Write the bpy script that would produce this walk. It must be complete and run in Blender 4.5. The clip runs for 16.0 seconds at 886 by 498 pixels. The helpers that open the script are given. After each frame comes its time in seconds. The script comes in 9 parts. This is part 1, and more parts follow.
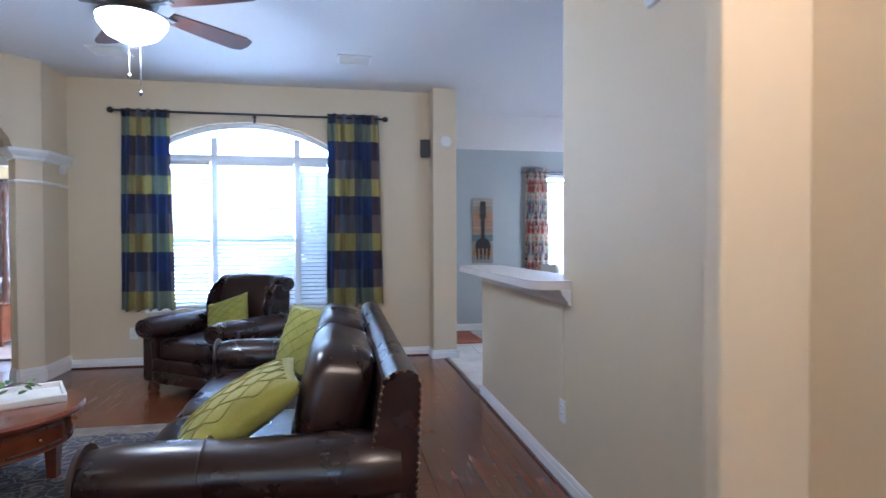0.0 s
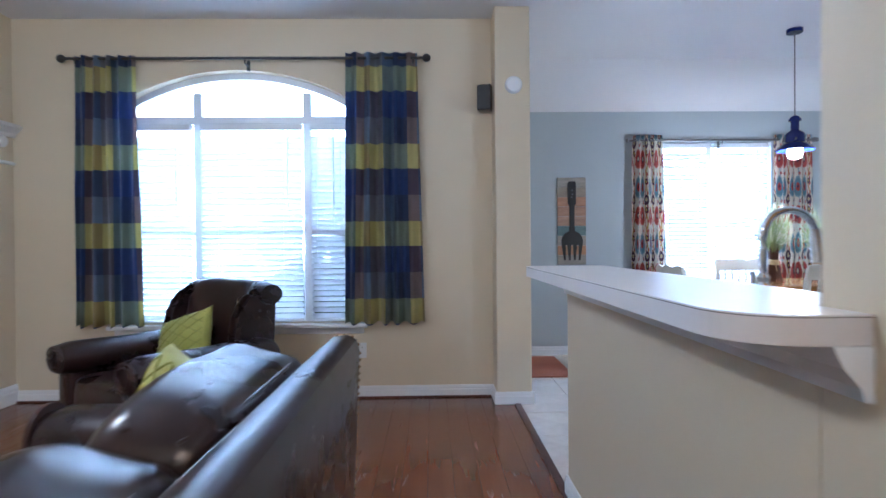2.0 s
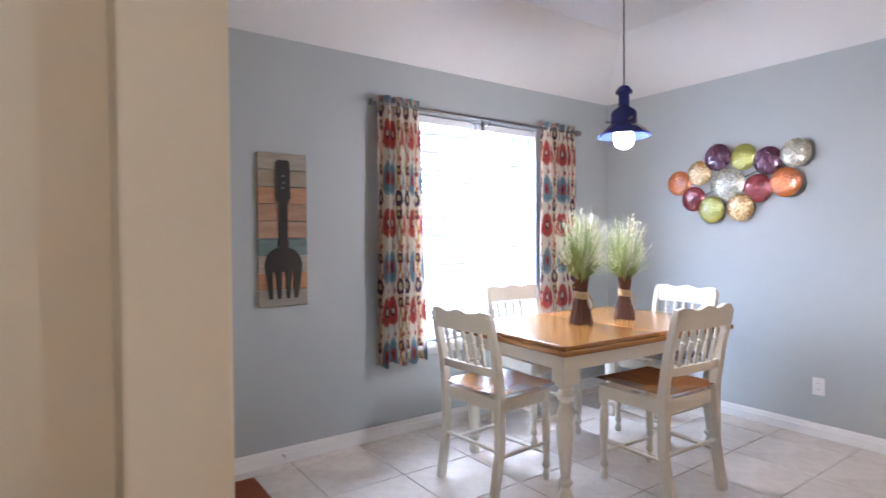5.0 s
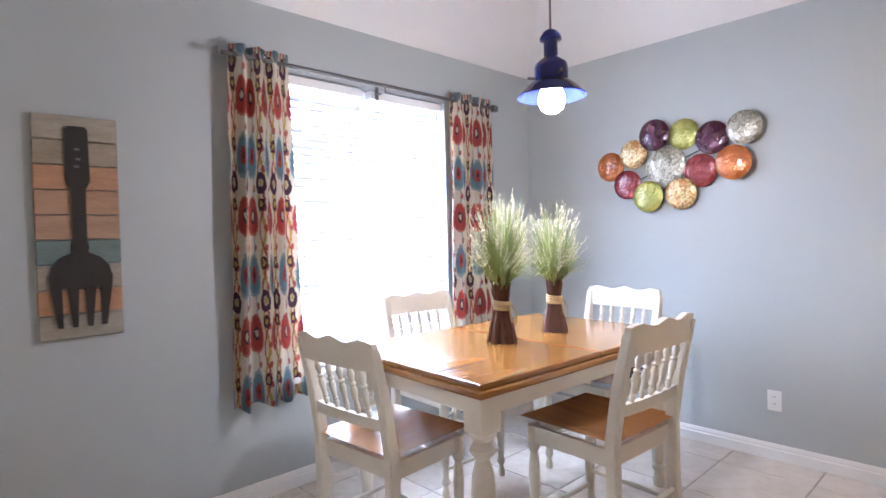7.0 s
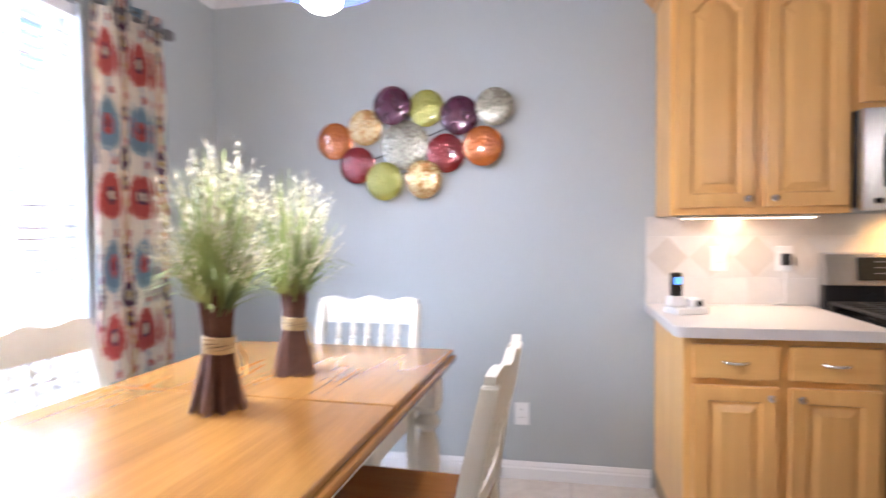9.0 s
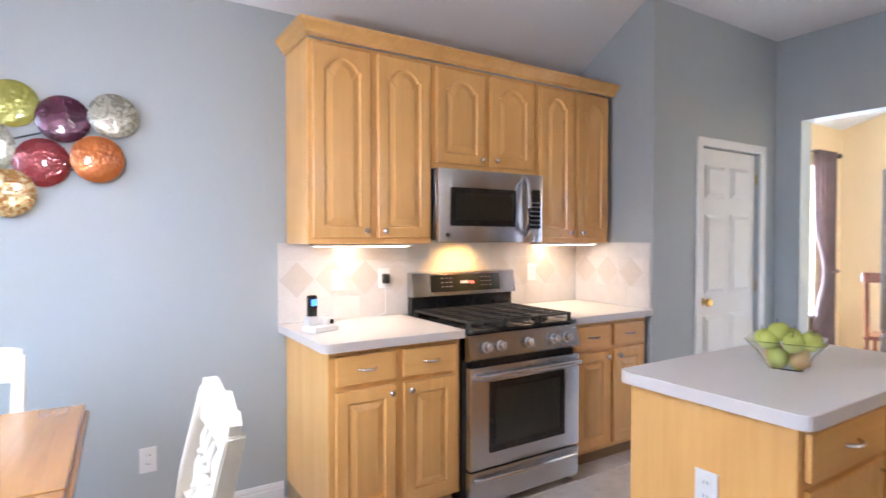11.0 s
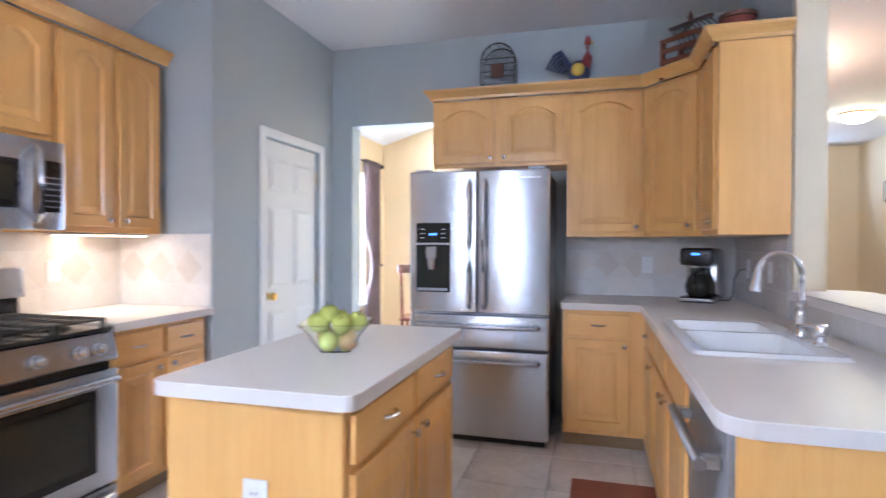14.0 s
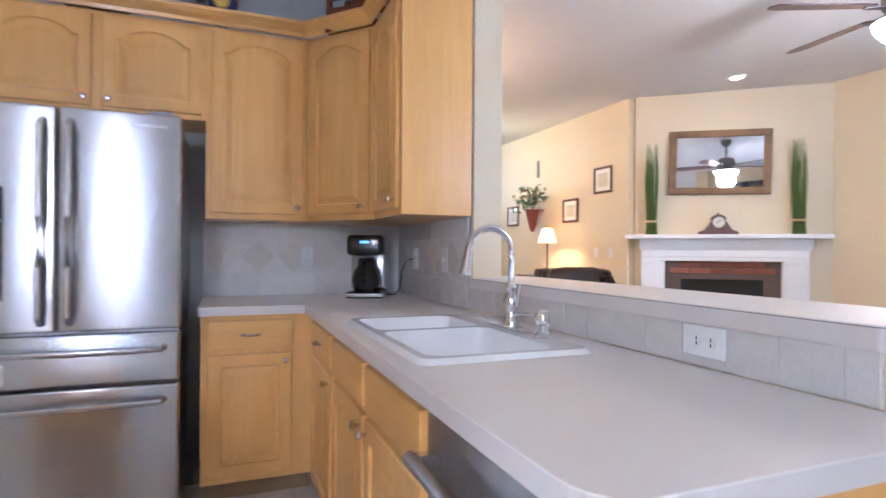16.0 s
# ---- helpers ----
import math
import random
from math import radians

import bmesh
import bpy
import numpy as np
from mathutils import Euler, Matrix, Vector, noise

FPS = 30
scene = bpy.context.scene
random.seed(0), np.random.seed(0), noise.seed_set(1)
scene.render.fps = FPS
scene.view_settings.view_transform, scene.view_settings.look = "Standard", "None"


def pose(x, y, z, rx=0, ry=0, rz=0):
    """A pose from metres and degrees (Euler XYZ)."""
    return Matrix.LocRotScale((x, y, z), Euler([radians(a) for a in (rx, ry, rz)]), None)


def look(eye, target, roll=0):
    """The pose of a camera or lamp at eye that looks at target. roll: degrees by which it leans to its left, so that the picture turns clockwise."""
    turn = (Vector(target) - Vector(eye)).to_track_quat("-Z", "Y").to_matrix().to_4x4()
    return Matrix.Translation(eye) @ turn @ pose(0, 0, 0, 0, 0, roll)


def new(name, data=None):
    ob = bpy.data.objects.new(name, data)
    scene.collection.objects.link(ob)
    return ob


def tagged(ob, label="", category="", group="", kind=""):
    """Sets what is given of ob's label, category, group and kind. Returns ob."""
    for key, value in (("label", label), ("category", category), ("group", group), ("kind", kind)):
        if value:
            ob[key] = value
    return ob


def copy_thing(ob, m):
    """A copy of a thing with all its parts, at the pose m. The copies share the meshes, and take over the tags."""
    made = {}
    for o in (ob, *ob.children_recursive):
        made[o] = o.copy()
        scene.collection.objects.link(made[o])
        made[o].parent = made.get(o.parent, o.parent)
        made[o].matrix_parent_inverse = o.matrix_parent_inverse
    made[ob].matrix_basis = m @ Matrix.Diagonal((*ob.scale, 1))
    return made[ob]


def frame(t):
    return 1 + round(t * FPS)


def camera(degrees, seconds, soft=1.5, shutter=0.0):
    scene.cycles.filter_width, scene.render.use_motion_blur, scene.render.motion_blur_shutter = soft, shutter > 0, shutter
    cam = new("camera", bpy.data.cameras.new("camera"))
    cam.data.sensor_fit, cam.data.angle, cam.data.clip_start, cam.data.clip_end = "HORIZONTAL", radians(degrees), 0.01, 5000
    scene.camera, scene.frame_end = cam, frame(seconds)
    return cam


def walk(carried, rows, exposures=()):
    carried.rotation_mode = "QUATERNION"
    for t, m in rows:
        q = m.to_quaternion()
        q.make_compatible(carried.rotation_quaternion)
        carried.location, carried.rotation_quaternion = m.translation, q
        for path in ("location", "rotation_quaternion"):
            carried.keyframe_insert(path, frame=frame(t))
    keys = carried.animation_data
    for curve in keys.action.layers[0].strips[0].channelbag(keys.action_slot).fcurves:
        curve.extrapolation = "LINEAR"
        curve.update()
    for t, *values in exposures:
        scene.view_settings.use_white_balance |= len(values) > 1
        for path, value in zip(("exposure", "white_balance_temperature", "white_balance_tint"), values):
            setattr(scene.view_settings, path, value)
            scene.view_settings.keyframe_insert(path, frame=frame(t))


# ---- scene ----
cam = camera(77.6, 16.0, shutter=0.5)
PATH = [
    (0, (0.536, 0.75, 1.258), (0.898, 2.717, 1.226), -0.2),
    (0.5, (0.651, 1.091, 1.196), (0.845, 3.081, 1.176), -0.4),
    (0.8, (0.747, 1.359, 1.197), (0.873, 3.354, 1.177), -0.5),
    (1, (0.797, 1.523, 1.212), (0.897, 3.521, 1.186), -0.4),
    (1.5, (0.895, 2.017, 1.2), (0.951, 4.016, 1.177), -0.4),
    (2, (1.033, 2.544, 1.159), (1.071, 4.544, 1.142), -0.5),
    (2.5, (1.062, 3.07, 1.155), (1.109, 5.07, 1.137), -0.5),
    (3, (1.077, 3.604, 1.199), (1.151, 5.602, 1.175), -0.4),
    (3.5, (1.158, 4.058, 1.25), (1.419, 6.041, 1.221), 0.1),
    (4, (1.185, 4.443, 1.263), (1.797, 6.347, 1.252), 0.1),
    (4.5, (1.257, 4.771, 1.228), (2.186, 6.542, 1.245), 0.2),
    (5, (1.361, 5.027, 1.332), (2.52, 6.657, 1.293), -0.4),
    (5.2, (1.412, 5.087, 1.335), (2.624, 6.677, 1.289), -0.3),
    (7.5, (2.118, 5.789, 1.293), (3.563, 7.171, 1.248), -1.6),
    (8, (2.207, 6.045, 1.23), (3.787, 7.27, 1.188), -1.3),
    (8.5, (2.431, 6.215, 1.241), (4.215, 7.118, 1.194), -1.1),
    (9, (2.666, 6.393, 1.281), (4.627, 6.78, 1.21), -0.6),
    (9.5, (2.737, 6.581, 1.329), (4.719, 6.326, 1.253), -0.3),
    (10, (2.683, 6.669, 1.362), (4.583, 6.047, 1.298), 0.1),
    (12.3, (2.607, 6.803, 1.347), (3.912, 5.287, 1.317), -0.2),
    (12.5, (2.628, 6.783, 1.327), (3.858, 5.207, 1.298), -0.1),
    (13, (2.67, 6.721, 1.303), (3.697, 5.005, 1.273), 0.1),
    (13.5, (2.689, 6.596, 1.299), (3.493, 4.765, 1.27), 0.1),
    (14, (2.719, 6.46, 1.281), (3.255, 4.533, 1.261), 0.2),
    (14.5, (2.761, 6.284, 1.238), (2.95, 4.293, 1.232), 0.1),
    (15, (2.839, 6.115, 1.216), (2.626, 4.126, 1.22), 0.3),
    (15.5, (2.84, 5.886, 1.19), (2.342, 3.949, 1.195), 0.3),
    (16, (2.821, 5.645, 1.175), (2.085, 3.785, 1.182), 0.4),
]
walk(cam, [(t, look(eye, target, roll)) for t, eye, target, roll in PATH], exposures=[(0.0, 0.95, 4560, 12), (2.0, 0.98, 4560, 11), (3.0, 0.95, 4780, 14), (4.5, 0.95, 5450, 19), (7.5, 1.0, 5650, 21), (8.5, 1.0, 5780, 22), (10.0, 1.0, 5850, 21), (12.5, 1.4, 5080, 16), (16.0, 1.4, 5300, 19)])

# world: pale daylight outside, one soft sun
world = bpy.data.worlds.new("sky")
scene.world = world
world.use_nodes = True
wn = world.node_tree.nodes
sky = wn.new("ShaderNodeTexSky")
sky.sky_type = "NISHITA"
sky.sun_disc = False
sky.sun_elevation, sky.sun_rotation = radians(38), radians(-35)
wn["Background"].inputs["Strength"].default_value = 0.13
world.node_tree.links.new(sky.outputs[0], wn["Background"].inputs["Color"])


def lamp(kind, name, m, energy, color, **size):
    data = bpy.data.lights.new(name, kind)
    data.energy, data.color = energy, color
    for key, value in size.items():
        if key == "size":
            data.size = value
        elif key == "size_y":
            data.shape, data.size_y = "RECTANGLE", value
        elif key == "radius":
            data.shadow_soft_size = value
        elif key == "spot":
            data.spot_size, data.spot_blend = radians(value), 0.6
        elif key == "angle":
            data.angle = radians(value)
    ob = new(name, data)
    ob.matrix_world = m
    return ob


DAY, WARM, BULB = (0.82, 0.92, 1.0), (1.0, 0.68, 0.38), (1.0, 0.88, 0.72)
lamp("SUN", "sun", look((-3, 9, 8), (-0.5, 5.0, 2.2)), 2.5, (1.0, 0.95, 0.88), angle=0.5)
lamp("AREA", "daylight_living", look((-0.5, 8.75, 1.9), (-0.43, 0, 1.5)), 640, DAY, size=4.0, size_y=3.4)
lamp("AREA", "daylight_dining", look((3.99, 8.66, 1.5), (3.99, 2.0, 1.1)), 205, DAY, size=1.3, size_y=1.8)
lamp("AREA", "daylight_breakfast", look((5.85, 0.75, 1.5), (0, 1.6, 1.2)), 150, DAY, size=1.0, size_y=1.7)
lamp("AREA", "daylight_bedroom", look((-3.9, 10.55, 1.5), (-3.6, 0, 1.2)), 130, DAY, size=1.2, size_y=1.5)
lamp("AREA", "daylight_entry", look((0.1, -4.1, 2.2), (0.1, 5, 1.4)), 20, DAY, size=1.3, size_y=0.7)
lamp("POINT", "fan_bulb", pose(-0.52, 3.86, 2.26), 40, BULB, radius=0.12)
lamp("POINT", "pendant_bulb", pose(3.97, 6.95, 1.77), 22, (1.0, 0.93, 0.85), radius=0.05)
lamp("AREA", "under_cabinet_light", look((5.25, 5.57, 1.315), (5.30, 5.57, 0)), 0.95, WARM, size=0.10, size_y=0.5)
lamp("AREA", "under_cabinet_light", look((5.25, 4.14, 1.315), (5.30, 4.14, 0)), 0.9, WARM, size=0.10, size_y=0.45)
lamp("SPOT", "hood_light", look((5.28, 4.84, 1.315), (5.50, 4.84, 1.05)), 4.5, (1.0, 0.50, 0.10), spot=110, radius=0.03)
lamp("SPOT", "mantel_downlight", look((-1.75, 1.75, 2.86), (-1.88, 1.55, 0)), 20, (1.0, 0.80, 0.52), spot=100, radius=0.05)
lamp("POINT", "hall_bulb", pose(-0.3, -1.3, 2.68), 9, (1.0, 0.92, 0.48), radius=0.12)
lamp("POINT", "entry_bulb", pose(1.32, 0.95, 2.68), 38, (1.0, 0.64, 0.36), radius=0.12)
lamp("POINT", "table_lamp_bulb", pose(-1.0, -0.40, 1.36), 9, (1.0, 0.68, 0.33), radius=0.04)


# ---- node helpers and materials ----
def nodes_of(name):
    m = bpy.data.materials.new(name)
    m.use_nodes = True
    t = m.node_tree
    return m, t, t.nodes["Principled BSDF"]


def add(t, kind, inputs=None, **props):
    n = t.nodes.new(kind)
    for k, v in props.items():
        if k == "operation":
            n.operation = v
        elif k == "data_type":
            n.data_type = v
        elif k == "blend_type":
            n.blend_type = v
        elif k == "wave_type":
            n.wave_type = v
        elif k == "bands_direction":
            n.bands_direction = v
        elif k == "feature":
            n.feature = v
        elif k == "distance":
            n.distance = v
        elif k == "uv_map":
            n.uv_map = v
    for k, v in (inputs or {}).items():
        if isinstance(v, bpy.types.NodeSocket):
            t.links.new(v, n.inputs[k])
        else:
            n.inputs[k].default_value = v
    return n


def rgba(c):
    return (c[0], c[1], c[2], 1.0)


def mixc(t, fac, a, b, blend="MIX"):
    n = t.nodes.new("ShaderNodeMix")
    n.data_type, n.blend_type = "RGBA", blend
    for sock, v in ((n.inputs[0], fac), (n.inputs[6], a), (n.inputs[7], b)):
        if isinstance(v, bpy.types.NodeSocket):
            t.links.new(v, sock)
        elif isinstance(v, (int, float)):
            sock.default_value = v
        else:
            sock.default_value = rgba(v)
    return n.outputs[2]


def ramp(t, fac, stops, hard=False):
    n = t.nodes.new("ShaderNodeValToRGB")
    n.color_ramp.interpolation = "CONSTANT" if hard else "LINEAR"
    els = n.color_ramp.elements
    while len(els) < len(stops):
        els.new(0.5)
    for e, (p, c) in zip(els, stops):
        e.position, e.color = p, rgba(c) if not isinstance(c, (int, float)) else (c, c, c, 1)
    t.links.new(fac, n.inputs[0])
    return n.outputs[0]


def coords(t, stretch=(1, 1, 1), which="Object"):
    c = t.nodes.new("ShaderNodeTexCoord")
    m = add(t, "ShaderNodeMapping", {"Vector": c.outputs[which], "Scale": stretch})
    return m.outputs[0]


def bump(t, bsdf, height, strength, dist=0.01):
    b = add(t, "ShaderNodeBump", {"Height": height, "Strength": strength, "Distance": dist})
    t.links.new(b.outputs[0], bsdf.inputs["Normal"])


def surface(name, c1, c2, rough, big=1.2, fine=40.0, relief=0.15, dist=0.004, metal=0.0, stretch=(1, 1, 1),
            rvar=0.08, coat=0.0, piece=0.0, spec=0.5, sheen=0.0):
    """Two colours mixed by large stains and fine grain, with matching gloss and relief."""
    m, t, b = nodes_of(name)
    v = coords(t, stretch)
    n1 = add(t, "ShaderNodeTexNoise", {"Vector": v, "Scale": big, "Detail": 4.0, "Roughness": 0.6})
    n2 = add(t, "ShaderNodeTexNoise", {"Vector": v, "Scale": fine, "Detail": 5.0, "Roughness": 0.65})
    f = add(t, "ShaderNodeMath", {0: n1.outputs[0], 1: 0.6}, operation="MULTIPLY")
    f = add(t, "ShaderNodeMath", {0: n2.outputs[0], 1: 0.4, 2: f.outputs[0]}, operation="MULTIPLY_ADD")
    f = ramp(t, f.outputs[0], [(0.32, 0.0), (0.68, 1.0)])
    col = mixc(t, f, c1, c2)
    if piece:
        info = t.nodes.new("ShaderNodeObjectInfo")
        k = add(t, "ShaderNodeMapRange", {0: info.outputs["Random"], 3: 1 - piece, 4: 1 + piece})
        col = mixc(t, 1.0, col, k.outputs[0], "MULTIPLY")
    t.links.new(col, b.inputs["Base Color"])
    r = add(t, "ShaderNodeMapRange", {0: n2.outputs[0], 3: max(0.02, rough - rvar), 4: min(1.0, rough + rvar)})
    t.links.new(r.outputs[0], b.inputs["Roughness"])
    b.inputs["Metallic"].default_value = metal
    b.inputs["Coat Weight"].default_value = coat
    b.inputs["Specular IOR Level"].default_value = spec
    if sheen:
        b.inputs["Sheen Weight"].default_value = sheen
    if relief:
        bump(t, b, n2.outputs[0], relief, dist)
    return m


def wood(name, c1, c2, rough, axis=2, grain=9.0, coat=0.15, piece=0.0, relief=0.06):
    """Wood with long grain along one axis of the object."""
    m, t, b = nodes_of(name)
    st = [grain, grain, grain]
    st[axis] = grain * 0.07
    v = coords(t, st)
    info = t.nodes.new("ShaderNodeObjectInfo")
    off = add(t, "ShaderNodeVectorMath", {0: v, 1: info.outputs["Location"]}, operation="ADD")
    rnd = add(t, "ShaderNodeMath", {0: info.outputs["Random"], 1: 37.0}, operation="MULTIPLY")
    off = add(t, "ShaderNodeVectorMath", {0: off.outputs[0], 1: rnd.outputs[0]}, operation="ADD")
    n1 = add(t, "ShaderNodeTexNoise", {"Vector": off.outputs[0], "Scale": 1.0, "Detail": 6.0, "Roughness": 0.62, "Distortion": 0.6})
    n2 = add(t, "ShaderNodeTexNoise", {"Vector": off.outputs[0], "Scale": 5.5, "Detail": 4.0, "Roughness": 0.7})
    n3 = add(t, "ShaderNodeTexNoise", {"Vector": coords(t), "Scale": 1.6, "Detail": 2.0})
    f = add(t, "ShaderNodeMath", {0: n2.outputs[0], 1: 0.45, 2: n1.outputs[0]}, operation="MULTIPLY_ADD")
    f = ramp(t, f.outputs[0], [(0.50, 0.0), (0.92, 1.0)])
    col = mixc(t, f, c1, c2)
    k = add(t, "ShaderNodeMapRange", {0: n3.outputs[0], 1: 0.3, 2: 0.7, 3: 0.90, 4: 1.08})
    col = mixc(t, 1.0, col, k.outputs[0], "MULTIPLY")
    if piece:
        k = add(t, "ShaderNodeMapRange", {0: info.outputs["Random"], 3: 1 - piece, 4: 1 + piece})
        col = mixc(t, 1.0, col, k.outputs[0], "MULTIPLY")
    t.links.new(col, b.inputs["Base Color"])
    r = add(t, "ShaderNodeMapRange", {0: n2.outputs[0], 3: rough - 0.06, 4: rough + 0.08})
    t.links.new(r.outputs[0], b.inputs["Roughness"])
    b.inputs["Coat Weight"].default_value = coat
    b.inputs["Coat Roughness"].default_value = 0.18
    bump(t, b, n2.outputs[0], relief, 0.002)
    return m


def glow(name, color, strength):
    m, t, b = nodes_of(name)
    b.inputs["Base Color"].default_value = rgba(color)
    b.inputs["Emission Color"].default_value = rgba(color)
    b.inputs["Emission Strength"].default_value = strength
    return m


def glass(name, tint=(1, 1, 1), rough=0.0):
    m, t, b = nodes_of(name)
    b.inputs["Base Color"].default_value = rgba(tint)
    b.inputs["Transmission Weight"].default_value = 1.0
    b.inputs["Roughness"].default_value = rough
    b.inputs["IOR"].default_value = 1.45
    return m


def thin(name, c, through_light=0.5, rough=0.6):
    """A thin sheet that lets some light through."""
    m, t, b = nodes_of(name)
    out = t.nodes["Material Output"]
    b.inputs["Base Color"].default_value = rgba(c)
    b.inputs["Roughness"].default_value = rough
    tr = add(t, "ShaderNodeBsdfTranslucent", {"Color": rgba(c)})
    mix = add(t, "ShaderNodeMixShader", {0: through_light, 1: b.outputs[0], 2: tr.outputs[0]})
    t.links.new(mix.outputs[0], out.inputs[0])
    return m


def plaid():
    m, t, b = nodes_of("plaid_fabric")
    uv = t.nodes.new("ShaderNodeUVMap")
    s = add(t, "ShaderNodeSeparateXYZ", {0: uv.outputs[0]})
    u = add(t, "ShaderNodeMath", {0: s.outputs[0], 1: 2.1}, operation="MULTIPLY")
    u = add(t, "ShaderNodeMath", {0: u.outputs[0]}, operation="FRACT").outputs[0]
    w = add(t, "ShaderNodeMath", {0: s.outputs[1], 1: 1 / 0.575}, operation="MULTIPLY")
    w = add(t, "ShaderNodeMath", {0: w.outputs[0]}, operation="FRACT").outputs[0]
    navy, slate, brown, gold, sage = (0.026, 0.055, 0.19), (0.17, 0.23, 0.33), (0.23, 0.17, 0.165), (0.60, 0.54, 0.19), (0.25, 0.30, 0.22)
    rows_y = ramp(t, u, [(0, sage), (0.25, gold), (0.42, (0.38, 0.30, 0.11)), (0.55, gold), (0.8, (0.19, 0.23, 0.20))], True)
    rows_n = ramp(t, u, [(0, navy), (0.25, (0.09, 0.065, 0.10)), (0.42, (0.055, 0.085, 0.17)), (0.55, (0.10, 0.09, 0.13)), (0.8, navy)], True)
    rows_s = ramp(t, u, [(0, (0.03, 0.05, 0.13)), (0.25, brown), (0.42, slate), (0.55, (0.17, 0.17, 0.2)), (0.8, (0.07, 0.11, 0.19))], True)
    isy = ramp(t, w, [(0, 1.0), (0.32, 0.0)], True)
    isn = ramp(t, w, [(0, 0.0), (0.32, 0.0), (0.66, 1.0)], True)
    col = mixc(t, isn, rows_s, rows_n)
    col = mixc(t, isy, col, rows_y)
    n = add(t, "ShaderNodeTexNoise", {"Vector": coords(t, (1, 1, 1)), "Scale": 260.0, "Detail": 2.0})
    k = add(t, "ShaderNodeMapRange", {0: n.outputs[0], 3: 0.8, 4: 1.2})
    col = mixc(t, 1.0, col, k.outputs[0], "MULTIPLY")
    t.links.new(col, b.inputs["Base Color"])
    b.inputs["Roughness"].default_value = 0.62
    b.inputs["Sheen Weight"].default_value = 0.25
    bump(t, b, n.outputs[0], 0.2, 0.002)
    return m


def ikat():
    m, t, b = nodes_of("ikat_fabric")
    uv = t.nodes.new("ShaderNodeUVMap")
    wob = add(t, "ShaderNodeTexNoise", {"Vector": uv.outputs[0], "Scale": 70.0, "Detail": 2.5})
    wv = add(t, "ShaderNodeVectorMath", {0: wob.outputs["Color"], 1: (0.014, 0.030, 0.0)}, operation="MULTIPLY")
    p = add(t, "ShaderNodeVectorMath", {0: uv.outputs[0], 1: wv.outputs[0]}, operation="ADD")
    s = add(t, "ShaderNodeSeparateXYZ", {0: p.outputs[0]})

    def cell(du, dv, pu, pv):
        """Place within a repeat, from -0.5 to 0.5 both ways."""
        out = []
        for k, (d, p) in enumerate(((du, pu), (dv, pv))):
            q = add(t, "ShaderNodeMath", {0: s.outputs[k], 1: 1 / p, 2: d}, operation="MULTIPLY_ADD")
            q = add(t, "ShaderNodeMath", {0: q.outputs[0]}, operation="FRACT")
            out.append(add(t, "ShaderNodeMath", {0: q.outputs[0], 1: 0.5}, operation="SUBTRACT").outputs[0])
        return out

    def drop(du, dv, pu, pv, tall, taper):
        """A drop that narrows upwards; 0 in its middle."""
        a, c = cell(du, dv, pu, pv)
        w = add(t, "ShaderNodeMath", {0: c, 1: taper, 2: 1.0}, operation="MULTIPLY_ADD")
        a = add(t, "ShaderNodeMath", {0: a, 1: w.outputs[0]}, operation="MULTIPLY")
        c = add(t, "ShaderNodeMath", {0: c, 1: tall}, operation="MULTIPLY")
        a2 = add(t, "ShaderNodeMath", {0: a.outputs[0], 1: a.outputs[0]}, operation="MULTIPLY")
        d2 = add(t, "ShaderNodeMath", {0: c.outputs[0], 1: c.outputs[0], 2: a2.outputs[0]}, operation="MULTIPLY_ADD")
        return add(t, "ShaderNodeMath", {0: d2.outputs[0], 1: 0.5}, operation="POWER").outputs[0]

    def wave(du, pu, pv, amp, phase):
        """Distance from an upright line that winds from side to side."""
        a, _ = cell(du, 0.0, pu, pv)
        q = add(t, "ShaderNodeMath", {0: s.outputs[1], 1: 6.2832 / pv, 2: phase}, operation="MULTIPLY_ADD")
        q = add(t, "ShaderNodeMath", {0: q.outputs[0]}, operation="SINE")
        q = add(t, "ShaderNodeMath", {0: q.outputs[0], 1: amp, 2: a}, operation="MULTIPLY_ADD")
        return add(t, "ShaderNodeMath", {0: q.outputs[0]}, operation="ABSOLUTE").outputs[0]

    cream, red, slate, plum, gold = (0.72, 0.65, 0.54), (0.40, 0.065, 0.055), (0.15, 0.24, 0.30), (0.075, 0.03, 0.06), (0.50, 0.35, 0.09)
    PU, PV = 0.092, 0.58
    col = cream
    for d, c, wide in ((wave(0.0, PU, PV / 2, 0.10, 0.0), gold, 0.045), (wave(0.0, PU, PV / 2, 0.10, 3.1416), red, 0.028), (wave(0.5, PU, PV / 2, 0.07, 1.5), (0.30, 0.36, 0.42), 0.03)):
        col = mixc(t, ramp(t, d, [(0, 1.0), (wide, 0.0)], True), col, c)
    for d, rings in ((drop(0.25, 0.1, PU / 2, PV / 6, 0.75, 0.0), [(0, (0.42, 0.10, 0.08)), (0.13, cream)]),
                     (drop(0.0, 0.30, PU, PV / 2, 1.2, 0.9), [(0, gold), (0.06, plum), (0.13, cream)]),
                     (drop(0.0, 0.72, PU, PV, 2.4, 1.6), [(0, gold), (0.05, (0.55, 0.48, 0.36)), (0.09, plum), (0.22, cream)]),
                     (drop(0.5, 0.5, PU, PV, 1.55, 1.5), [(0, plum), (0.05, red), (0.12, slate), (0.25, (0.27, 0.36, 0.40)), (0.29, cream)]),
                     (drop(0.5, 0.0, PU, PV, 1.9, 1.7), [(0, (0.55, 0.48, 0.36)), (0.07, plum), (0.12, red), (0.28, (0.52, 0.16, 0.12)), (0.32, cream)])):
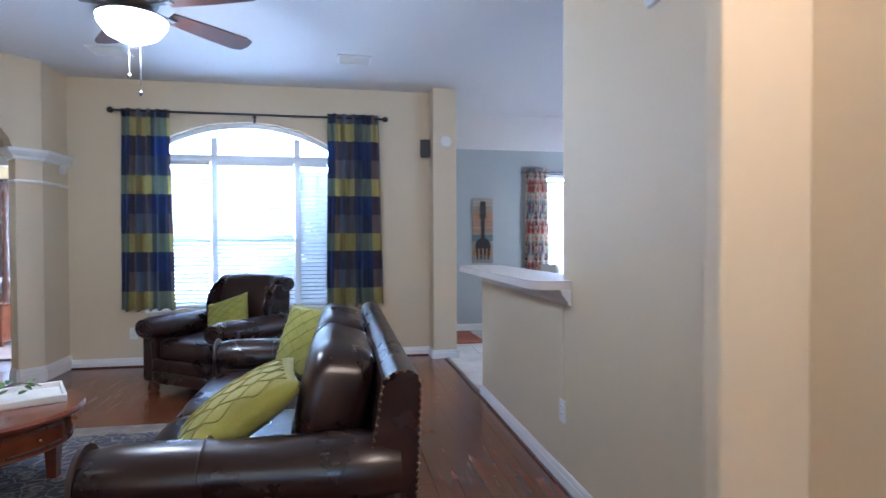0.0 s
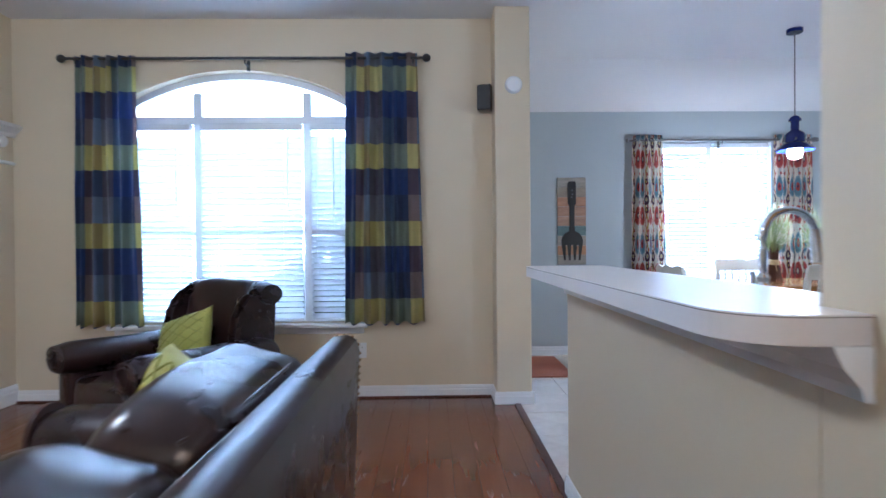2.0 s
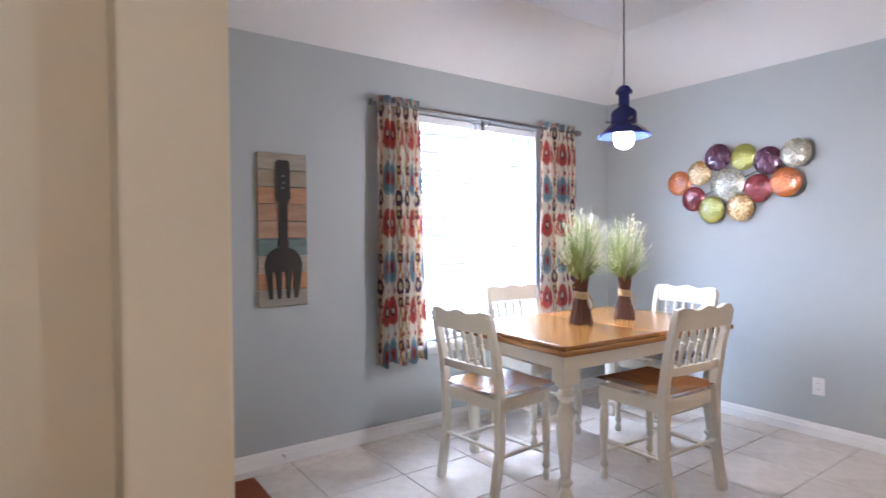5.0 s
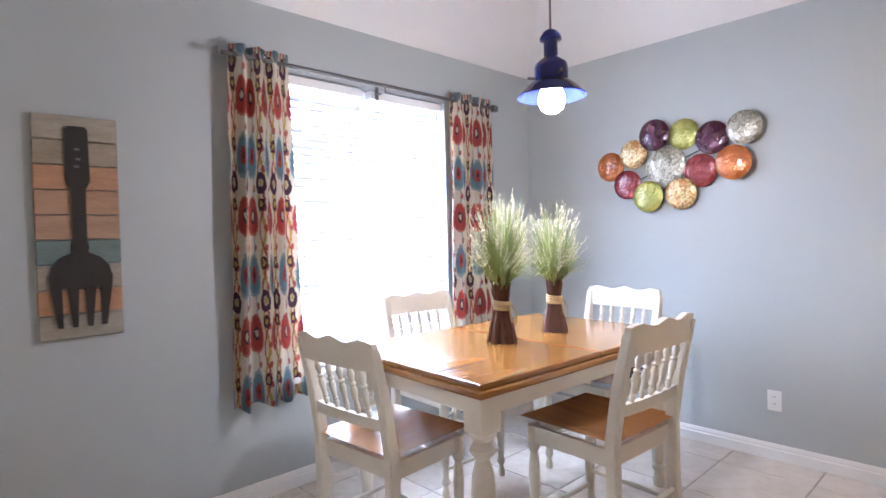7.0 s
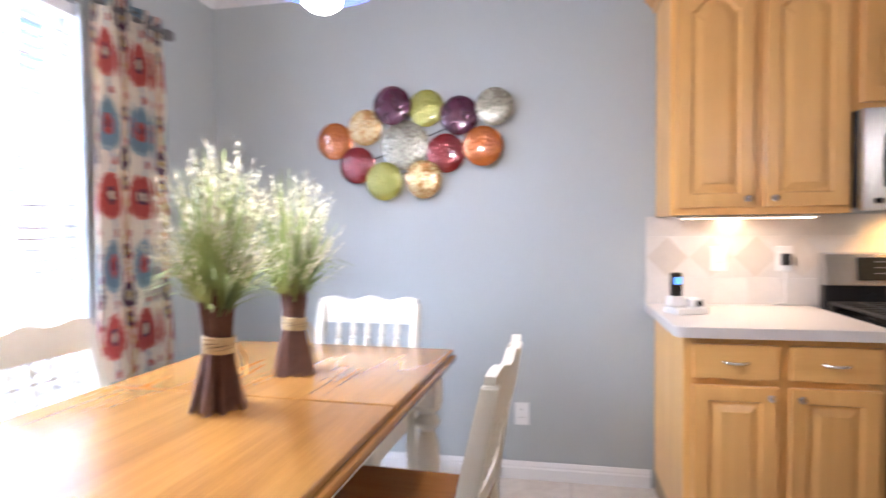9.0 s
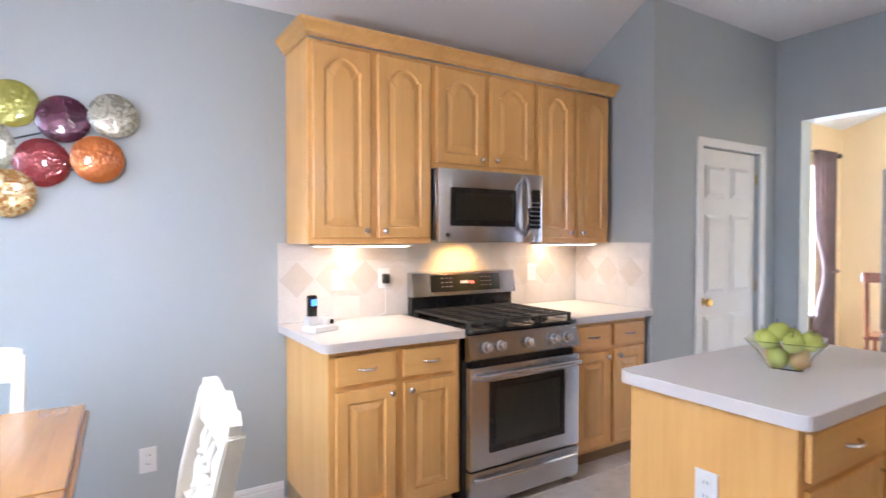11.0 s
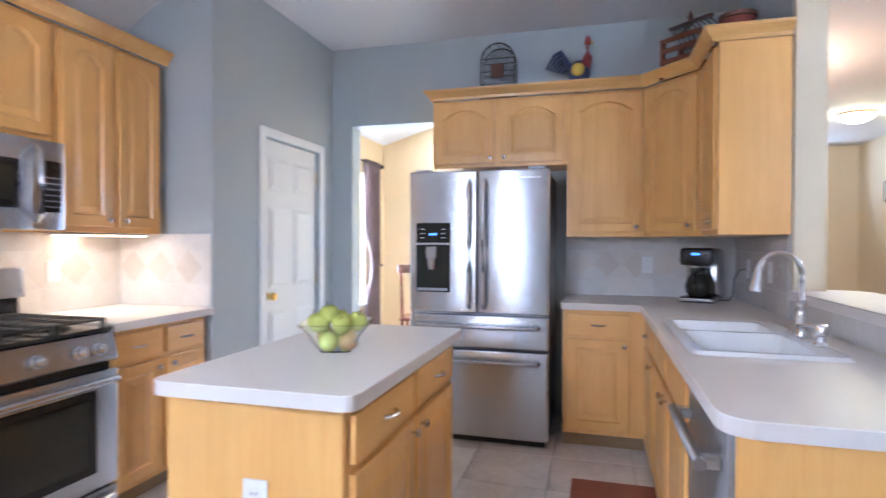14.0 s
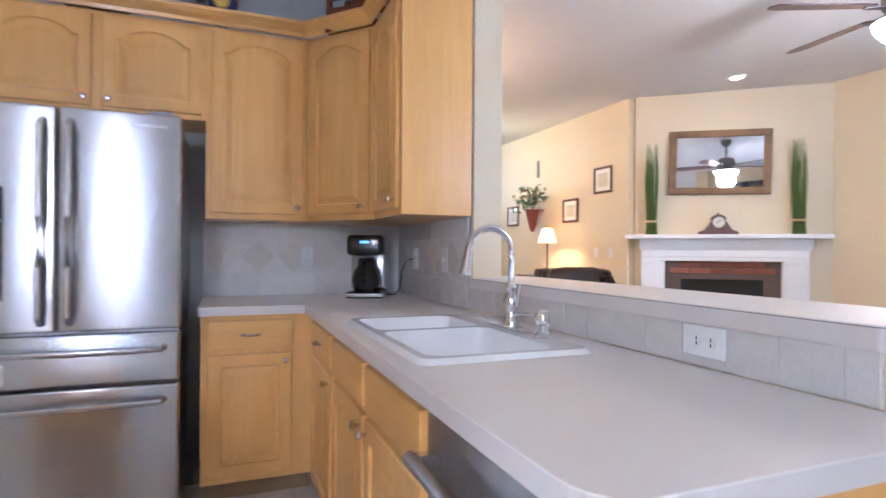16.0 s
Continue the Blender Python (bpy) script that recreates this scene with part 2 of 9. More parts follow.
        inside = ramp(t, d, [(0, 1.0), (rings[-1][0], 0.0)], True)
        col = mixc(t, inside, col, ramp(t, d, rings, True))
    n = add(t, "ShaderNodeTexNoise", {"Vector": coords(t), "Scale": 240.0, "Detail": 2.0})
    k = add(t, "ShaderNodeMapRange", {0: n.outputs[0], 3: 0.85, 4: 1.15})
    col = mixc(t, 1.0, col, k.outputs[0], "MULTIPLY")
    t.links.new(col, b.inputs["Base Color"])
    b.inputs["Roughness"].default_value = 0.8
    bump(t, b, n.outputs[0], 0.2, 0.002)
    return m


def rug_weave():
    m, t, b = nodes_of("rug_weave")
    v = coords(t)
    vo = add(t, "ShaderNodeTexVoronoi", {"Vector": v, "Scale": 11.0}, feature="F1")
    ve = add(t, "ShaderNodeTexVoronoi", {"Vector": v, "Scale": 11.0}, feature="DISTANCE_TO_EDGE")
    n = add(t, "ShaderNodeTexNoise", {"Vector": v, "Scale": 45.0, "Detail": 4.0})
    ring = ramp(t, vo.outputs["Distance"], [(0, (0.34, 0.30, 0.25)), (0.16, (0.10, 0.10, 0.13)), (0.30, (0.30, 0.27, 0.24)), (0.42, (0.055, 0.06, 0.09))])
    line = ramp(t, ve.outputs["Distance"], [(0, 1.0), (0.055, 0.0)])
    col = mixc(t, line, ring, (0.36, 0.33, 0.28))
    speck = ramp(t, n.outputs[0], [(0.45, 0.0), (0.6, 1.0)])
    f = add(t, "ShaderNodeMath", {0: speck, 1: 0.45}, operation="MULTIPLY")
    col = mixc(t, f.outputs[0], col, (0.08, 0.075, 0.085))
    t.links.new(col, b.inputs["Base Color"])
    b.inputs["Roughness"].default_value = 0.95
    f2 = add(t, "ShaderNodeTexNoise", {"Vector": v, "Scale": 400.0})
    bump(t, b, f2.outputs[0], 0.6, 0.004)
    return m


BEIGE = surface("beige_wall_paint", (0.67, 0.575, 0.405), (0.64, 0.545, 0.38), 0.62, 0.8, 170, 0.25, 0.003)
GREY = surface("blue_grey_wall_paint", (0.42, 0.455, 0.465), (0.395, 0.43, 0.44), 0.55, 0.8, 170, 0.25, 0.003)
CREAM = surface("yellow_wall_paint", (0.72, 0.56, 0.33), (0.69, 0.53, 0.31), 0.62, 0.8, 170, 0.25, 0.003)
CEIL = surface("ceiling_paint", (0.73, 0.73, 0.73), (0.69, 0.69, 0.70), 0.8, 0.7, 120, 0.35, 0.004)
TRIM = surface("white_trim_paint", (0.80, 0.80, 0.79), (0.76, 0.76, 0.75), 0.35, 1.5, 60, 0.05)
PLANK = wood("stained_floor_plank", (0.185, 0.058, 0.021), (0.130, 0.038, 0.0135), 0.24, axis=1, grain=6, coat=0.3, piece=0.10, relief=0.004)
SUBFLOOR = surface("dark_subfloor", (0.075, 0.026, 0.012), (0.055, 0.019, 0.01), 0.6)
TILE = surface("travertine_tile", (0.80, 0.74, 0.67), (0.62, 0.56, 0.50), 0.13, 4.5, 16, 0.05, 0.002, piece=0.04, rvar=0.05, coat=0.3)
GROUT = surface("tile_grout", (0.50, 0.46, 0.41), (0.42, 0.38, 0.34), 0.8, 4, 90)
SPLASH = surface("glazed_backsplash_tile", (0.68, 0.65, 0.61), (0.58, 0.56, 0.535), 0.24, 7.0, 60, 0.08, 0.002, piece=0.05)
SPLASH_TAN = surface("tan_diamond_tile", (0.64, 0.595, 0.54), (0.56, 0.51, 0.46), 0.26, 7.0, 60, 0.08, 0.002, piece=0.10)
SPLASH_GROUT = surface("pale_grout", (0.66, 0.64, 0.61), (0.58, 0.56, 0.54), 0.8, 6, 90)
MAPLE = wood("maple_veneer", (0.79, 0.455, 0.145), (0.69, 0.36, 0.098), 0.32, axis=2, grain=7, coat=0.25, piece=0.05)
MAPLE_H = wood("maple_cross_grain", (0.79, 0.455, 0.145), (0.69, 0.36, 0.098), 0.32, axis=0, grain=7, coat=0.25, piece=0.05)
CROWN = wood("maple_crown", (0.70, 0.41, 0.13), (0.60, 0.32, 0.085), 0.32, axis=0, grain=8, coat=0.25)
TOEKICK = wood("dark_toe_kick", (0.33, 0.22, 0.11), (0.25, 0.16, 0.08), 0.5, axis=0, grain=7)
LAMINATE = surface("speckled_laminate", (0.80, 0.76, 0.72), (0.76, 0.72, 0.685), 0.34, 2.0, 320, 0.03, 0.001, rvar=0.04)
LAMEDGE = surface("laminate_edge", (0.68, 0.64, 0.61), (0.64, 0.60, 0.57), 0.38, 2.0, 200, 0.03)
DARKLINE = surface("dark_seam", (0.10, 0.07, 0.05), (0.07, 0.05, 0.04), 0.6)
STEEL = surface("brushed_steel", (0.56, 0.565, 0.58), (0.54, 0.545, 0.56), 0.27, 0.8, 60, 0.0, 0.001, metal=1.0, stretch=(0.6, 0.6, 14), rvar=0.012)
for m_ in (STEEL,):
    t_ = m_.node_tree
    tg = t_.nodes.new("ShaderNodeTangent")
    tg.direction_type, tg.axis = "RADIAL", "Z"
    b_ = t_.nodes["Principled BSDF"]
    t_.links.new(tg.outputs[0], b_.inputs["Tangent"])
    b_.inputs["Anisotropic"].default_value = 0.85
    b_.inputs["Anisotropic Rotation"].default_value = 0.25
STEEL_D = surface("dark_brushed_steel", (0.40, 0.39, 0.39), (0.33, 0.32, 0.33), 0.32, 1.4, 30, 0.0, 0.001, metal=1.0, stretch=(14, 14, 1), rvar=0.06)
CHROME = surface("polished_chrome", (0.78, 0.78, 0.79), (0.74, 0.74, 0.76), 0.08, 3, 60, 0.0, metal=1.0, rvar=0.03)
NICKEL = surface("satin_nickel", (0.66, 0.65, 0.64), (0.58, 0.57, 0.56), 0.24, 3, 80, 0.0, metal=1.0, rvar=0.06)
BRASS = surface("brass", (0.66, 0.46, 0.16), (0.58, 0.39, 0.12), 0.2, 3, 80, 0.0, metal=1.0)
BLACK = surface("black_enamel", (0.012, 0.012, 0.013), (0.02, 0.02, 0.021), 0.18, 3, 60, 0.02)
IRON = surface("cast_iron", (0.018, 0.018, 0.018), (0.035, 0.033, 0.032), 0.5, 6, 120, 0.3)
BLACKGLASS = surface("dark_oven_glass", (0.022, 0.022, 0.018), (0.03, 0.03, 0.024), 0.06, 2, 40, 0.0, rvar=0.02)
SCREEN = glow("blue_display", (0.10, 0.32, 1.0), 0.9)
RED_LED = glow("red_display", (1.0, 0.10, 0.06), 2.0)
WHITEPL = surface("white_plastic", (0.78, 0.78, 0.77), (0.74, 0.74, 0.73), 0.3, 3, 60, 0.02)
PORCELAIN = surface("white_sink_enamel", (0.84, 0.84, 0.83), (0.80, 0.80, 0.80), 0.12, 2, 40, 0.0, rvar=0.03)


def leather():
    """Dark aniline leather: pebble grain, soft creases and worn paler patches."""
    m, t, b = nodes_of("brown_leather")
    v = coords(t)
    worn = add(t, "ShaderNodeTexNoise", {"Vector": v, "Scale": 4.5, "Detail": 4.0, "Roughness": 0.6})
    warp = add(t, "ShaderNodeTexNoise", {"Vector": v, "Scale": 6.0, "Detail": 3.0})
    wv = add(t, "ShaderNodeVectorMath", {0: warp.outputs["Color"], 1: (0.16, 0.16, 0.16)}, operation="MULTIPLY")
    p = add(t, "ShaderNodeVectorMath", {0: v, 1: wv.outputs[0]}, operation="ADD")
    fold = add(t, "ShaderNodeTexNoise", {"Vector": p.outputs[0], "Scale": 8.0, "Detail": 1.5, "Roughness": 0.45})
    grain = add(t, "ShaderNodeTexVoronoi", {"Vector": v, "Scale": 190.0}, feature="F1")
    h = add(t, "ShaderNodeMath", {0: fold.outputs[0], 1: 1.6}, operation="MULTIPLY")
    h = add(t, "ShaderNodeMath", {0: grain.outputs["Distance"], 1: 0.012, 2: h.outputs[0]}, operation="MULTIPLY_ADD")
    col = mixc(t, ramp(t, worn.outputs[0], [(0.35, 0.0), (0.72, 1.0)]), (0.011, 0.0055, 0.0055), (0.026, 0.0105, 0.009))
    t.links.new(col, b.inputs["Base Color"])
    r = add(t, "ShaderNodeMapRange", {0: worn.outputs[0], 1: 0.3, 2: 0.7, 3: 0.24, 4: 0.34})
    t.links.new(r.outputs[0], b.inputs["Roughness"])
    b.inputs["Specular IOR Level"].default_value = 0.45
    b.inputs["Coat Weight"].default_value = 0.08
    b.inputs["Coat Roughness"].default_value = 0.2
    bump(t, b, h.outputs[0], 0.09, 0.008)
    return m


LEATHER = leather()
SEAM = surface("leather_piping", (0.03, 0.014, 0.011), (0.05, 0.026, 0.02), 0.35, 5, 60, 0.1)
STUD = surface("antique_nail_head", (0.30, 0.20, 0.10), (0.2, 0.13, 0.07), 0.3, 5, 60, 0.0, metal=1.0)
GREENCLOTH = surface("olive_green_fabric", (0.34, 0.34, 0.055), (0.25, 0.25, 0.035), 0.7, 5.0, 120, 0.4, 0.003, sheen=0.2)
GREENSTITCH = surface("raised_green_stitching", (0.20, 0.20, 0.03), (0.26, 0.26, 0.05), 0.75, 8, 120, 0.3)
BLACKROD = surface("black_curtain_rod", (0.018, 0.016, 0.015), (0.028, 0.025, 0.022), 0.38, 4, 60, 0.05)
PEWTER = surface("pewter_rod", (0.20, 0.19, 0.19), (0.14, 0.135, 0.135), 0.35, 4, 60, 0.05, metal=0.8)
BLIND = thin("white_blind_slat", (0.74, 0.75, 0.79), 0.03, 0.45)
# Same white slat, paler and more translucent: the sunlit look is in the material.
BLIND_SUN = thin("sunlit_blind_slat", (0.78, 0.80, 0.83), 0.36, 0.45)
VINYL = surface("white_window_vinyl", (0.76, 0.78, 0.80), (0.72, 0.74, 0.77), 0.35, 3, 50, 0.02)
PANE = glass("window_glass", (0.97, 0.99, 1.0))
PLAID, IKAT, RUG = plaid(), ikat(), rug_weave()
OAK = wood("honey_oak", (0.39, 0.18, 0.041), (0.265, 0.112, 0.024), 0.20, axis=0, grain=8, coat=0.35)
OAKSEAT = wood("saddle_seat_wood", (0.42, 0.185, 0.05), (0.28, 0.11, 0.03), 0.22, axis=1, grain=9, coat=0.35)
CREAMPAINT = surface("cream_chair_paint", (0.74, 0.71, 0.62), (0.69, 0.655, 0.56), 0.36, 2.5, 60, 0.05)
CHERRY = wood("cherry_wood", (0.19, 0.052, 0.018), (0.10, 0.025, 0.010), 0.22, axis=0, grain=8, coat=0.4)
MAHOGANY = wood("dark_mahogany", (0.10, 0.028, 0.014), (0.05, 0.014, 0.009), 0.28, axis=2, grain=8, coat=0.3)
WALNUT = wood("walnut_fan_blade", (0.085, 0.035, 0.022), (0.045, 0.018, 0.013), 0.35, axis=0, grain=8)
BRICK = surface("red_fire_brick", (0.30, 0.105, 0.06), (0.21, 0.07, 0.045), 0.85, 7, 60, 0.5, 0.004, piece=0.22)
MORTAR = surface("dark_mortar", (0.15, 0.10, 0.08), (0.11, 0.08, 0.065), 0.9, 8, 80, 0.4)
SOOT = surface("firebox_soot", (0.012, 0.011, 0.010), (0.02, 0.018, 0.016), 0.9, 5, 60, 0.3)
GILT = surface("carved_bronze_frame", (0.22, 0.125, 0.055), (0.11, 0.06, 0.03), 0.42, 9, 70, 0.7, 0.006, metal=0.45)
MIRROR = surface("mirror_silver", (0.86, 0.87, 0.88), (0.85, 0.86, 0.87), 0.015, 1, 10, 0.0, metal=1.0, rvar=0.005)
REED = surface("green_reed", (0.10, 0.17, 0.028), (0.055, 0.105, 0.02), 0.6, 12, 90, 0.3)
GRASS = surface("pale_green_grass", (0.36, 0.42, 0.17), (0.23, 0.30, 0.09), 0.6, 9, 60, 0.1)
PLUME = surface("cream_seed_plume", (0.72, 0.69, 0.55), (0.60, 0.57, 0.41), 0.8, 15, 90, 0.1)
TWIG = surface("dark_twig", (0.15, 0.065, 0.038), (0.07, 0.028, 0.018), 0.7, 12, 120, 0.4)
RAFFIA = surface("raffia_ribbon", (0.52, 0.39, 0.20), (0.42, 0.30, 0.14), 0.7, 20, 120, 0.4)
LEAF = surface("houseplant_leaf", (0.13, 0.24, 0.04), (0.075, 0.15, 0.025), 0.4, 10, 60, 0.1)
TERRA = surface("terracotta_mat", (0.36, 0.115, 0.055), (0.27, 0.08, 0.04), 0.9, 5, 160, 0.6, 0.004)
COBALT = surface("cobalt_enamel", (0.018, 0.028, 0.17), (0.014, 0.02, 0.12), 0.12, 3, 40, 0.0)
BULBGLOW = glow("lit_bulb", (1.0, 0.95, 0.86), 22.0)
BOWLGLOW = glow("lit_frosted_bowl", (1.0, 0.94, 0.84), 7.0)
SHADEGLOW = glow("lit_lamp_shade", (1.0, 0.56, 0.20), 2.0)
DISHGLOW = glow("lit_ceiling_dish", (1.0, 0.92, 0.76), 5.0)
STRIPGLOW = glow("lit_strip", (1.0, 0.80, 0.52), 9.0)
FRUIT = surface("green_apple_skin", (0.50, 0.54, 0.13), (0.40, 0.46, 0.08), 0.22, 9, 80, 0.03)
FRUIT_R = surface("ripe_pear_skin", (0.46, 0.22, 0.09), (0.44, 0.36, 0.10), 0.25, 9, 80, 0.03)
BOWLGLASS = glass("clear_glass", (0.96, 0.98, 0.97))
CARPET = surface("bedroom_carpet", (0.36, 0.255, 0.21), (0.30, 0.21, 0.175), 0.95, 6, 200, 0.7, 0.006)
BEDDING = surface("patterned_bedding", (0.32, 0.32, 0.33), (0.16, 0.10, 0.11), 0.85, 14, 40, 0.3)
TAUPE = surface("mauve_taupe_drape", (0.27, 0.195, 0.18), (0.20, 0.14, 0.135), 0.7, 5, 120, 0.2)
PAPER = surface("print_paper", (0.66, 0.63, 0.54), (0.50, 0.47, 0.40), 0.8, 12, 60, 0.0)
ROOSTER_R = surface("red_rooster_paint", (0.30, 0.03, 0.03), (0.2, 0.02, 0.025), 0.4, 9, 60, 0.2)
ROOSTER_B = surface("blue_rooster_paint", (0.03, 0.045, 0.13), (0.02, 0.025, 0.07), 0.4, 9, 60, 0.2)
ROOSTER_Y = surface("yellow_rooster_paint", (0.60, 0.40, 0.04), (0.5, 0.30, 0.03), 0.4, 9, 60, 0.2)
WIRE = surface("aged_wire", (0.075, 0.065, 0.06), (0.045, 0.04, 0.038), 0.5, 9, 90, 0.2, metal=0.5)
PLANTER = surface("dried_red_flower", (0.24, 0.05, 0.03), (0.14, 0.03, 0.02), 0.8, 12, 80, 0.3)
LAWN = surface("lawn_and_soil", (0.10, 0.12, 0.05), (0.14, 0.12, 0.08), 0.9, 2, 40, 0.4)
HEDGE = surface("garden_leaves", (0.06, 0.10, 0.035), (0.10, 0.15, 0.05), 0.5, 6, 60, 0.1)
FENCE = surface("weathered_brick_wall", (0.34, 0.20, 0.15), (0.24, 0.13, 0.10), 0.85, 5, 60, 0.4)


def hammered(name, c1, c2, figured):
    """Glossy enamel on beaten metal; the figured ones carry a mottled two-colour pattern."""
    m, t, b = nodes_of(name)
    v = coords(t)
    dents = add(t, "ShaderNodeTexVoronoi", {"Vector": v, "Scale": 58.0}, feature="SMOOTH_F1")
    ripple = add(t, "ShaderNodeTexNoise", {"Vector": coords(t, (1.0, 3.2, 1.0)), "Scale": 26.0, "Detail": 2.0})
    n = add(t, "ShaderNodeTexNoise", {"Vector": v, "Scale": 38.0 if figured else 12.0, "Detail": 3.0, "Distortion": 1.2 if figured else 0.0})
    f = ramp(t, n.outputs[0], [(0.50, 0.0), (0.56, 1.0)] if figured else [(0.3, 0.0), (0.7, 1.0)])
    t.links.new(mixc(t, f, c1, c2), b.inputs["Base Color"])
    b.inputs["Metallic"].default_value = 0.35
    b.inputs["Roughness"].default_value = 0.16
    b.inputs["Coat Weight"].default_value = 0.8
    b.inputs["Coat Roughness"].default_value = 0.06
    h = add(t, "ShaderNodeMath", {0: ripple.outputs[0], 1: 0.8, 2: dents.outputs["Distance"]}, operation="MULTIPLY_ADD")
    bump(t, b, h.outputs[0], 0.5, 0.009)
    return m


PLATE_COL = {}
for key, c1, c2 in (("orange", (0.50, 0.15, 0.025), (0.36, 0.095, 0.02)), ("gold", (0.56, 0.43, 0.21), (0.33, 0.15, 0.03)),
                    ("plum", (0.095, 0.016, 0.045), (0.05, 0.010, 0.03)), ("green", (0.34, 0.33, 0.075), (0.26, 0.26, 0.045)),
                    ("silver", (0.40, 0.385, 0.31), (0.20, 0.19, 0.14)), ("red", (0.25, 0.018, 0.022), (0.16, 0.012, 0.016))):
    PLATE_COL[key] = hammered("enamel_" + key, c1, c2, key in ("gold", "silver"))


# ---- mesh helpers ----
def box(bm, x0, y0, z0, x1, y1, z1, bevel=0.0, seg=1):
    r = bmesh.ops.create_cube(bm, size=1.0, matrix=Matrix.LocRotScale(((x0 + x1) / 2, (y0 + y1) / 2, (z0 + z1) / 2), None, (abs(x1 - x0), abs(y1 - y0), abs(z1 - z0))))
    if bevel:
        es = list({e for v in r["verts"] for e in v.link_edges})
        bmesh.ops.bevel(bm, geom=es, offset=bevel, segments=seg, profile=0.6, affect="EDGES")
    return bm


def cyl(bm, p0, p1, r0, r1=None, seg=14):
    a, b = Vector(p0), Vector(p1)
    m = Matrix.Translation((a + b) / 2) @ (b - a).to_track_quat("Z", "Y").to_matrix().to_4x4()
    bmesh.ops.create_cone(bm, cap_ends=True, segments=seg, radius1=r0, radius2=r0 if r1 is None else r1, depth=(b - a).length, matrix=m)
    return bm


def lathe(bm, prof, seg=20, m=None):
    """Turns a profile of (radius, height) round the z axis."""
    m = m or Matrix()
    rings = []
    for r, z in prof:
        rings.append([bm.verts.new(m @ Vector((r * math.cos(2 * math.pi * k / seg), r * math.sin(2 * math.pi * k / seg), z))) for k in range(seg)])
    for a, b in zip(rings, rings[1:]):
        for k in range(seg):
            bm.faces.new((a[k], a[(k + 1) % seg], b[(k + 1) % seg], b[k]))
    bm.faces.new(list(reversed(rings[0])))
    bm.faces.new(rings[-1])
    return bm


def tube(bm, pts, r, seg=8, r1=None):
    pts = [Vector(p) for p in pts]
    rings = []
    n = len(pts)
    for i, p in enumerate(pts):
        d = (pts[min(i + 1, n - 1)] - pts[max(i - 1, 0)]).normalized()
        q = d.to_track_quat("Z", "Y")
        rr = r if r1 is None else r + (r1 - r) * i / (n - 1)
        rings.append([bm.verts.new(p + q @ Vector((rr * math.cos(2 * math.pi * k / seg), rr * math.sin(2 * math.pi * k / seg), 0))) for k in range(seg)])
    for a, b in zip(rings, rings[1:]):
        for k in range(seg):
            bm.faces.new((a[k], a[(k + 1) % seg], b[(k + 1) % seg], b[k]))
    bm.faces.new(list(reversed(rings[0])))
    bm.faces.new(rings[-1])
    return bm


def prism(bm, pts, axis, a, b):
    """Extrudes a closed outline of pairs along an axis from a to b."""
    def at(p, h):
        return {"x": (h, p[0], p[1]), "y": (p[0], h, p[1]), "z": (p[0], p[1], h)}[axis]
    lo, hi = [bm.verts.new(at(p, a)) for p in pts], [bm.verts.new(at(p, b)) for p in pts]
    n = len(pts)
    bm.faces.new(lo), bm.faces.new(list(reversed(hi)))
    for k in range(n):
        bm.faces.new((lo[k], hi[k], hi[(k + 1) % n], lo[(k + 1) % n]))
    return bm


def blob(bm, c, size, e=0.4, nu=28, nv=16, wrinkle=0.0, freq=6.0, m=None):
    """A rounded cushion: a superellipsoid, with small folds."""
    m = m or Matrix()

    def sp(v):
        return math.copysign(abs(v) ** e, v)
    rows = []
    for j in range(nv + 1):
        th = -math.pi / 2 + math.pi * j / nv
        row = []
        for i in range(nu):
            ph = 2 * math.pi * i / nu
            p = Vector((sp(math.cos(th)) * sp(math.cos(ph)) * size[0] / 2, sp(math.cos(th)) * sp(math.sin(ph)) * size[1] / 2, sp(math.sin(th)) * size[2] / 2))
            if wrinkle:
                p *= 1 + wrinkle * noise.noise(Vector(c) * 3 + p * freq)
            row.append(bm.verts.new(m @ (p + Vector(c))))
            if j in (0, nv):
                break
        rows.append(row)
    for a, b in zip(rows, rows[1:]):
        for k in range(nu):
            q = [a[k % len(a)], a[(k + 1) % nu % len(a)], b[(k + 1) % nu % len(b)], b[k % len(b)]]
            u = list(dict.fromkeys(q))
            if len(u) > 2:
                bm.faces.new(u)
    return bm


def part(name, bm, material, parent=None, label="", smooth=False, m=None):
    bmesh.ops.recalc_face_normals(bm, faces=bm.faces)
    me = bpy.data.meshes.new(name)
    bm.to_mesh(me)
    bm.free()
    me.materials.append(material)
    if smooth:
        for p in me.polygons:
            p.use_smooth = True
        if smooth != 2:
            me.set_sharp_from_angle(angle=radians(38))
    ob = new(name, me)
    if parent:
        ob.parent = parent
    if m is not None:
        ob.matrix_basis = m
    if label:
        ob["label"] = label
    return ob


def thing(name, label, category, m=None, group=""):
    ob = new(name)
    ob.empty_display_size = 0.1
    if m is not None:
        ob.matrix_basis = m
    return tagged(ob, label, category, group)


def built(name, bm, material, label, category="", kind="structure", smooth=False):
    return tagged(part(name, bm, material, None, "", smooth), label, category or name.split("_")[0], "", kind)


def B():
    return bmesh.new()


def piece(name, me, parent, loc, rot=0.0):
    ob = new(name, me)
    ob.parent = parent
    ob.location = loc
    if rot:
        ob.rotation_euler = rot
    return ob


def slab_mesh(name, bm, material):
    bmesh.ops.recalc_face_normals(bm, faces=bm.faces)
    me = bpy.data.meshes.new(name)
    bm.to_mesh(me)
    bm.free()
    me.materials.append(material)
    return me


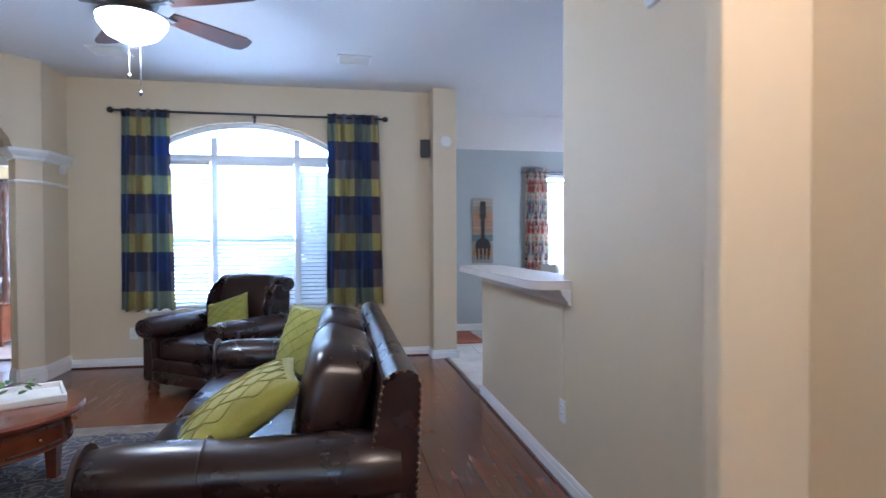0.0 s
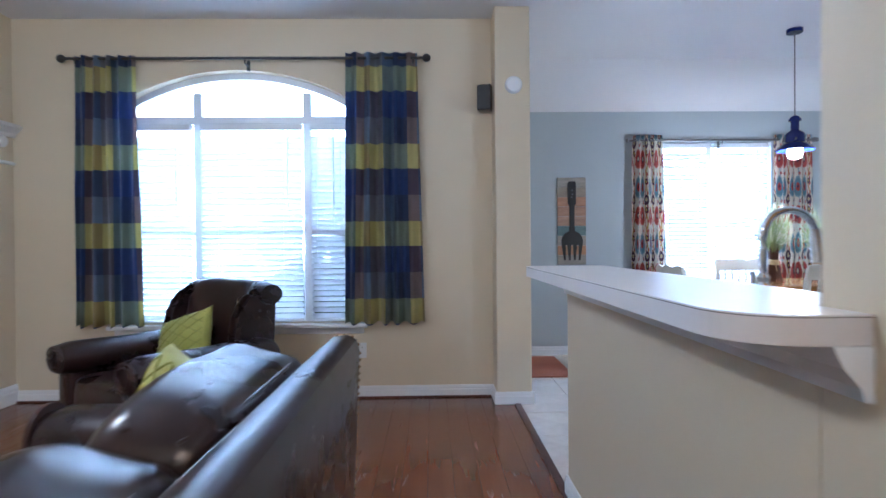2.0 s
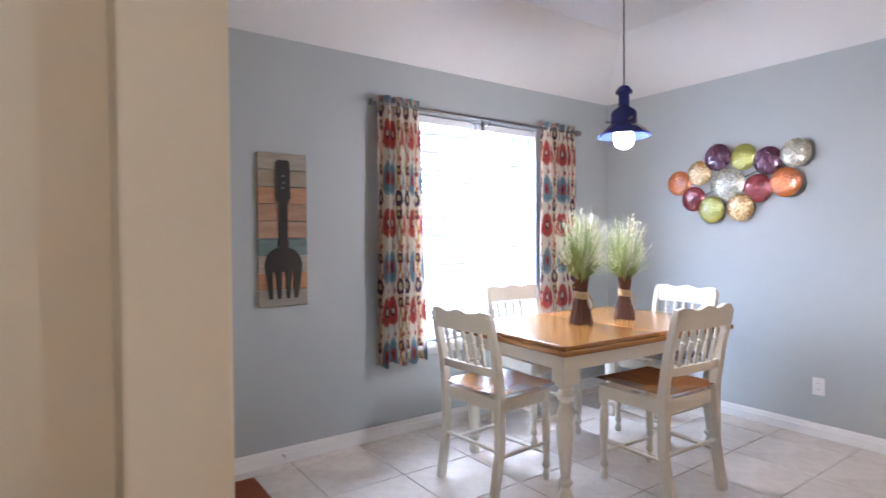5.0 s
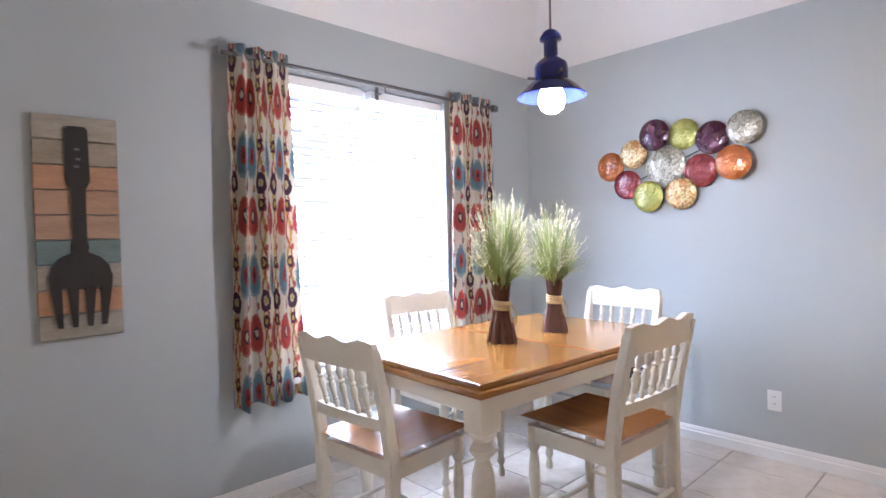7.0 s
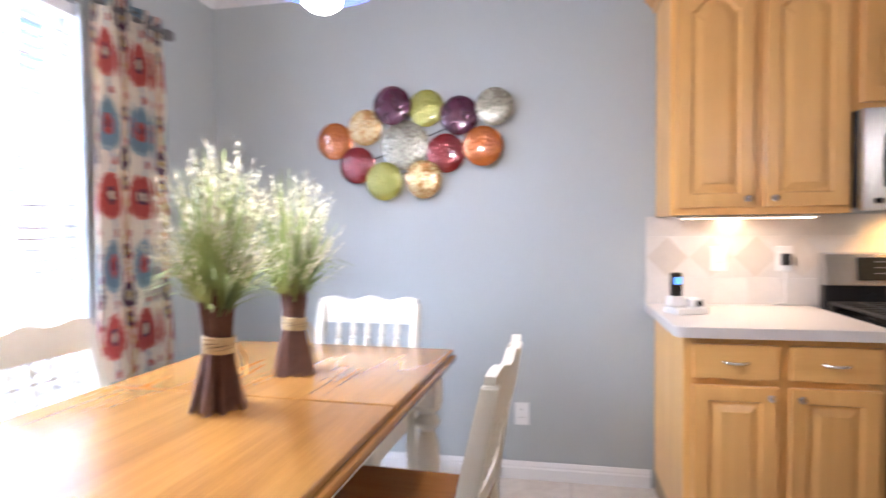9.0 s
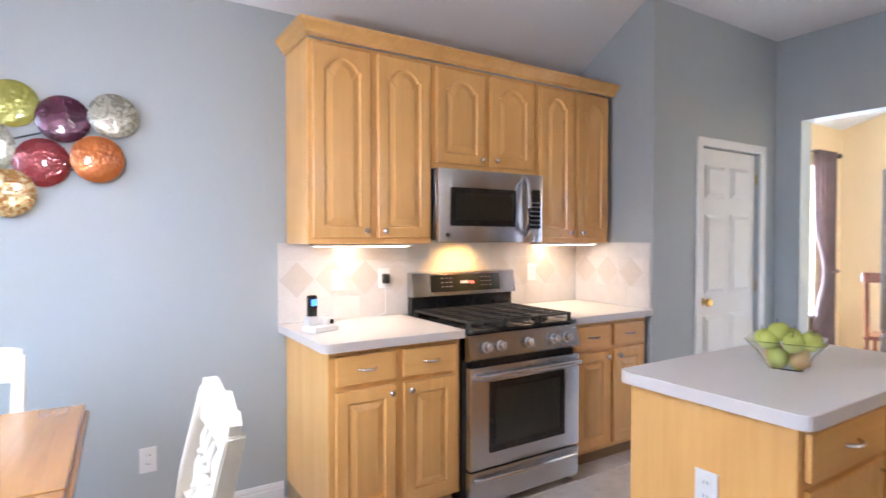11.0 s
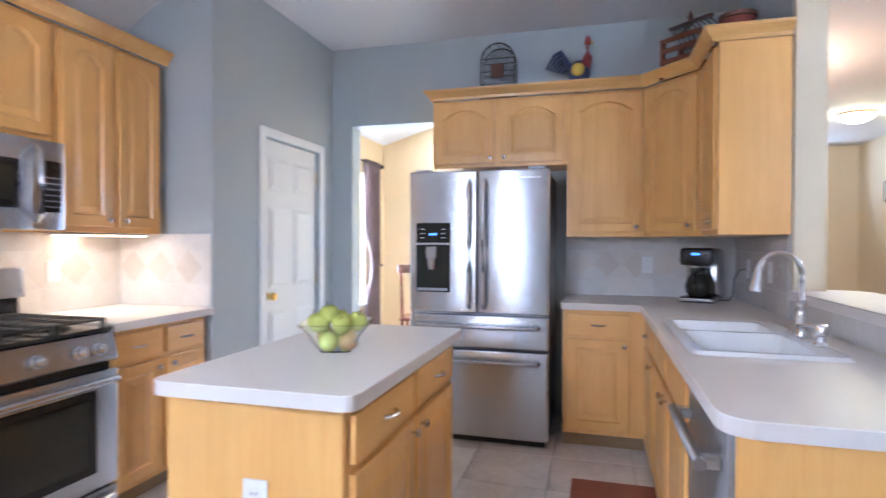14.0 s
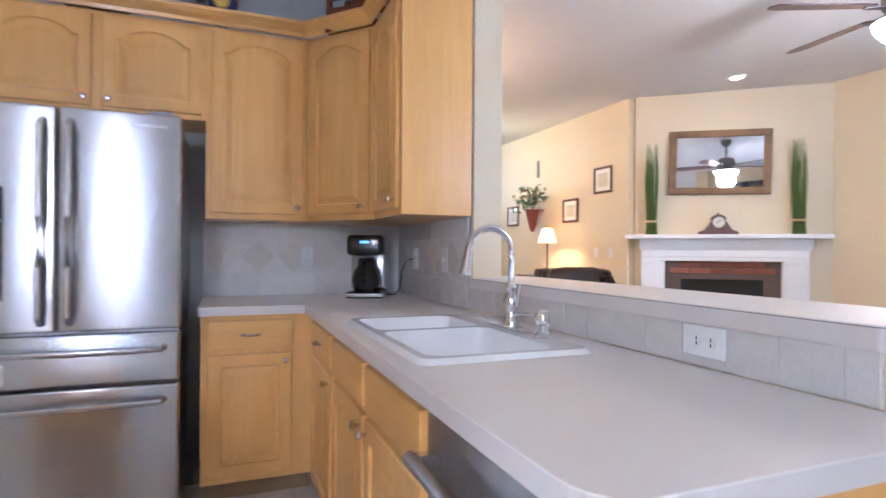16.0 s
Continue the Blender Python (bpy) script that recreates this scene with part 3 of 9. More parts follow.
# ---- plan ----
H = 2.87                    # flat ceiling
LOW = 2.52                  # ceiling at the outer dining walls
XE, YN, YL, YS = 5.48, 8.245, 6.735, 2.30
XT = 1.64                   # planks meet tiles
WK, WL = 1.80, 1.65         # kitchen and living faces of the bar wall
BAR_N, POST_N = 5.06, 3.41  # north ends of the half wall and the full wall
BAR_Z = 1.056               # top of the bar

# floors: slabs under the planks and tiles
bm = B()
box(bm, -6.6, -4.4, -0.12, XT, 11.0, -0.012)
floor = built("floor", bm, SUBFLOOR, "dark reddish-brown stained wood plank floor", "floor")
bm = B()
box(bm, XT, YS - 0.15, -0.12, 5.65, 8.65, -0.006)
box(bm, XT, -0.75, -0.12, 5.65, YS - 0.15, -0.006)
tile_floor = built("floor_tile", bm, GROUT, "beige travertine tile floor with narrow grout", "floor")

# ceiling, with the sloping strips along the outer dining walls
bm = B()
box(bm, -6.6, -4.4, H, 5.65, 11.0, H + 0.15)
prism(bm, [(4.90, H), (XE, LOW), (XE, H)], "y", 3.78, YN)
prism(bm, [(YN - 0.58, H), (YN, LOW), (YN, H)], "x", 1.745, XE)
prism(bm, [(4.6, H), (5.5, 2.60), (5.5, H)], "y", -0.52, YS - 0.15)
built("ceiling", bm, CEIL, "white textured flat ceiling sloping down at the outer walls", "ceiling")

# north dining wall with its window opening
DX0, DX1, DZ0, DZ1 = 3.40, 4.58, 0.60, 2.20
bm = B()
for a in ((1.745, YN, 0, DX0, YN + 0.15, H), (DX1, YN, 0, 5.65, YN + 0.15, H), (DX0, YN, 0, DX1, YN + 0.15, DZ0), (DX0, YN, DZ1, DX1, YN + 0.15, H)):
    box(bm, *a)
built("wall_north", bm, GREY, "pale blue-grey painted dining wall", "wall")
bm = B()
box(bm, XE, 3.66, 0, XE + 0.15, YN, H)
built("wall_east", bm, GREY, "pale blue-grey painted kitchen wall", "wall")
# end of the living wall: a beige pier that turns into the dining room's west wall
bm = B()
box(bm, 1.49, 6.51, 0, 1.745, YN + 0.15, H, 0.012, 2)
built("wall_pier", bm, BEIGE, "cream painted wall end between the two rooms", "wall")

# living room wall with the arched window
LX0, LX1, LZ0, LSP, LTOP = -1.29, 0.44, 0.575, 2.25, 2.485


def arch(x0, x1, spring, top, n=18, inset=0.0):
    """Points of a segment arch from x0 to x1."""
    c, half, rise = (x0 + x1) / 2, (x1 - x0) / 2, top - spring
    r = (half * half + rise * rise) / (2 * rise)
    return [(c - half + 2 * half * k / n, top - r + math.sqrt(max(0, r * r - (-half + 2 * half * k / n) ** 2)) - inset) for k in range(n + 1)]


bm = B()
box(bm, -2.25, YL, 0, LX0, YL + 0.15, H)
box(bm, LX1, YL, 0, 1.49, YL + 0.15, H)
box(bm, LX0, YL, 0, LX1, YL + 0.15, LZ0)
top_pts = arch(LX0, LX1, LSP, LTOP)
for (xa, za), (xb, zb) in zip(top_pts, top_pts[1:]):
    prism(bm, [(xa, za), (xb, zb), (xb, H), (xa, H)], "y", YL, YL + 0.15)
bmesh.ops.remove_doubles(bm, verts=bm.verts, dist=0.0005)
built("wall_window", bm, BEIGE, "warm beige painted living room wall with arched window", "wall")

# short west wall, then the diagonal wall with the arched opening
bm = B()
box(bm, -2.25, 6.27, 0, -2.10, YL, H)
built("wall_west_return", bm, BEIGE, "beige painted short wall beside the window", "wall")
DIAG = Matrix.Translation((-2.10, 6.27, 0)) @ Matrix.Rotation(radians(225), 4, "Z")   # x runs south-west along the wall
bm = B()
box(bm, 0, -0.16, 0, 0.20, 0, H)
box(bm, 0.98, -0.16, 0, 1.16, 0, H)
pts = arch(0.20, 0.98, 2.02, 2.36, 16)
for (xa, za), (xb, zb) in zip(pts, pts[1:]):
    prism(bm, [(xa, za), (xb, zb), (xb, H), (xa, H)], "y", -0.16, 0)
bmesh.ops.remove_doubles(bm, verts=bm.verts, dist=0.0005)
bmesh.ops.transform(bm, matrix=DIAG, verts=bm.verts)
built("wall_arch", bm, BEIGE, "beige painted diagonal wall with an arched opening", "wall")
bm = B()
box(bm, -2.92, 2.00, 0, -2.77, 5.62, H)
built("wall_west", bm, BEIGE, "beige painted living room wall", "wall")
# diagonal chimney wall
FIRE = Matrix.Translation((-1.37, 0.82, 0)) @ Matrix.Rotation(math.atan2(1.176, -1.40), 4, "Z")  # x runs north-west, -y faces the room
FIREW = math.hypot(1.40, 1.176)
bm = B()
box(bm, FIREW / 2 - 0.50, 0, 0.78, FIREW / 2 + 0.50, 0.15, H)
box(bm, -0.02, 0, 0, FIREW / 2 - 0.50, 0.15, H)
box(bm, FIREW / 2 + 0.50, 0, 0, FIREW + 0.08, 0.15, H)
bmesh.ops.transform(bm, matrix=FIRE, verts=bm.verts)
built("wall_chimney", bm, BEIGE, "beige painted diagonal chimney wall", "wall")
# entry hall
bm = B()
box(bm, -1.48, -3.75, 0, -1.30, 0.76, H)
built("wall_hall_west", bm, BEIGE, "beige painted hall wall hung with pictures", "wall")
bm = B()
box(bm, 1.47, 1.98, 0, WL + 0.12, 2.05, H, 0.012, 2)
box(bm, 1.73, -3.75, 0, 1.79, 1.979, H)
built("wall_hall_east", bm, BEIGE, "beige painted hall wall with a rounded return", "wall")
bm = B()
box(bm, -1.48, -3.90, 0, -0.62, -3.75, H)
box(bm, 0.82, -3.90, 0, 1.79, -3.75, H)
box(bm, -0.62, -3.90, 2.6, 0.82, -3.75, H)
box(bm, -0.62, -3.90, 2.08, 0.82, -3.75, 2.12)
built("wall_hall_end", bm, BEIGE, "beige painted wall round the front door", "wall")
# wall between living room and kitchen: full height, then a half wall under the bar
bm = B()
box(bm, WL, 2.051, 0, WK - 0.008, POST_N, H, 0.006, 2)
built("wall_bar_full", bm, BEIGE, "beige painted full-height wall end beside the bar", "wall")
bm = B()
box(bm, WL, POST_N + 0.001, 0, WK - 0.008, BAR_N, BAR_Z - 0.0445)
built("wall_bar_half", bm, BEIGE, "beige painted half wall carrying the bar top", "wall")
bm = B()
box(bm, WK - 0.006, YS + 0.001, 0.0, WK - 0.002, POST_N - 0.02, H)
built("wall_bar_kitchen_side", bm, GREY, "pale blue-grey paint on the kitchen side", "wall")
# south kitchen wall with the cased opening
OX0, OX1, OZ = 3.72, 4.65, 2.235
bm = B()
box(bm, WK - 0.13, YS - 0.15, 0, OX0, YS, H)
box(bm, OX1, YS - 0.15, 0, 5.0, YS, H)
box(bm, OX0, YS - 0.15, OZ, OX1, YS, H)
built("wall_south", bm, GREY, "pale blue-grey painted kitchen wall with an opening", "wall")
# pantry corner
PX, PY = 4.83, 3.78
DY0, DY1, DH = 2.53, 3.27, 1.985
bm = B()
box(bm, PX, YS, 0, PX + 0.12, DY0, H)
box(bm, PX, DY1, 0, PX + 0.12, PY, H)
box(bm, PX, DY0, DH, PX + 0.12, DY1, H)
built("wall_pantry_door_side", bm, GREY, "pale blue-grey painted pantry wall round a door", "wall")
bm = B()
box(bm, PX + 0.1205, PY - 0.12, 0, XE, PY, H)
built("wall_pantry", bm, GREY, "pale blue-grey painted pantry walls", "wall")
bm = B()
box(bm, 5.40, YS, 0, XE, PY - 0.12, H)
built("wall_pantry_back", bm, GREY, "plain wall inside the pantry", "wall")
# breakfast room beyond the opening
BY0, BY1, BZ0, BZ1 = 0.10, 1.35, 0.55, 2.15
bm = B()
box(bm, 5.5, -0.67, 0, 5.65, BY0, H)
box(bm, 5.5, BY1, 0, 5.65, YS - 0.15, H)
box(bm, 5.5, BY0, 0, 5.65, BY1, BZ0)
box(bm, 5.5, BY0, BZ1, 5.65, BY1, H)
box(bm, WK, -0.67, 0, 5.5, -0.52, H)
box(bm, OX1, YS - 0.16, 0, 5.5, YS - 0.155, H)
box(bm, WK - 0.01, -0.52, 0, WK + 0.1, YS - 0.15, H)
built("wall_breakfast", bm, CREAM, "warm yellow painted walls of the next room", "wall")
# bedroom and its little hall beyond the arch
bm = B()
box(bm, -5.9, 10.4, 0, -4.55, 10.55, H)
box(bm, -3.3, 10.4, 0, -1.9, 10.55, H)
box(bm, -4.55, 10.4, 0, -3.3, 10.55, 0.7)
box(bm, -4.55, 10.4, 2.1, -3.3, 10.55, H)
box(bm, -6.05, 5.0, 0, -5.9, 10.55, H)
box(bm, -2.05, YL + 0.15, 0, -1.9, 10.4, H)
box(bm, -5.9, 4.85, 0, -2.92, 5.0, H)
built("wall_bedroom", bm, CREAM, "warm tan painted bedroom walls", "wall")
bm = B()
box(bm, -5.9, 7.35, 0.001, -2.06, 10.4, 0.012)
built("floor_bedroom", bm, CARPET, "pinkish beige bedroom carpet", "carpet")


# ---- trims ----
def base_run(p, q, h=0.09, d=0.016, name="baseboard", side=1):
    """A moulded skirting from p to q; it stands out to the left of the way for side 1."""
    a, b = Vector((p[0], p[1], 0)), Vector((q[0], q[1], 0))
    w = (b - a).normalized()
    nrm = Vector((-w.y, w.x, 0)) * side
    prof = [(0.001, 0.001), (d, 0.001), (d, h * 0.62), (d * 0.72, h * 0.70), (d * 0.72, h * 0.80), (d * 0.4, h), (0.001, h)]
    bm = B()
    r0, r1 = [bm.verts.new(a + nrm * u + Vector((0, 0, v))) for u, v in prof], [bm.verts.new(b + nrm * u + Vector((0, 0, v))) for u, v in prof]
    for k in range(len(prof)):
        bm.faces.new((r0[k], r1[k], r1[(k + 1) % len(prof)], r0[(k + 1) % len(prof)]))
    bm.faces.new(list(reversed(r0))), bm.faces.new(r1)
    return built(name, bm, TRIM, "white painted moulded baseboard", "baseboard")


for p, q, s in (((-2.10, YL), (1.49, YL), -1), ((1.49, YL), (1.49, 6.495), -1), ((1.475, 6.51), (1.76, 6.51), -1), ((1.745, 6.495), (1.745, YN), -1),
                ((1.745, YN), (XE, YN), -1), ((XE, YN), (XE, 5.92), -1), ((WL, 2.05), (WL, BAR_N + 0.012), 1), ((WL, BAR_N), (WK, BAR_N), 1),
                ((PX, YS), (PX, DY0 - 0.06), 1), ((PX, DY1 + 0.06), (PX, PY), 1), ((OX1, YS), (PX, YS), 1),
                ((5.5, -0.52), (5.5, 2.15), 1), ((WK, -0.52), (5.5, -0.52), 1), ((-1.30, 0.72), (-1.30, -3.75), 1),
                ((1.47, 2.05), (WL, 2.05), 1)):
    base_run(p, q, side=s)
for p, q, s in (((-2.10, YL), (-2.10, 6.27), 1),):
    base_run(p, q, 0.14, 0.02, side=s)
dv = Vector((-math.sqrt(0.5), -math.sqrt(0.5)))
base_run((-2.10, 6.27), (-2.10 + dv.x * 0.2, 6.27 + dv.y * 0.2), 0.14, 0.02, side=1)
base_run((-2.10 + dv.x * 0.2, 6.27 + dv.y * 0.2), (-2.10 + dv.x * 0.2 - 0.11, 6.27 + dv.y * 0.2 + 0.11), 0.14, 0.02, side=1)


def moulding(name, path, prof, label):
    """A profile of (out, up) carried along a level path of points with their outward ways."""
    bm = B()
    rings = [[bm.verts.new(Vector(p) + Vector(o) * u + Vector((0, 0, v))) for u, v in prof] for p, o in path]
    n = len(prof)
    for a, b in zip(rings, rings[1:]):
        for k in range(n):
            bm.faces.new((a[k], b[k], b[(k + 1) % n], a[(k + 1) % n]))
    bm.faces.new(list(reversed(rings[0]))), bm.faces.new(rings[-1])
    return built(name, bm, TRIM, label, "moulding")


s5 = math.sqrt(0.5)
pier = [((-2.10, YL, 0), (1, 0, 0)), ((-2.10, 6.27, 0), (math.cos(radians(-22.5)) * 1.08, math.sin(radians(-22.5)) * 1.08, 0)),
        ((-2.10 - 0.2 * s5, 6.27 - 0.2 * s5, 0), (0, -1.41, 0)), ((-2.10 - 0.2 * s5 - 0.1, 6.27 - 0.2 * s5 + 0.1, 0), (-s5, -s5, 0))]
moulding("trim_capital", [(Vector(p) + Vector((0, 0, 1.98)), o) for p, o in pier],
         [(0.001, 0), (0.02, 0), (0.025, 0.025), (0.045, 0.04), (0.07, 0.065), (0.075, 0.09), (0.001, 0.09)], "white crown capital moulding on the arch pier")
moulding("trim_band", [(Vector(p) + Vector((0, 0, 1.775)), o) for p, o in pier], [(0.001, 0), (0.014, 0.004), (0.018, 0.014), (0.01, 0.026), (0.001, 0.028)], "thin white picture-rail band")
moulding("trim_capital", [((WL, 2.06, 2.10), (-1, 0, 0)), ((WL, 2.60, 2.10), (-1, 0, 0))],
         [(0.001, 0), (0.02, 0), (0.03, 0.03), (0.06, 0.05), (0.065, 0.085), (0.001, 0.085)], "white crown capital moulding on the hall wall")
# dark quarter-round strip where planks meet tiles and walls
bm = B()
box(bm, XT - 0.025, BAR_N, 0, XT + 0.02, 6.51, 0.009, 0.003)
built("threshold_strip", bm, MAHOGANY, "dark wood threshold between planks and tiles", "threshold")
bm = B()
box(bm, -2.10, YL - 0.032, 0, 1.47, YL - 0.016, 0.014, 0.004)
box(bm, WL - 0.03, 2.06, 0, WL - 0.016, BAR_N, 0.014, 0.004)
built("trim_shoe", bm, MAHOGANY, "dark wood shoe moulding along the baseboard", "moulding")


# ---- windows ----
def slat_mesh(w, material):
    bm = B()
    n = 4
    for k in range(n):
        y0, y1 = -0.025 + 0.05 * k / n, -0.025 + 0.05 * (k + 1) / n
        h = [0.004 * (1 - (2 * t / 0.05) ** 2) for t in (y0, y1)]
        vs = [bm.verts.new(v) for v in ((-w / 2, y0, h[0]), (w / 2, y0, h[0]), (w / 2, y1, h[1]), (-w / 2, y1, h[1]))]
        bm.faces.new(vs)
    bmesh.ops.remove_doubles(bm, verts=bm.verts, dist=0.0004)
    bmesh.ops.solidify(bm, geom=bm.faces[:], thickness=0.0022)
    return slab_mesh("slat", bm, material)


def blind(x0, x1, y, z0, z1, tilt, label, step=0.042, material=BLIND):
    """Horizontal slatted blind with head rail, bottom rail, ladder cords and wand."""
    b = thing("window_blind", label, "blind", pose(0, 0, 0))
    w = x1 - x0
    part("head_rail", box(B(), x0, y - 0.03, z1 - 0.05, x1, y + 0.03, z1, 0.004), VINYL, b)
    part("bottom_rail", box(B(), x0, y - 0.026, z0, x1, y + 0.026, z0 + 0.018, 0.005), VINYL, b)
    me = slat_mesh(w, material)
    n = int((z1 - 0.07 - z0 - 0.02) / step)
    for k in range(n):
        o = piece("slat", me, b, ((x0 + x1) / 2, y, z0 + 0.045 + k * step))
        o.rotation_euler = (radians(tilt + 2.0 * math.sin(k * 2.3 + x0 * 7)), 0, 0)
    for u in (0.18, 0.82):
        part("ladder_cord", cyl(B(), (x0 + w * u, y - 0.03, z0 + 0.01), (x0 + w * u, y - 0.03, z1 - 0.04), 0.0022, seg=6), VINYL, b)
    part("tilt_wand", cyl(B(), (x1 - 0.10, y - 0.045, z1 - 0.75), (x1 - 0.10, y - 0.04, z1 - 0.05), 0.004, seg=8), VINYL, b)
    return b


def window(name, x0, x1, z0, z1, y, mullions, rail, label, arched=None):
    """Frame, mullions, meeting rails, panes and sill in a wall whose inner face lies at y."""
    w = tagged(new(name), label, "window", "", "structure")
    yf0, yf1, f = y + 0.075, y + 0.12, 0.045
    bm = B()
    box(bm, x0, yf0, z0, x0 + f, yf1, z1, 0.004)
    box(bm, x1 - f, yf0, z0, x1, yf1, z1, 0.004)
    box(bm, x0, yf0, z0, x1, yf1, z0 + f, 0.004)
    if not arched:
        box(bm, x0, yf0, z1 - f, x1, yf1, z1, 0.004)
    part("window_frame", bm, VINYL, w)
    edges = [x0 + f] + [m for m in mullions] + [x1 - f]
    for m in mullions:
        part("mullion", box(B(), m - 0.032, yf0 - 0.012, z0, m + 0.032, yf1, (arched + 0.21) if arched else z1, 0.005), VINYL, w)
    for a, b in zip(edges, edges[1:]):
        part("meeting_rail", box(B(), a, yf0 + 0.005, rail - 0.022, b, yf1 - 0.005, rail + 0.022, 0.004), VINYL, w)
        for za, zb in ((z0 + f, rail - 0.022), (rail + 0.022, (arched or z1) - f)):
            o = part("pane", box(B(), a, yf0 + 0.02, za, b, yf0 + 0.026, zb), PANE, w)
            o.visible_shadow = False
    part("window_sill", box(B(), x0 - 0.10, y - 0.075, z0 - 0.035, x1 + 0.10, y + 0.07, z0 - 0.002, 0.008, 2), TRIM, w)
    part("apron", box(B(), x0 - 0.07, y - 0.02, z0 - 0.085, x1 + 0.07, y - 0.001, z0 - 0.036, 0.005), TRIM, w)
    return w


lw = window("window_1", LX0, LX1, LZ0, LTOP, YL, (-0.755, 0.078), 1.26, "tall white-framed arched window with closed blinds", arched=2.12)
part("transom_bar", box(B(), LX0, YL + 0.06, 2.09, LX1, YL + 0.125, 2.15, 0.006), VINYL, lw)
bm = B()
outer, inner = arch(LX0, LX1, LSP, LTOP), arch(LX0 + 0.045, LX1 - 0.045, LSP - 0.03, LTOP - 0.05)
for k in range(len(outer) - 1):
    prism(bm, [outer[k], outer[k + 1], inner[k + 1], inner[k]], "y", YL + 0.075, YL + 0.12)
bmesh.ops.remove_doubles(bm, verts=bm.verts, dist=0.0005)
part("arch_frame", bm, VINYL, lw)
bm = B()
prism(bm, [(LX0 + 0.045, 2.15)] + inner + [(LX1 - 0.045, 2.15)], "y", YL + 0.095, YL + 0.10)
part("pane", bm, PANE, lw).visible_shadow = False
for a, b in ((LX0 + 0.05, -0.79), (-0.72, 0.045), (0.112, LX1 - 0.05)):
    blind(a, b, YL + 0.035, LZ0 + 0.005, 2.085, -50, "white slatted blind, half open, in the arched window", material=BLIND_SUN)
window("window_2", DX0, DX1, DZ0, DZ1, YN, (3.95,), 1.36, "white-framed dining window with slatted blinds")
blind(DX0 + 0.02, 3.92, YN + 0.035, DZ0 + 0.005, DZ1 - 0.01, 56, "white slatted blind, nearly shut, in the dining window")
blind(3.98, DX1 - 0.02, YN + 0.035, DZ0 + 0.005, DZ1 - 0.01, 45, "white slatted blind, nearly shut, in the dining window")


# ---- curtains ----
def curtain(name, x0, x1, y, z0, z1, folds, material, label, grommets=False, flare=0.03, seed=1):
    n, rows = 26 * 4, 14
    rng = random.Random(seed)
    ph = [rng.uniform(-0.5, 0.5) for _ in range(8)]
    bm = B()
    uvl = bm.loops.layers.uv.new("UVMap")
    grid, arc = [], []
    for j in range(rows + 1):
        tz = j / rows
        z = z1 + (z0 - z1) * tz
        row, s, prev, ss = [], 0.0, None, []
        for i in range(n + 1):
            u = i / n
            amp = (0.022 + 0.016 * tz) * (0.8 + 0.35 * math.sin(u * 5 + ph[0]))
            x = x0 + (x1 - x0) * u + (u - 0.5) * flare * 2 * tz + 0.012 * math.sin(u * 12 + tz * 2 + ph[1]) * tz
            yy = y + amp * math.sin(2 * math.pi * folds * u + ph[2] + 0.5 * tz * math.sin(u * 7 + ph[3])) + 0.006 * math.sin(u * 40 + tz * 9)
            zz = z + (0.012 * math.sin(u * folds * 6.3 + ph[4]) if j == rows else 0)
            p = Vector((x, yy, zz))
            if prev:
                s += math.hypot(p.x - prev.x, p.y - prev.y)
            prev = p
            row.append(bm.verts.new(p)), ss.append(s)
        grid.append(row), arc.append(ss)
    for j in range(rows):
        for i in range(n):
            f = bm.faces.new((grid[j][i], grid[j][i + 1], grid[j + 1][i + 1], grid[j + 1][i]))
            for lp, (jj, ii) in zip(f.loops, ((j, i), (j, i + 1), (j + 1, i + 1), (j + 1, i))):
                lp[uvl].uv = (arc[0][ii], grid[jj][ii].co.z)
    bmesh.ops.solidify(bm, geom=bm.faces[:], thickness=0.003)
    c = thing(name, label, "curtain")
    part("cloth", bm, material, c, smooth=2)
    if grommets:
        for k in range(6):
            u = (k + 0.5) / 6
            bm = B()
            ring = [(x0 + (x1 - x0) * u, y + 0.020 * math.cos(a), z1 - 0.045 + 0.020 * math.sin(a)) for a in [2 * math.pi * q / 14 for q in range(15)]]
            tube(bm, ring, 0.004, 6)
            part("grommet", bm, PEWTER, c)
    return c


def rod(name, x0, x1, y, z, wall, material, label, cage=False):
    r = thing(name, label, "curtain rod")
    part("rail", cyl(B(), (x0, y, z), (x1, y, z), 0.011), material, r, smooth=True)
    for x, s in ((x0, -1), (x1, 1)):
        bm = B()
        if cage:
            box(bm, x - 0.02, y - 0.022, z - 0.022, x + 0.035 * s, y + 0.022, z + 0.022, 0.006)
        else:
            blob(bm, (x + 0.03 * s, y, z), (0.066, 0.06, 0.06), 1.0, 14, 8)
        part("finial", bm, material, r, smooth=True)
    for x in (x0 + 0.07, (x0 + x1) / 2, x1 - 0.07):
        bm = B()
        tube(bm, [(x, y, z - 0.012), (x, y, z - 0.035), (x, (y + wall) / 2, z - 0.04), (x, wall - 0.004, z - 0.03)], 0.006, 8)
        box(bm, x - 0.012, wall - 0.006, z - 0.07, x + 0.012, wall - 0.001, z + 0.01)
        part("bracket", bm, material, r, smooth=True)
    return r


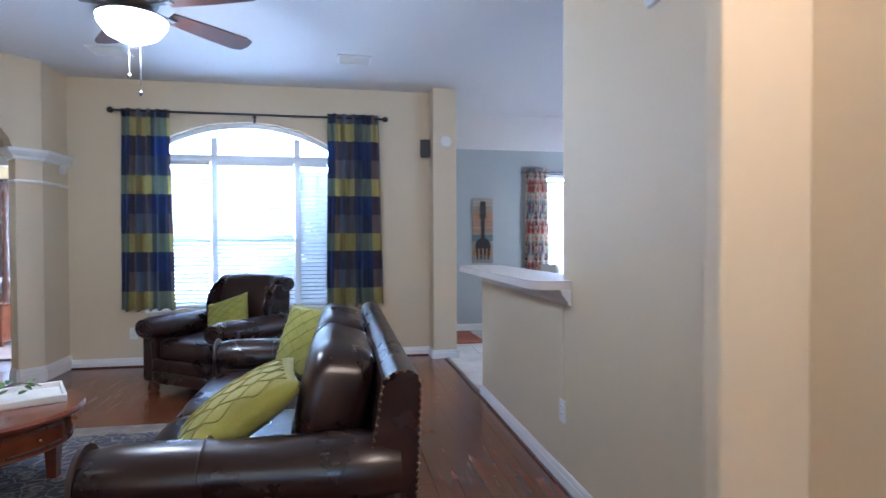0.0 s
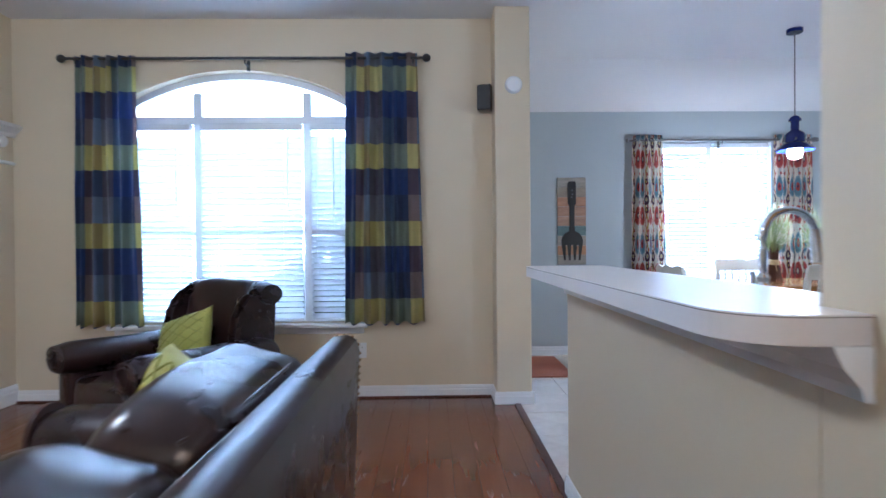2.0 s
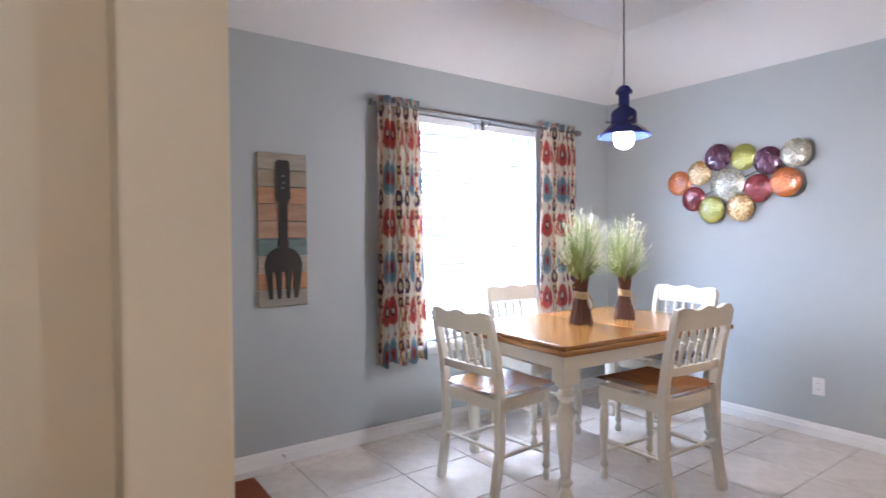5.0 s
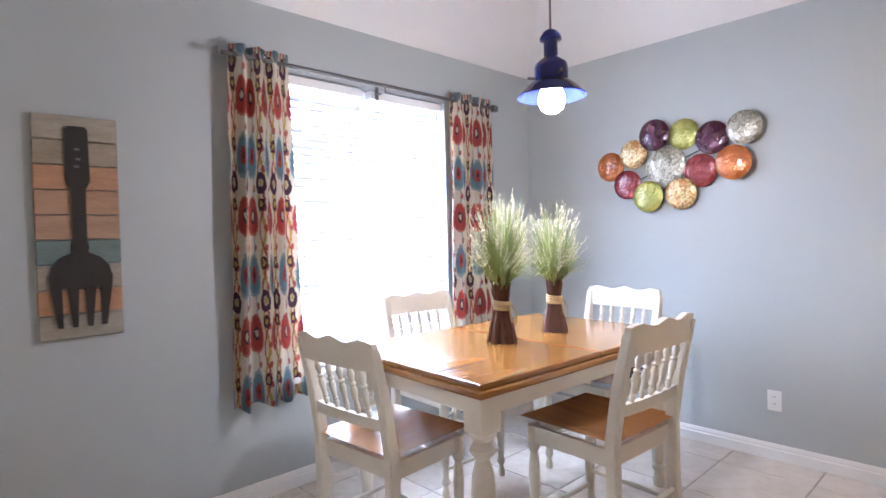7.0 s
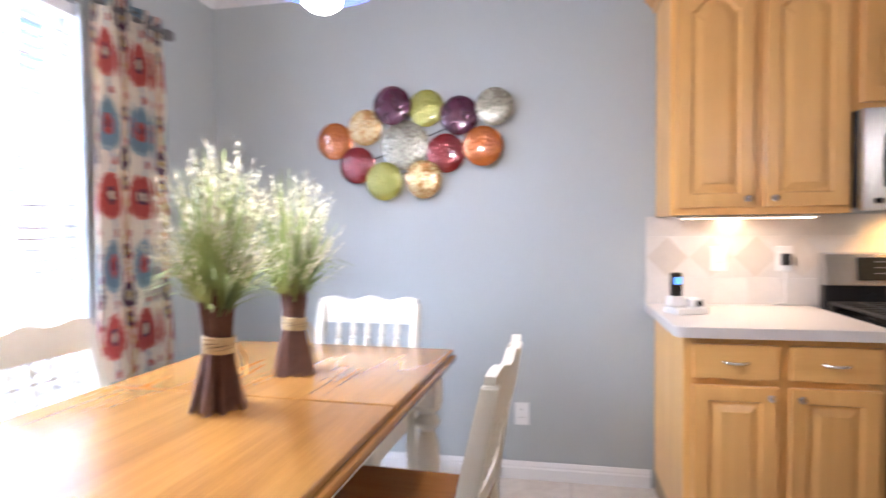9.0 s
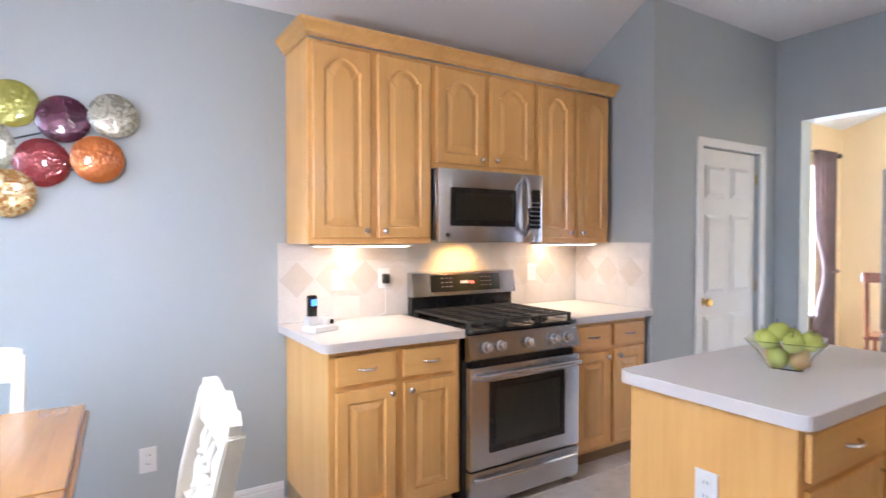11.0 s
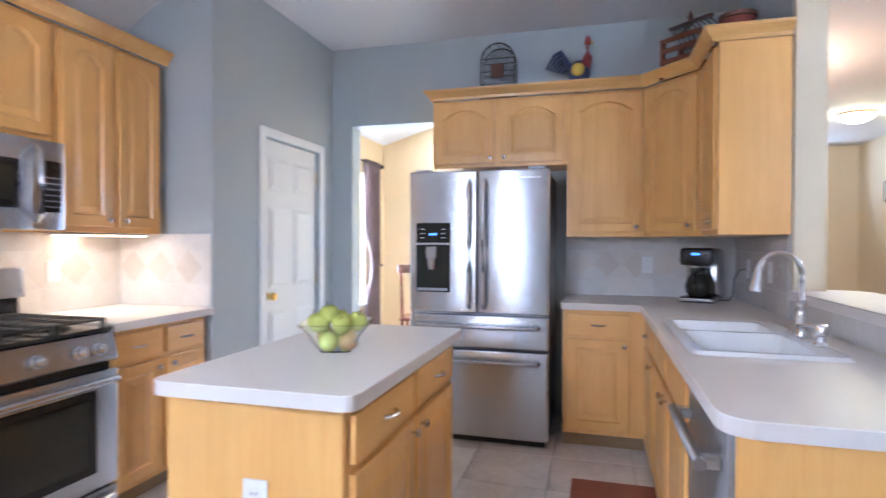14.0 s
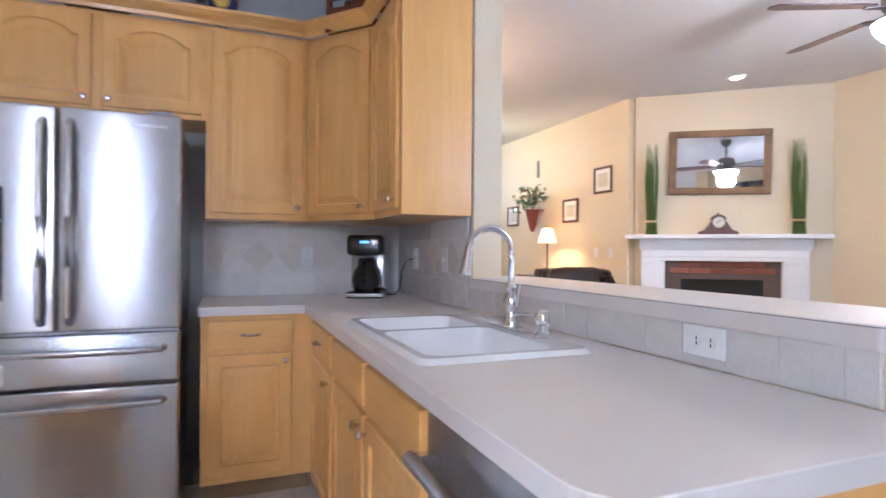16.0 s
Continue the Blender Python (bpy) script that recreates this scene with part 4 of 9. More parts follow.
rod("curtain_rod", -1.65, 0.97, YL - 0.085, 2.545, YL, BLACKROD, "black metal curtain rod with ball finials over the arched window")
curtain("curtain", -1.58, -1.14, YL - 0.085, 0.575, 2.565, 5.0, PLAID, "navy, slate and gold plaid curtain panel on a black rod", seed=3)
curtain("curtain", 0.40, 0.93, YL - 0.085, 0.575, 2.585, 5.5, PLAID, "navy, slate and gold plaid curtain panel on a black rod", seed=8)
rod("curtain_rod", 3.06, 4.98, YN - 0.085, 2.205, YN, PEWTER, "pewter curtain rod with square finials over the dining window", True)
curtain("curtain", 3.09, 3.40, YN - 0.085, 0.50, 2.26, 3.5, IKAT, "cream ikat curtain with red and blue motifs on metal grommets", True, 0.03, 5)
curtain("curtain", 4.55, 4.95, YN - 0.085, 0.50, 2.26, 4.0, IKAT, "cream ikat curtain with red and blue motifs on metal grommets", True, 0.02, 9)


# ---- kitchen cabinets ----
def door_bm(w, h, margin=0.055, rise=0.05, t=0.020):
    """A raised-panel door leaf: x 0..w, z 0..h, front at -t; rise > 0 gives the panel an arched head."""
    n = 12

    def outline(inset):
        x0, x1, z0 = margin + inset, w - margin - inset, margin + inset
        top, spring = h - margin - inset, h - margin - rise - inset
        pts = [(x0, z0), (x1, z0)]
        sh = min(0.02, (x1 - x0) * 0.08) if rise else 0
        for k in range(n + 1):
            u = k / n
            x = x1 - sh + (x0 - x1 + 2 * sh) * u
            z = spring + (top - spring) * math.sin(math.pi * u) ** 0.7 if rise else top
            pts.append((x, z))
        if rise:
            pts[2:2] = [(x1, spring)]
            pts.append((x0, spring))
        return pts

    base = outline(0)
    outer = []
    for x, z in base[:2]:
        outer.append((0 if x < w / 2 else w, 0))
    for k, (x, z) in enumerate(base[2:]):
        m = len(base) - 3
        outer.append((w * (1 - k / m), h))
    bm = B()
    rings = []
    e = 0.004
    shrink = [(min(max(x, e), w - e), min(max(z, e), h - e)) for x, z in outer]
    for pts, y in ((outer, 0), (outer, -t + e), (shrink, -t), (base, -t), (outline(0.006), -t + 0.009), (outline(0.016), -t + 0.009), (outline(0.042), -t + 0.001)):
        rings.append([bm.verts.new((x, y, z)) for x, z in pts])
    for a, b in zip(rings, rings[1:]):
        for k in range(len(a)):
            bm.faces.new((a[k], a[(k + 1) % len(a)], b[(k + 1) % len(a)], b[k]))
    bm.faces.new(list(reversed(rings[0]))), bm.faces.new(rings[-1])
    return bm


def knob(parent, x, z, y=-0.02):
    bm = lathe(B(), [(0.005, 0), (0.005, 0.012), (0.013, 0.017), (0.015, 0.022), (0.011, 0.028), (0.002, 0.030)], 14, pose(x, y, z, 90, 0, 0))
    part("knob", bm, NICKEL, parent, "satin nickel knob", smooth=True)


def pull(parent, x, z, y=-0.02, half=0.042):
    pts = [(x + half * (2 * k / 10 - 1), y - 0.026 * math.sin(math.pi * k / 10) ** 0.6, z) for k in range(11)]
    part("pull_handle", tube(B(), pts, 0.0058, 8), NICKEL, parent, "satin nickel bow handle", smooth=True)


def cabinet(name, label, m, w, z0, z1, d, fronts, toe=0.0, group="", well=False):
    """Carcass with a face frame; fronts: rows of (kind, x0, x1, z0, z1, knob side)."""
    c = thing(name, label, "cabinet", m, group)
    bm = B()
    if well:
        box(bm, 0, 0.001, z0 + toe, w, d, 0.66, 0.002)
        for a in ((0, 0.001, w, 0.02), (0, d - 0.018, w, d), (0, 0.0205, 0.018, d - 0.0185), (w - 0.018, 0.0205, w, d - 0.0185)):
            box(bm, a[0], a[1], 0.6605, a[2], a[3], z1)
    else:
        box(bm, 0, 0.001, z0 + toe, w, d, z1, 0.002)
    part("body", bm, MAPLE, c)
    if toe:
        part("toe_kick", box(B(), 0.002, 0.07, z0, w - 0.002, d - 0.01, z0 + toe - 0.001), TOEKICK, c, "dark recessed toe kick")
    for kind, x0, x1, a, b, side in fronts:
        if kind == "drawer":
            bm = B()
            box(bm, 0, -0.02, 0, x1 - x0, 0, b - a, 0.005, 2)
            f = part("drawer_front", bm, MAPLE_H, c, m=pose(x0, -0.0005, a))
            pull(f, (x1 - x0) / 2, (b - a) / 2)
        else:
            f = part("door", door_bm(x1 - x0, b - a, rise=0.055 if kind == "arched" else 0.0), MAPLE, c, m=pose(x0, -0.0005, a))
            if side:
                kx = 0.03 if side == "l" else x1 - x0 - 0.03
                knob(f, kx, 0.035 if kind == "arched" else b - a - 0.035)
    return c


def faces_west(x, y):
    return pose(x, y, 0, 0, 0, -90)


def faces_north(x, y):
    return pose(x, y, 0, 0, 0, 180)


def faces_east(x, y):
    return pose(x, y, 0, 0, 0, 90)


UZ0, UZ1, UX = 1.33, 2.30, 5.15
UPL = "honey maple wall cabinet with arched raised-panel doors"
BSL = "honey maple base cabinet with drawers and raised-panel doors"
W = 0.685
cabinet("wall_cabinet", UPL, faces_west(UX, 5.90), W, UZ0, UZ1, 0.328,
        [("arched", 0.025, W / 2 - 0.02, UZ0 + 0.03, UZ1 - 0.02, "r"), ("arched", W / 2 + 0.02, W - 0.02, UZ0 + 0.03, UZ1 - 0.02, "l")], group="kitchen wall cabinets")
W = 0.735
cabinet("wall_cabinet", "short honey maple wall cabinet above the microwave oven", faces_west(UX, 5.215), W, 1.735, UZ1, 0.328,
        [("arched", 0.025, W / 2 - 0.02, 1.765, UZ1 - 0.02, "r"), ("arched", W / 2 + 0.02, W - 0.025, 1.765, UZ1 - 0.02, "l")], group="kitchen wall cabinets")
W = 0.65
cabinet("wall_cabinet", UPL, faces_west(UX, 4.475), W, UZ0, UZ1, 0.328,
        [("arched", 0.025, W / 2 - 0.02, UZ0 + 0.03, UZ1 - 0.02, "r"), ("arched", W / 2 + 0.02, W - 0.025, UZ0 + 0.03, UZ1 - 0.02, "l")], group="kitchen wall cabinets")
CROWN_P = [(0.0, 0.0), (0.012, 0.0), (0.016, 0.018), (0.034, 0.036), (0.05, 0.056), (0.054, 0.07), (0.0, 0.07)]


def crown(name, path, label):
    bm = B()
    rings = [[bm.verts.new(Vector(p) + Vector(o) * u + Vector((0, 0, v))) for u, v in CROWN_P] for p, o in path]
    n = len(CROWN_P)
    for a, b in zip(rings, rings[1:]):
        for k in range(n):
            bm.faces.new((a[k], b[k], b[(k + 1) % n], a[(k + 1) % n]))
    bm.faces.new(list(reversed(rings[0]))), bm.faces.new(rings[-1])
    return tagged(part(name, bm, CROWN), label, "moulding")


crown("crown_moulding", [((XE - 0.002, 5.901, UZ1), (0, 1, 0)), ((UX - 0.021, 5.901, UZ1), (-1, 1, 0)), ((UX - 0.021, 3.80, UZ1), (-1, 0, 0))],
      "golden maple crown moulding on top of the wall cabinets")
# base cabinets either side of the range
BZ, BX = 0.872, 4.87


def two_door(m, w, label, name="base_cabinet", d=0.60):
    h = w / 2
    return cabinet(name, label, m, w, 0, BZ, d,
                   [("drawer", 0.03, h - 0.02, 0.715, 0.845, ""), ("drawer", h + 0.02, w - 0.03, 0.715, 0.845, ""),
                    ("plain", 0.03, h - 0.02, 0.125, 0.69, "r"), ("plain", h + 0.02, w - 0.03, 0.125, 0.69, "l")], toe=0.095, group="kitchen base cabinets")


two_door(faces_west(BX, 5.905), 0.685, BSL)
two_door(faces_west(BX, 4.455), 0.66, BSL)


def round_rect(pts, radii, n=6):
    """A closed outline with rounded corners."""
    out, m = [], len(pts)
    for k, (p, r) in enumerate(zip(pts, radii)):
        p = Vector(p)
        if not r:
            out.append((p.x, p.y))
            continue
        a, b = (Vector(pts[k - 1]) - p).normalized(), (Vector(pts[(k + 1) % m]) - p).normalized()
        for q in range(n + 1):
            u = q / n
            s, e = p + a * r, p + b * r
            c = s * (1 - u) ** 2 + p * 2 * u * (1 - u) + e * u * u
            out.append((c.x, c.y))
    return out


def worktop(name, pts, radii, z, label, hole=None, thick=0.04, category="worktop", dark=False):
    """A laminate slab in three layers: face, thin seam (dark on the bar) and edge strip."""
    c = thing(name, label, category)
    out = round_rect(pts, radii)

    def layer(z0, z1):
        bm = B()
        if not hole:
            return prism(bm, out, "z", z0, z1)
        hx0, hy0, hx1, hy1 = hole
        rings = (out, [(hx0, hy0), (hx1, hy0), (hx1, hy1), (hx0, hy1)])
        for z2 in (z0, z1):
            es = []
            for r in rings:
                vs = [bm.verts.new((x, y, z2)) for x, y in r]
                es += [bm.edges.new((vs[k], vs[(k + 1) % len(vs)])) for k in range(len(vs))]
            bmesh.ops.triangle_fill(bm, edges=es, use_beauty=True)
        for r in rings:
            for k in range(len(r)):
                (xa, ya), (xb, yb) = r[k], r[(k + 1) % len(r)]
                bm.faces.new([bm.verts.new(p) for p in ((xa, ya, z0), (xb, yb, z0), (xb, yb, z1), (xa, ya, z1))])
        bmesh.ops.remove_doubles(bm, verts=bm.verts, dist=0.0002)
        return bm

    part("top", layer(z - 0.003, z), LAMINATE, c)
    part("seam", layer(z - 0.0045, z - 0.003), DARKLINE if dark else LAMEDGE, c, "thin dark laminate seam" if dark else "")
    part("edge", layer(z - thick, z - 0.0045), LAMEDGE, c, "pale laminate edge strip")
    return c


CT = 0.912
worktop("worktop", [(XE - 0.003, 5.945), (4.82, 5.945), (4.82, 5.222), (XE - 0.003, 5.222)], [0, 0.045, 0, 0], CT, "pale speckled laminate worktop beside the range")
worktop("worktop", [(XE - 0.003, 4.458), (4.82, 4.458), (4.82, PY + 0.003), (XE - 0.003, PY + 0.003)], [0, 0, 0, 0], CT, "pale speckled laminate worktop beside the range")

# south run: refrigerator cabinets, corner, and the run under the bar
W = 0.945
cabinet("wall_cabinet", "short honey maple wall cabinet above the refrigerator", faces_north(3.86, 2.63), W, 1.82, UZ1, 0.328,
        [("arched", 0.025, W / 2 - 0.02, 1.845, UZ1 - 0.02, "r"), ("arched", W / 2 + 0.02, W - 0.02, 1.845, UZ1 - 0.02, "l")], group="kitchen wall cabinets")
W = 0.50
cabinet("wall_cabinet", "tall honey maple wall cabinet with one arched door", faces_north(2.915, 2.63), W, UZ0, UZ1, 0.328,
        [("arched", 0.025, W - 0.025, UZ0 + 0.03, UZ1 - 0.02, "r")], group="kitchen wall cabinets")
# diagonal corner cabinet and the one on the bar wall
cc = thing("wall_cabinet", "diagonal honey maple corner wall cabinet", "cabinet", None, "kitchen wall cabinets")
bm = B()
prism(bm, [(WK + 0.002, YS + 0.002), (2.414, YS + 0.002), (2.414, 2.63), (2.13, 2.96), (WK + 0.002, 2.96)], "z", UZ0, UZ1)
part("body", bm, MAPLE, cc)
wd = math.hypot(0.284, 0.33)
f = part("door", door_bm(wd - 0.05, UZ1 - UZ0 - 0.05, 0.05, 0.05), MAPLE, cc, m=pose(2.414, 2.63, UZ0 + 0.03, 0, 0, math.degrees(math.atan2(0.33, -0.284))) @ pose(0.025, -0.001, 0))
knob(f, wd - 0.085, 0.035)
W = 0.45
cabinet("wall_cabinet", "honey maple wall cabinet with plain end panel beside the bar", faces_east(2.13, 2.962), W, UZ0, UZ1, 0.328,
        [("arched", 0.025, W - 0.025, UZ0 + 0.03, UZ1 - 0.02, "r")], group="kitchen wall cabinets")
d7 = math.sqrt(0.5)
crown("crown_moulding", [((3.861, YS + 0.002, UZ1), (1, 0, 0)), ((3.861, 2.651, UZ1), (1, 1, 0)), ((2.424, 2.651, UZ1), (math.tan(radians(22.5)), 1, 0)),
                         ((2.151, 2.968, UZ1), (1, math.tan(radians(22.5)), 0)), ((2.151, 3.413, UZ1), (1, 1, 0)), ((WK + 0.002, 3.413, UZ1), (0, 1, 0))],
      "golden maple crown moulding running round the corner cabinets")
SB = 2.915
cabinet("base_cabinet", "honey maple base cabinet with one drawer and one door", faces_north(2.92, SB), 0.495, 0, BZ, 0.605,
        [("drawer", 0.03, 0.40, 0.715, 0.845, ""), ("plain", 0.03, 0.40, 0.125, 0.69, "r")], toe=0.095, group="kitchen base cabinets")
WB = 2.425
cabinet("base_cabinet", "honey maple base cabinet in the corner beside the sink", faces_east(WB, SB + 0.002), 0.63, 0, BZ, 0.60,
        [("drawer", 0.12, 0.60, 0.715, 0.845, ""), ("plain", 0.12, 0.60, 0.125, 0.69, "r")], toe=0.095, group="kitchen base cabinets")
W = 1.04
cabinet("sink_cabinet", "honey maple sink base cabinet with two doors and false drawers", faces_east(WB, 3.55), W, 0, BZ, 0.60,
        [("plain", 0.02, W / 2 - 0.015, 0.125, 0.69, "r"), ("plain", W / 2 + 0.015, W - 0.02, 0.125, 0.69, "l")], toe=0.095, group="kitchen base cabinets", well=True)
sc = bpy.data.objects["sink_cabinet"]
for a, b in ((0.02, W / 2 - 0.015), (W / 2 + 0.015, W - 0.02)):
    part("false_drawer_front", box(B(), 0, -0.02, 0, b - a, 0, 0.13, 0.005, 2), MAPLE_H, sc, m=pose(a, -0.0005, 0.715))
ep = thing("end_panel", "plain honey maple end panel of the peninsula", "cabinet panel")
part("panel", box(B(), WK + 0.001, 5.125, 0.0, WB - 0.002, 5.145, BZ, 0.003), MAPLE, ep)
worktop("worktop", [(WK + 0.001, YS + 0.001), (2.93, YS + 0.001), (2.93, 2.945), (2.46, 2.945), (2.46, 5.18), (WK + 0.001, 5.18)], [0, 0, 0, 0.03, 0.09, 0], CT,
        "pale speckled laminate L-shaped worktop with a sink", hole=(1.955, 3.66, 2.385, 4.44))

# bar top on the half wall
bar = worktop("bar_top", [(1.455, BAR_N + 0.006), (1.455, 3.37), (1.52, 3.30), (WL - 0.002, 3.30), (WL - 0.002, POST_N + 0.004), (WK + 0.012, POST_N + 0.004), (WK + 0.012, BAR_N + 0.006)],
              [0.05, 0.06, 0.05, 0, 0, 0, 0.012], BAR_Z, "pale speckled laminate raised bar top on the half wall", thick=0.044, dark=True)
moulding("trim_bar", [((WL, 3.30, BAR_Z - 0.1445), (-1, 0, 0)), ((WL, BAR_N - 0.002, BAR_Z - 0.1445), (-1, 0, 0))],
         [(0.001, 0.02), (0.014, 0.02), (0.02, 0.04), (0.045, 0.068), (0.06, 0.0995), (0.001, 0.0995)], "cream moulding under the bar top")

# island
isl = two_door(faces_west(3.325, 5.205), 1.045, "honey maple kitchen island with drawers and doors", "kitchen_island", 0.53)
worktop("island_top", [(3.275, 5.25), (3.275, 4.13), (3.88, 4.13), (3.88, 5.25)], [0.05, 0.04, 0.04, 0.05], CT, "white laminate island top with rounded corners")


def outlet(m, label="white duplex power outlet plate", kind="outlet", wide=False):
    """A wall plate facing local -y, centred on the origin."""
    o = thing("switch_plate" if kind == "switch" else "power_outlet", label, kind, m)
    w, h = (0.058, 0.036) if wide else (0.036, 0.058)
    part("plate", box(B(), -w, -0.006, -h, w, -0.0005, h, 0.003, 2), WHITEPL, o)
    for s in (-1, 1):
        c = (s * 0.020, 0) if wide else (0, s * 0.020)
        if kind == "switch":
            if s == 1:
                part("toggle", box(B(), -0.005, -0.015, -0.010, 0.005, -0.006, 0.012, 0.002), WHITEPL, o)
            continue
        bm = B()
        cyl(bm, (c[0], -0.006, c[1]), (c[0], -0.0085, c[1]), 0.0155, seg=16)
        part("socket", bm, WHITEPL, o)
        bm = B()
        for u in (-0.006, 0.006):
            a, b = (0.004, u) if wide else (u, 0.003)
            box(bm, c[0] + a - 0.0012, -0.0095, c[1] + b - 0.004, c[0] + a + 0.0012, -0.0084, c[1] + b + 0.004)
        part("slot", bm, BLACK, o)
    return o


outlet(pose(3.575, 5.206, 0.605, 0, 0, 180), "white duplex power outlet on the island end panel")
outlet(pose(XE, 6.545, 0.335, 0, 0, -90))
outlet(pose(3.90, YN, 0.38, 0, 0, 0))
outlet(pose(-1.52, YL, 0.335, 0, 0, 0))
outlet(pose(0.49, YL, 0.36, 0, 0, 0))
outlet(pose(WL, 3.41, 0.38, 0, 0, -90))
outlet(pose(2.37, YS + 0.011, 1.135, 0, 0, 180))
outlet(pose(WK + 0.006, 2.66, 1.13, 0, 0, 90))
outlet(pose(WK + 0.006, 3.11, 1.13, 0, 0, 90), "white light switch plate on the backsplash", "switch")
outlet(pose(WK + 0.006, 4.70, 0.974, 0, 0, 90), "white horizontal duplex outlet on the backsplash", "outlet", True)
for y in (5.62, 5.34, 4.22):
    outlet(pose(XE - 0.010, y, 1.13, 0, 0, -90))


# ---- appliances ----
def refrigerator(m):
    r = thing("refrigerator", "stainless steel french-door refrigerator with two lower drawers", "refrigerator", m)
    w, h, d = 0.905, 1.75, 0.70
    part("body", box(B(), 0.006, 0.055, 0.02, w - 0.006, d, h - 0.012, 0.008, 2), STEEL_D, r, "dark grey side panels")
    for x0, x1, nm in ((0.0, w / 2 - 0.003, "l"), (w / 2 + 0.003, w, "r")):
        bm = box(B(), x0, 0, 0.835, x1, 0.052, h, 0.012, 3)
        dr = part("door", bm, STEEL, r, smooth=True)
        hx = x1 - 0.045 if nm == "l" else x0 + 0.045
        pts = [(hx, -0.004, 0.87), (hx, -0.045, 0.90), (hx, -0.052, 1.10), (hx, -0.055, 1.30), (hx, -0.052, 1.5), (hx, -0.045, 1.66), (hx, -0.004, 1.69)]
        part("handle", tube(B(), pts, 0.014, 10), STEEL, dr, "curved vertical bar handle", smooth=True)
        if nm == "l":
            disp = part("dispenser", box(B(), 0.045, -0.006, 0.965, 0.275, 0.001, 1.415, 0.004), BLACK, dr, "black water and ice dispenser")
            part("control_panel", box(B(), 0.052, -0.010, 1.29, 0.268, -0.0062, 1.41, 0.003), BLACKGLASS, disp)
            for k in range(3):
                part("indicator", box(B(), 0.075 + 0.002 * k, -0.0115, 1.315 + 0.028 * k, 0.105, -0.0102, 1.320 + 0.028 * k), VINYL, disp)
                part("indicator", box(B(), 0.215, -0.0115, 1.315 + 0.028 * k, 0.245, -0.0102, 1.320 + 0.028 * k), VINYL, disp)
            part("display", box(B(), 0.135, -0.0115, 1.335, 0.185, -0.0102, 1.347), SCREEN, disp)
            part("ledge", box(B(), 0.045, -0.02, 1.272, 0.275, -0.0062, 1.286, 0.003), STEEL, disp)
            part("recess", box(B(), 0.06, -0.0075, 0.985, 0.26, -0.0062, 1.262), BLACKGLASS, disp)
            bm = B()
            box(bm, 0.125, -0.05, 1.18, 0.195, -0.0077, 1.262, 0.006)
            cyl(bm, (0.16, -0.034, 1.185), (0.16, -0.030, 1.115), 0.030, 0.022)
            part("spout", bm, STEEL, disp, smooth=True)
            part("drip_tray", box(B(), 0.06, -0.025, 0.975, 0.26, -0.0077, 0.992, 0.004), STEEL_D, disp)
        else:
            part("badge", box(B(), 0.72, -0.002, 1.69, 0.85, 0.0005, 1.702), STEEL_D, dr)
    for z0, z1 in ((0.612, 0.822), (0.045, 0.60)):
        dr = part("drawer", box(B(), 0, 0, z0, w, 0.052, z1, 0.012, 3), STEEL, r, smooth=True)
        hz = z1 - 0.065
        pts = [(0.06, -0.003, hz), (0.07, -0.045, hz), (0.15, -0.052, hz), (w / 2, -0.056, hz), (w - 0.15, -0.052, hz), (w - 0.07, -0.045, hz), (w - 0.06, -0.003, hz)]
        part("handle", tube(B(), pts, 0.014, 10), STEEL, dr, "horizontal bar handle", smooth=True)
    for x in (0.05, w - 0.05):
        part("foot", cyl(B(), (x, 0.1, 0.0), (x, 0.1, 0.022), 0.02), BLACK, r)
        part("foot", cyl(B(), (x, 0.62, 0.0), (x, 0.62, 0.022), 0.02), BLACK, r)
    part("kick_grille", box(B(), 0.02, 0.03, 0.005, w - 0.02, 0.06, 0.04, 0.003), BLACK, r)
    for x in (0.03, w - 0.13):
        part("hinge_cover", box(B(), x, 0.02, h, x + 0.10, 0.12, h + 0.018, 0.006, 2), STEEL_D, r)
    return r


refrigerator(faces_north(3.905, 3.012))


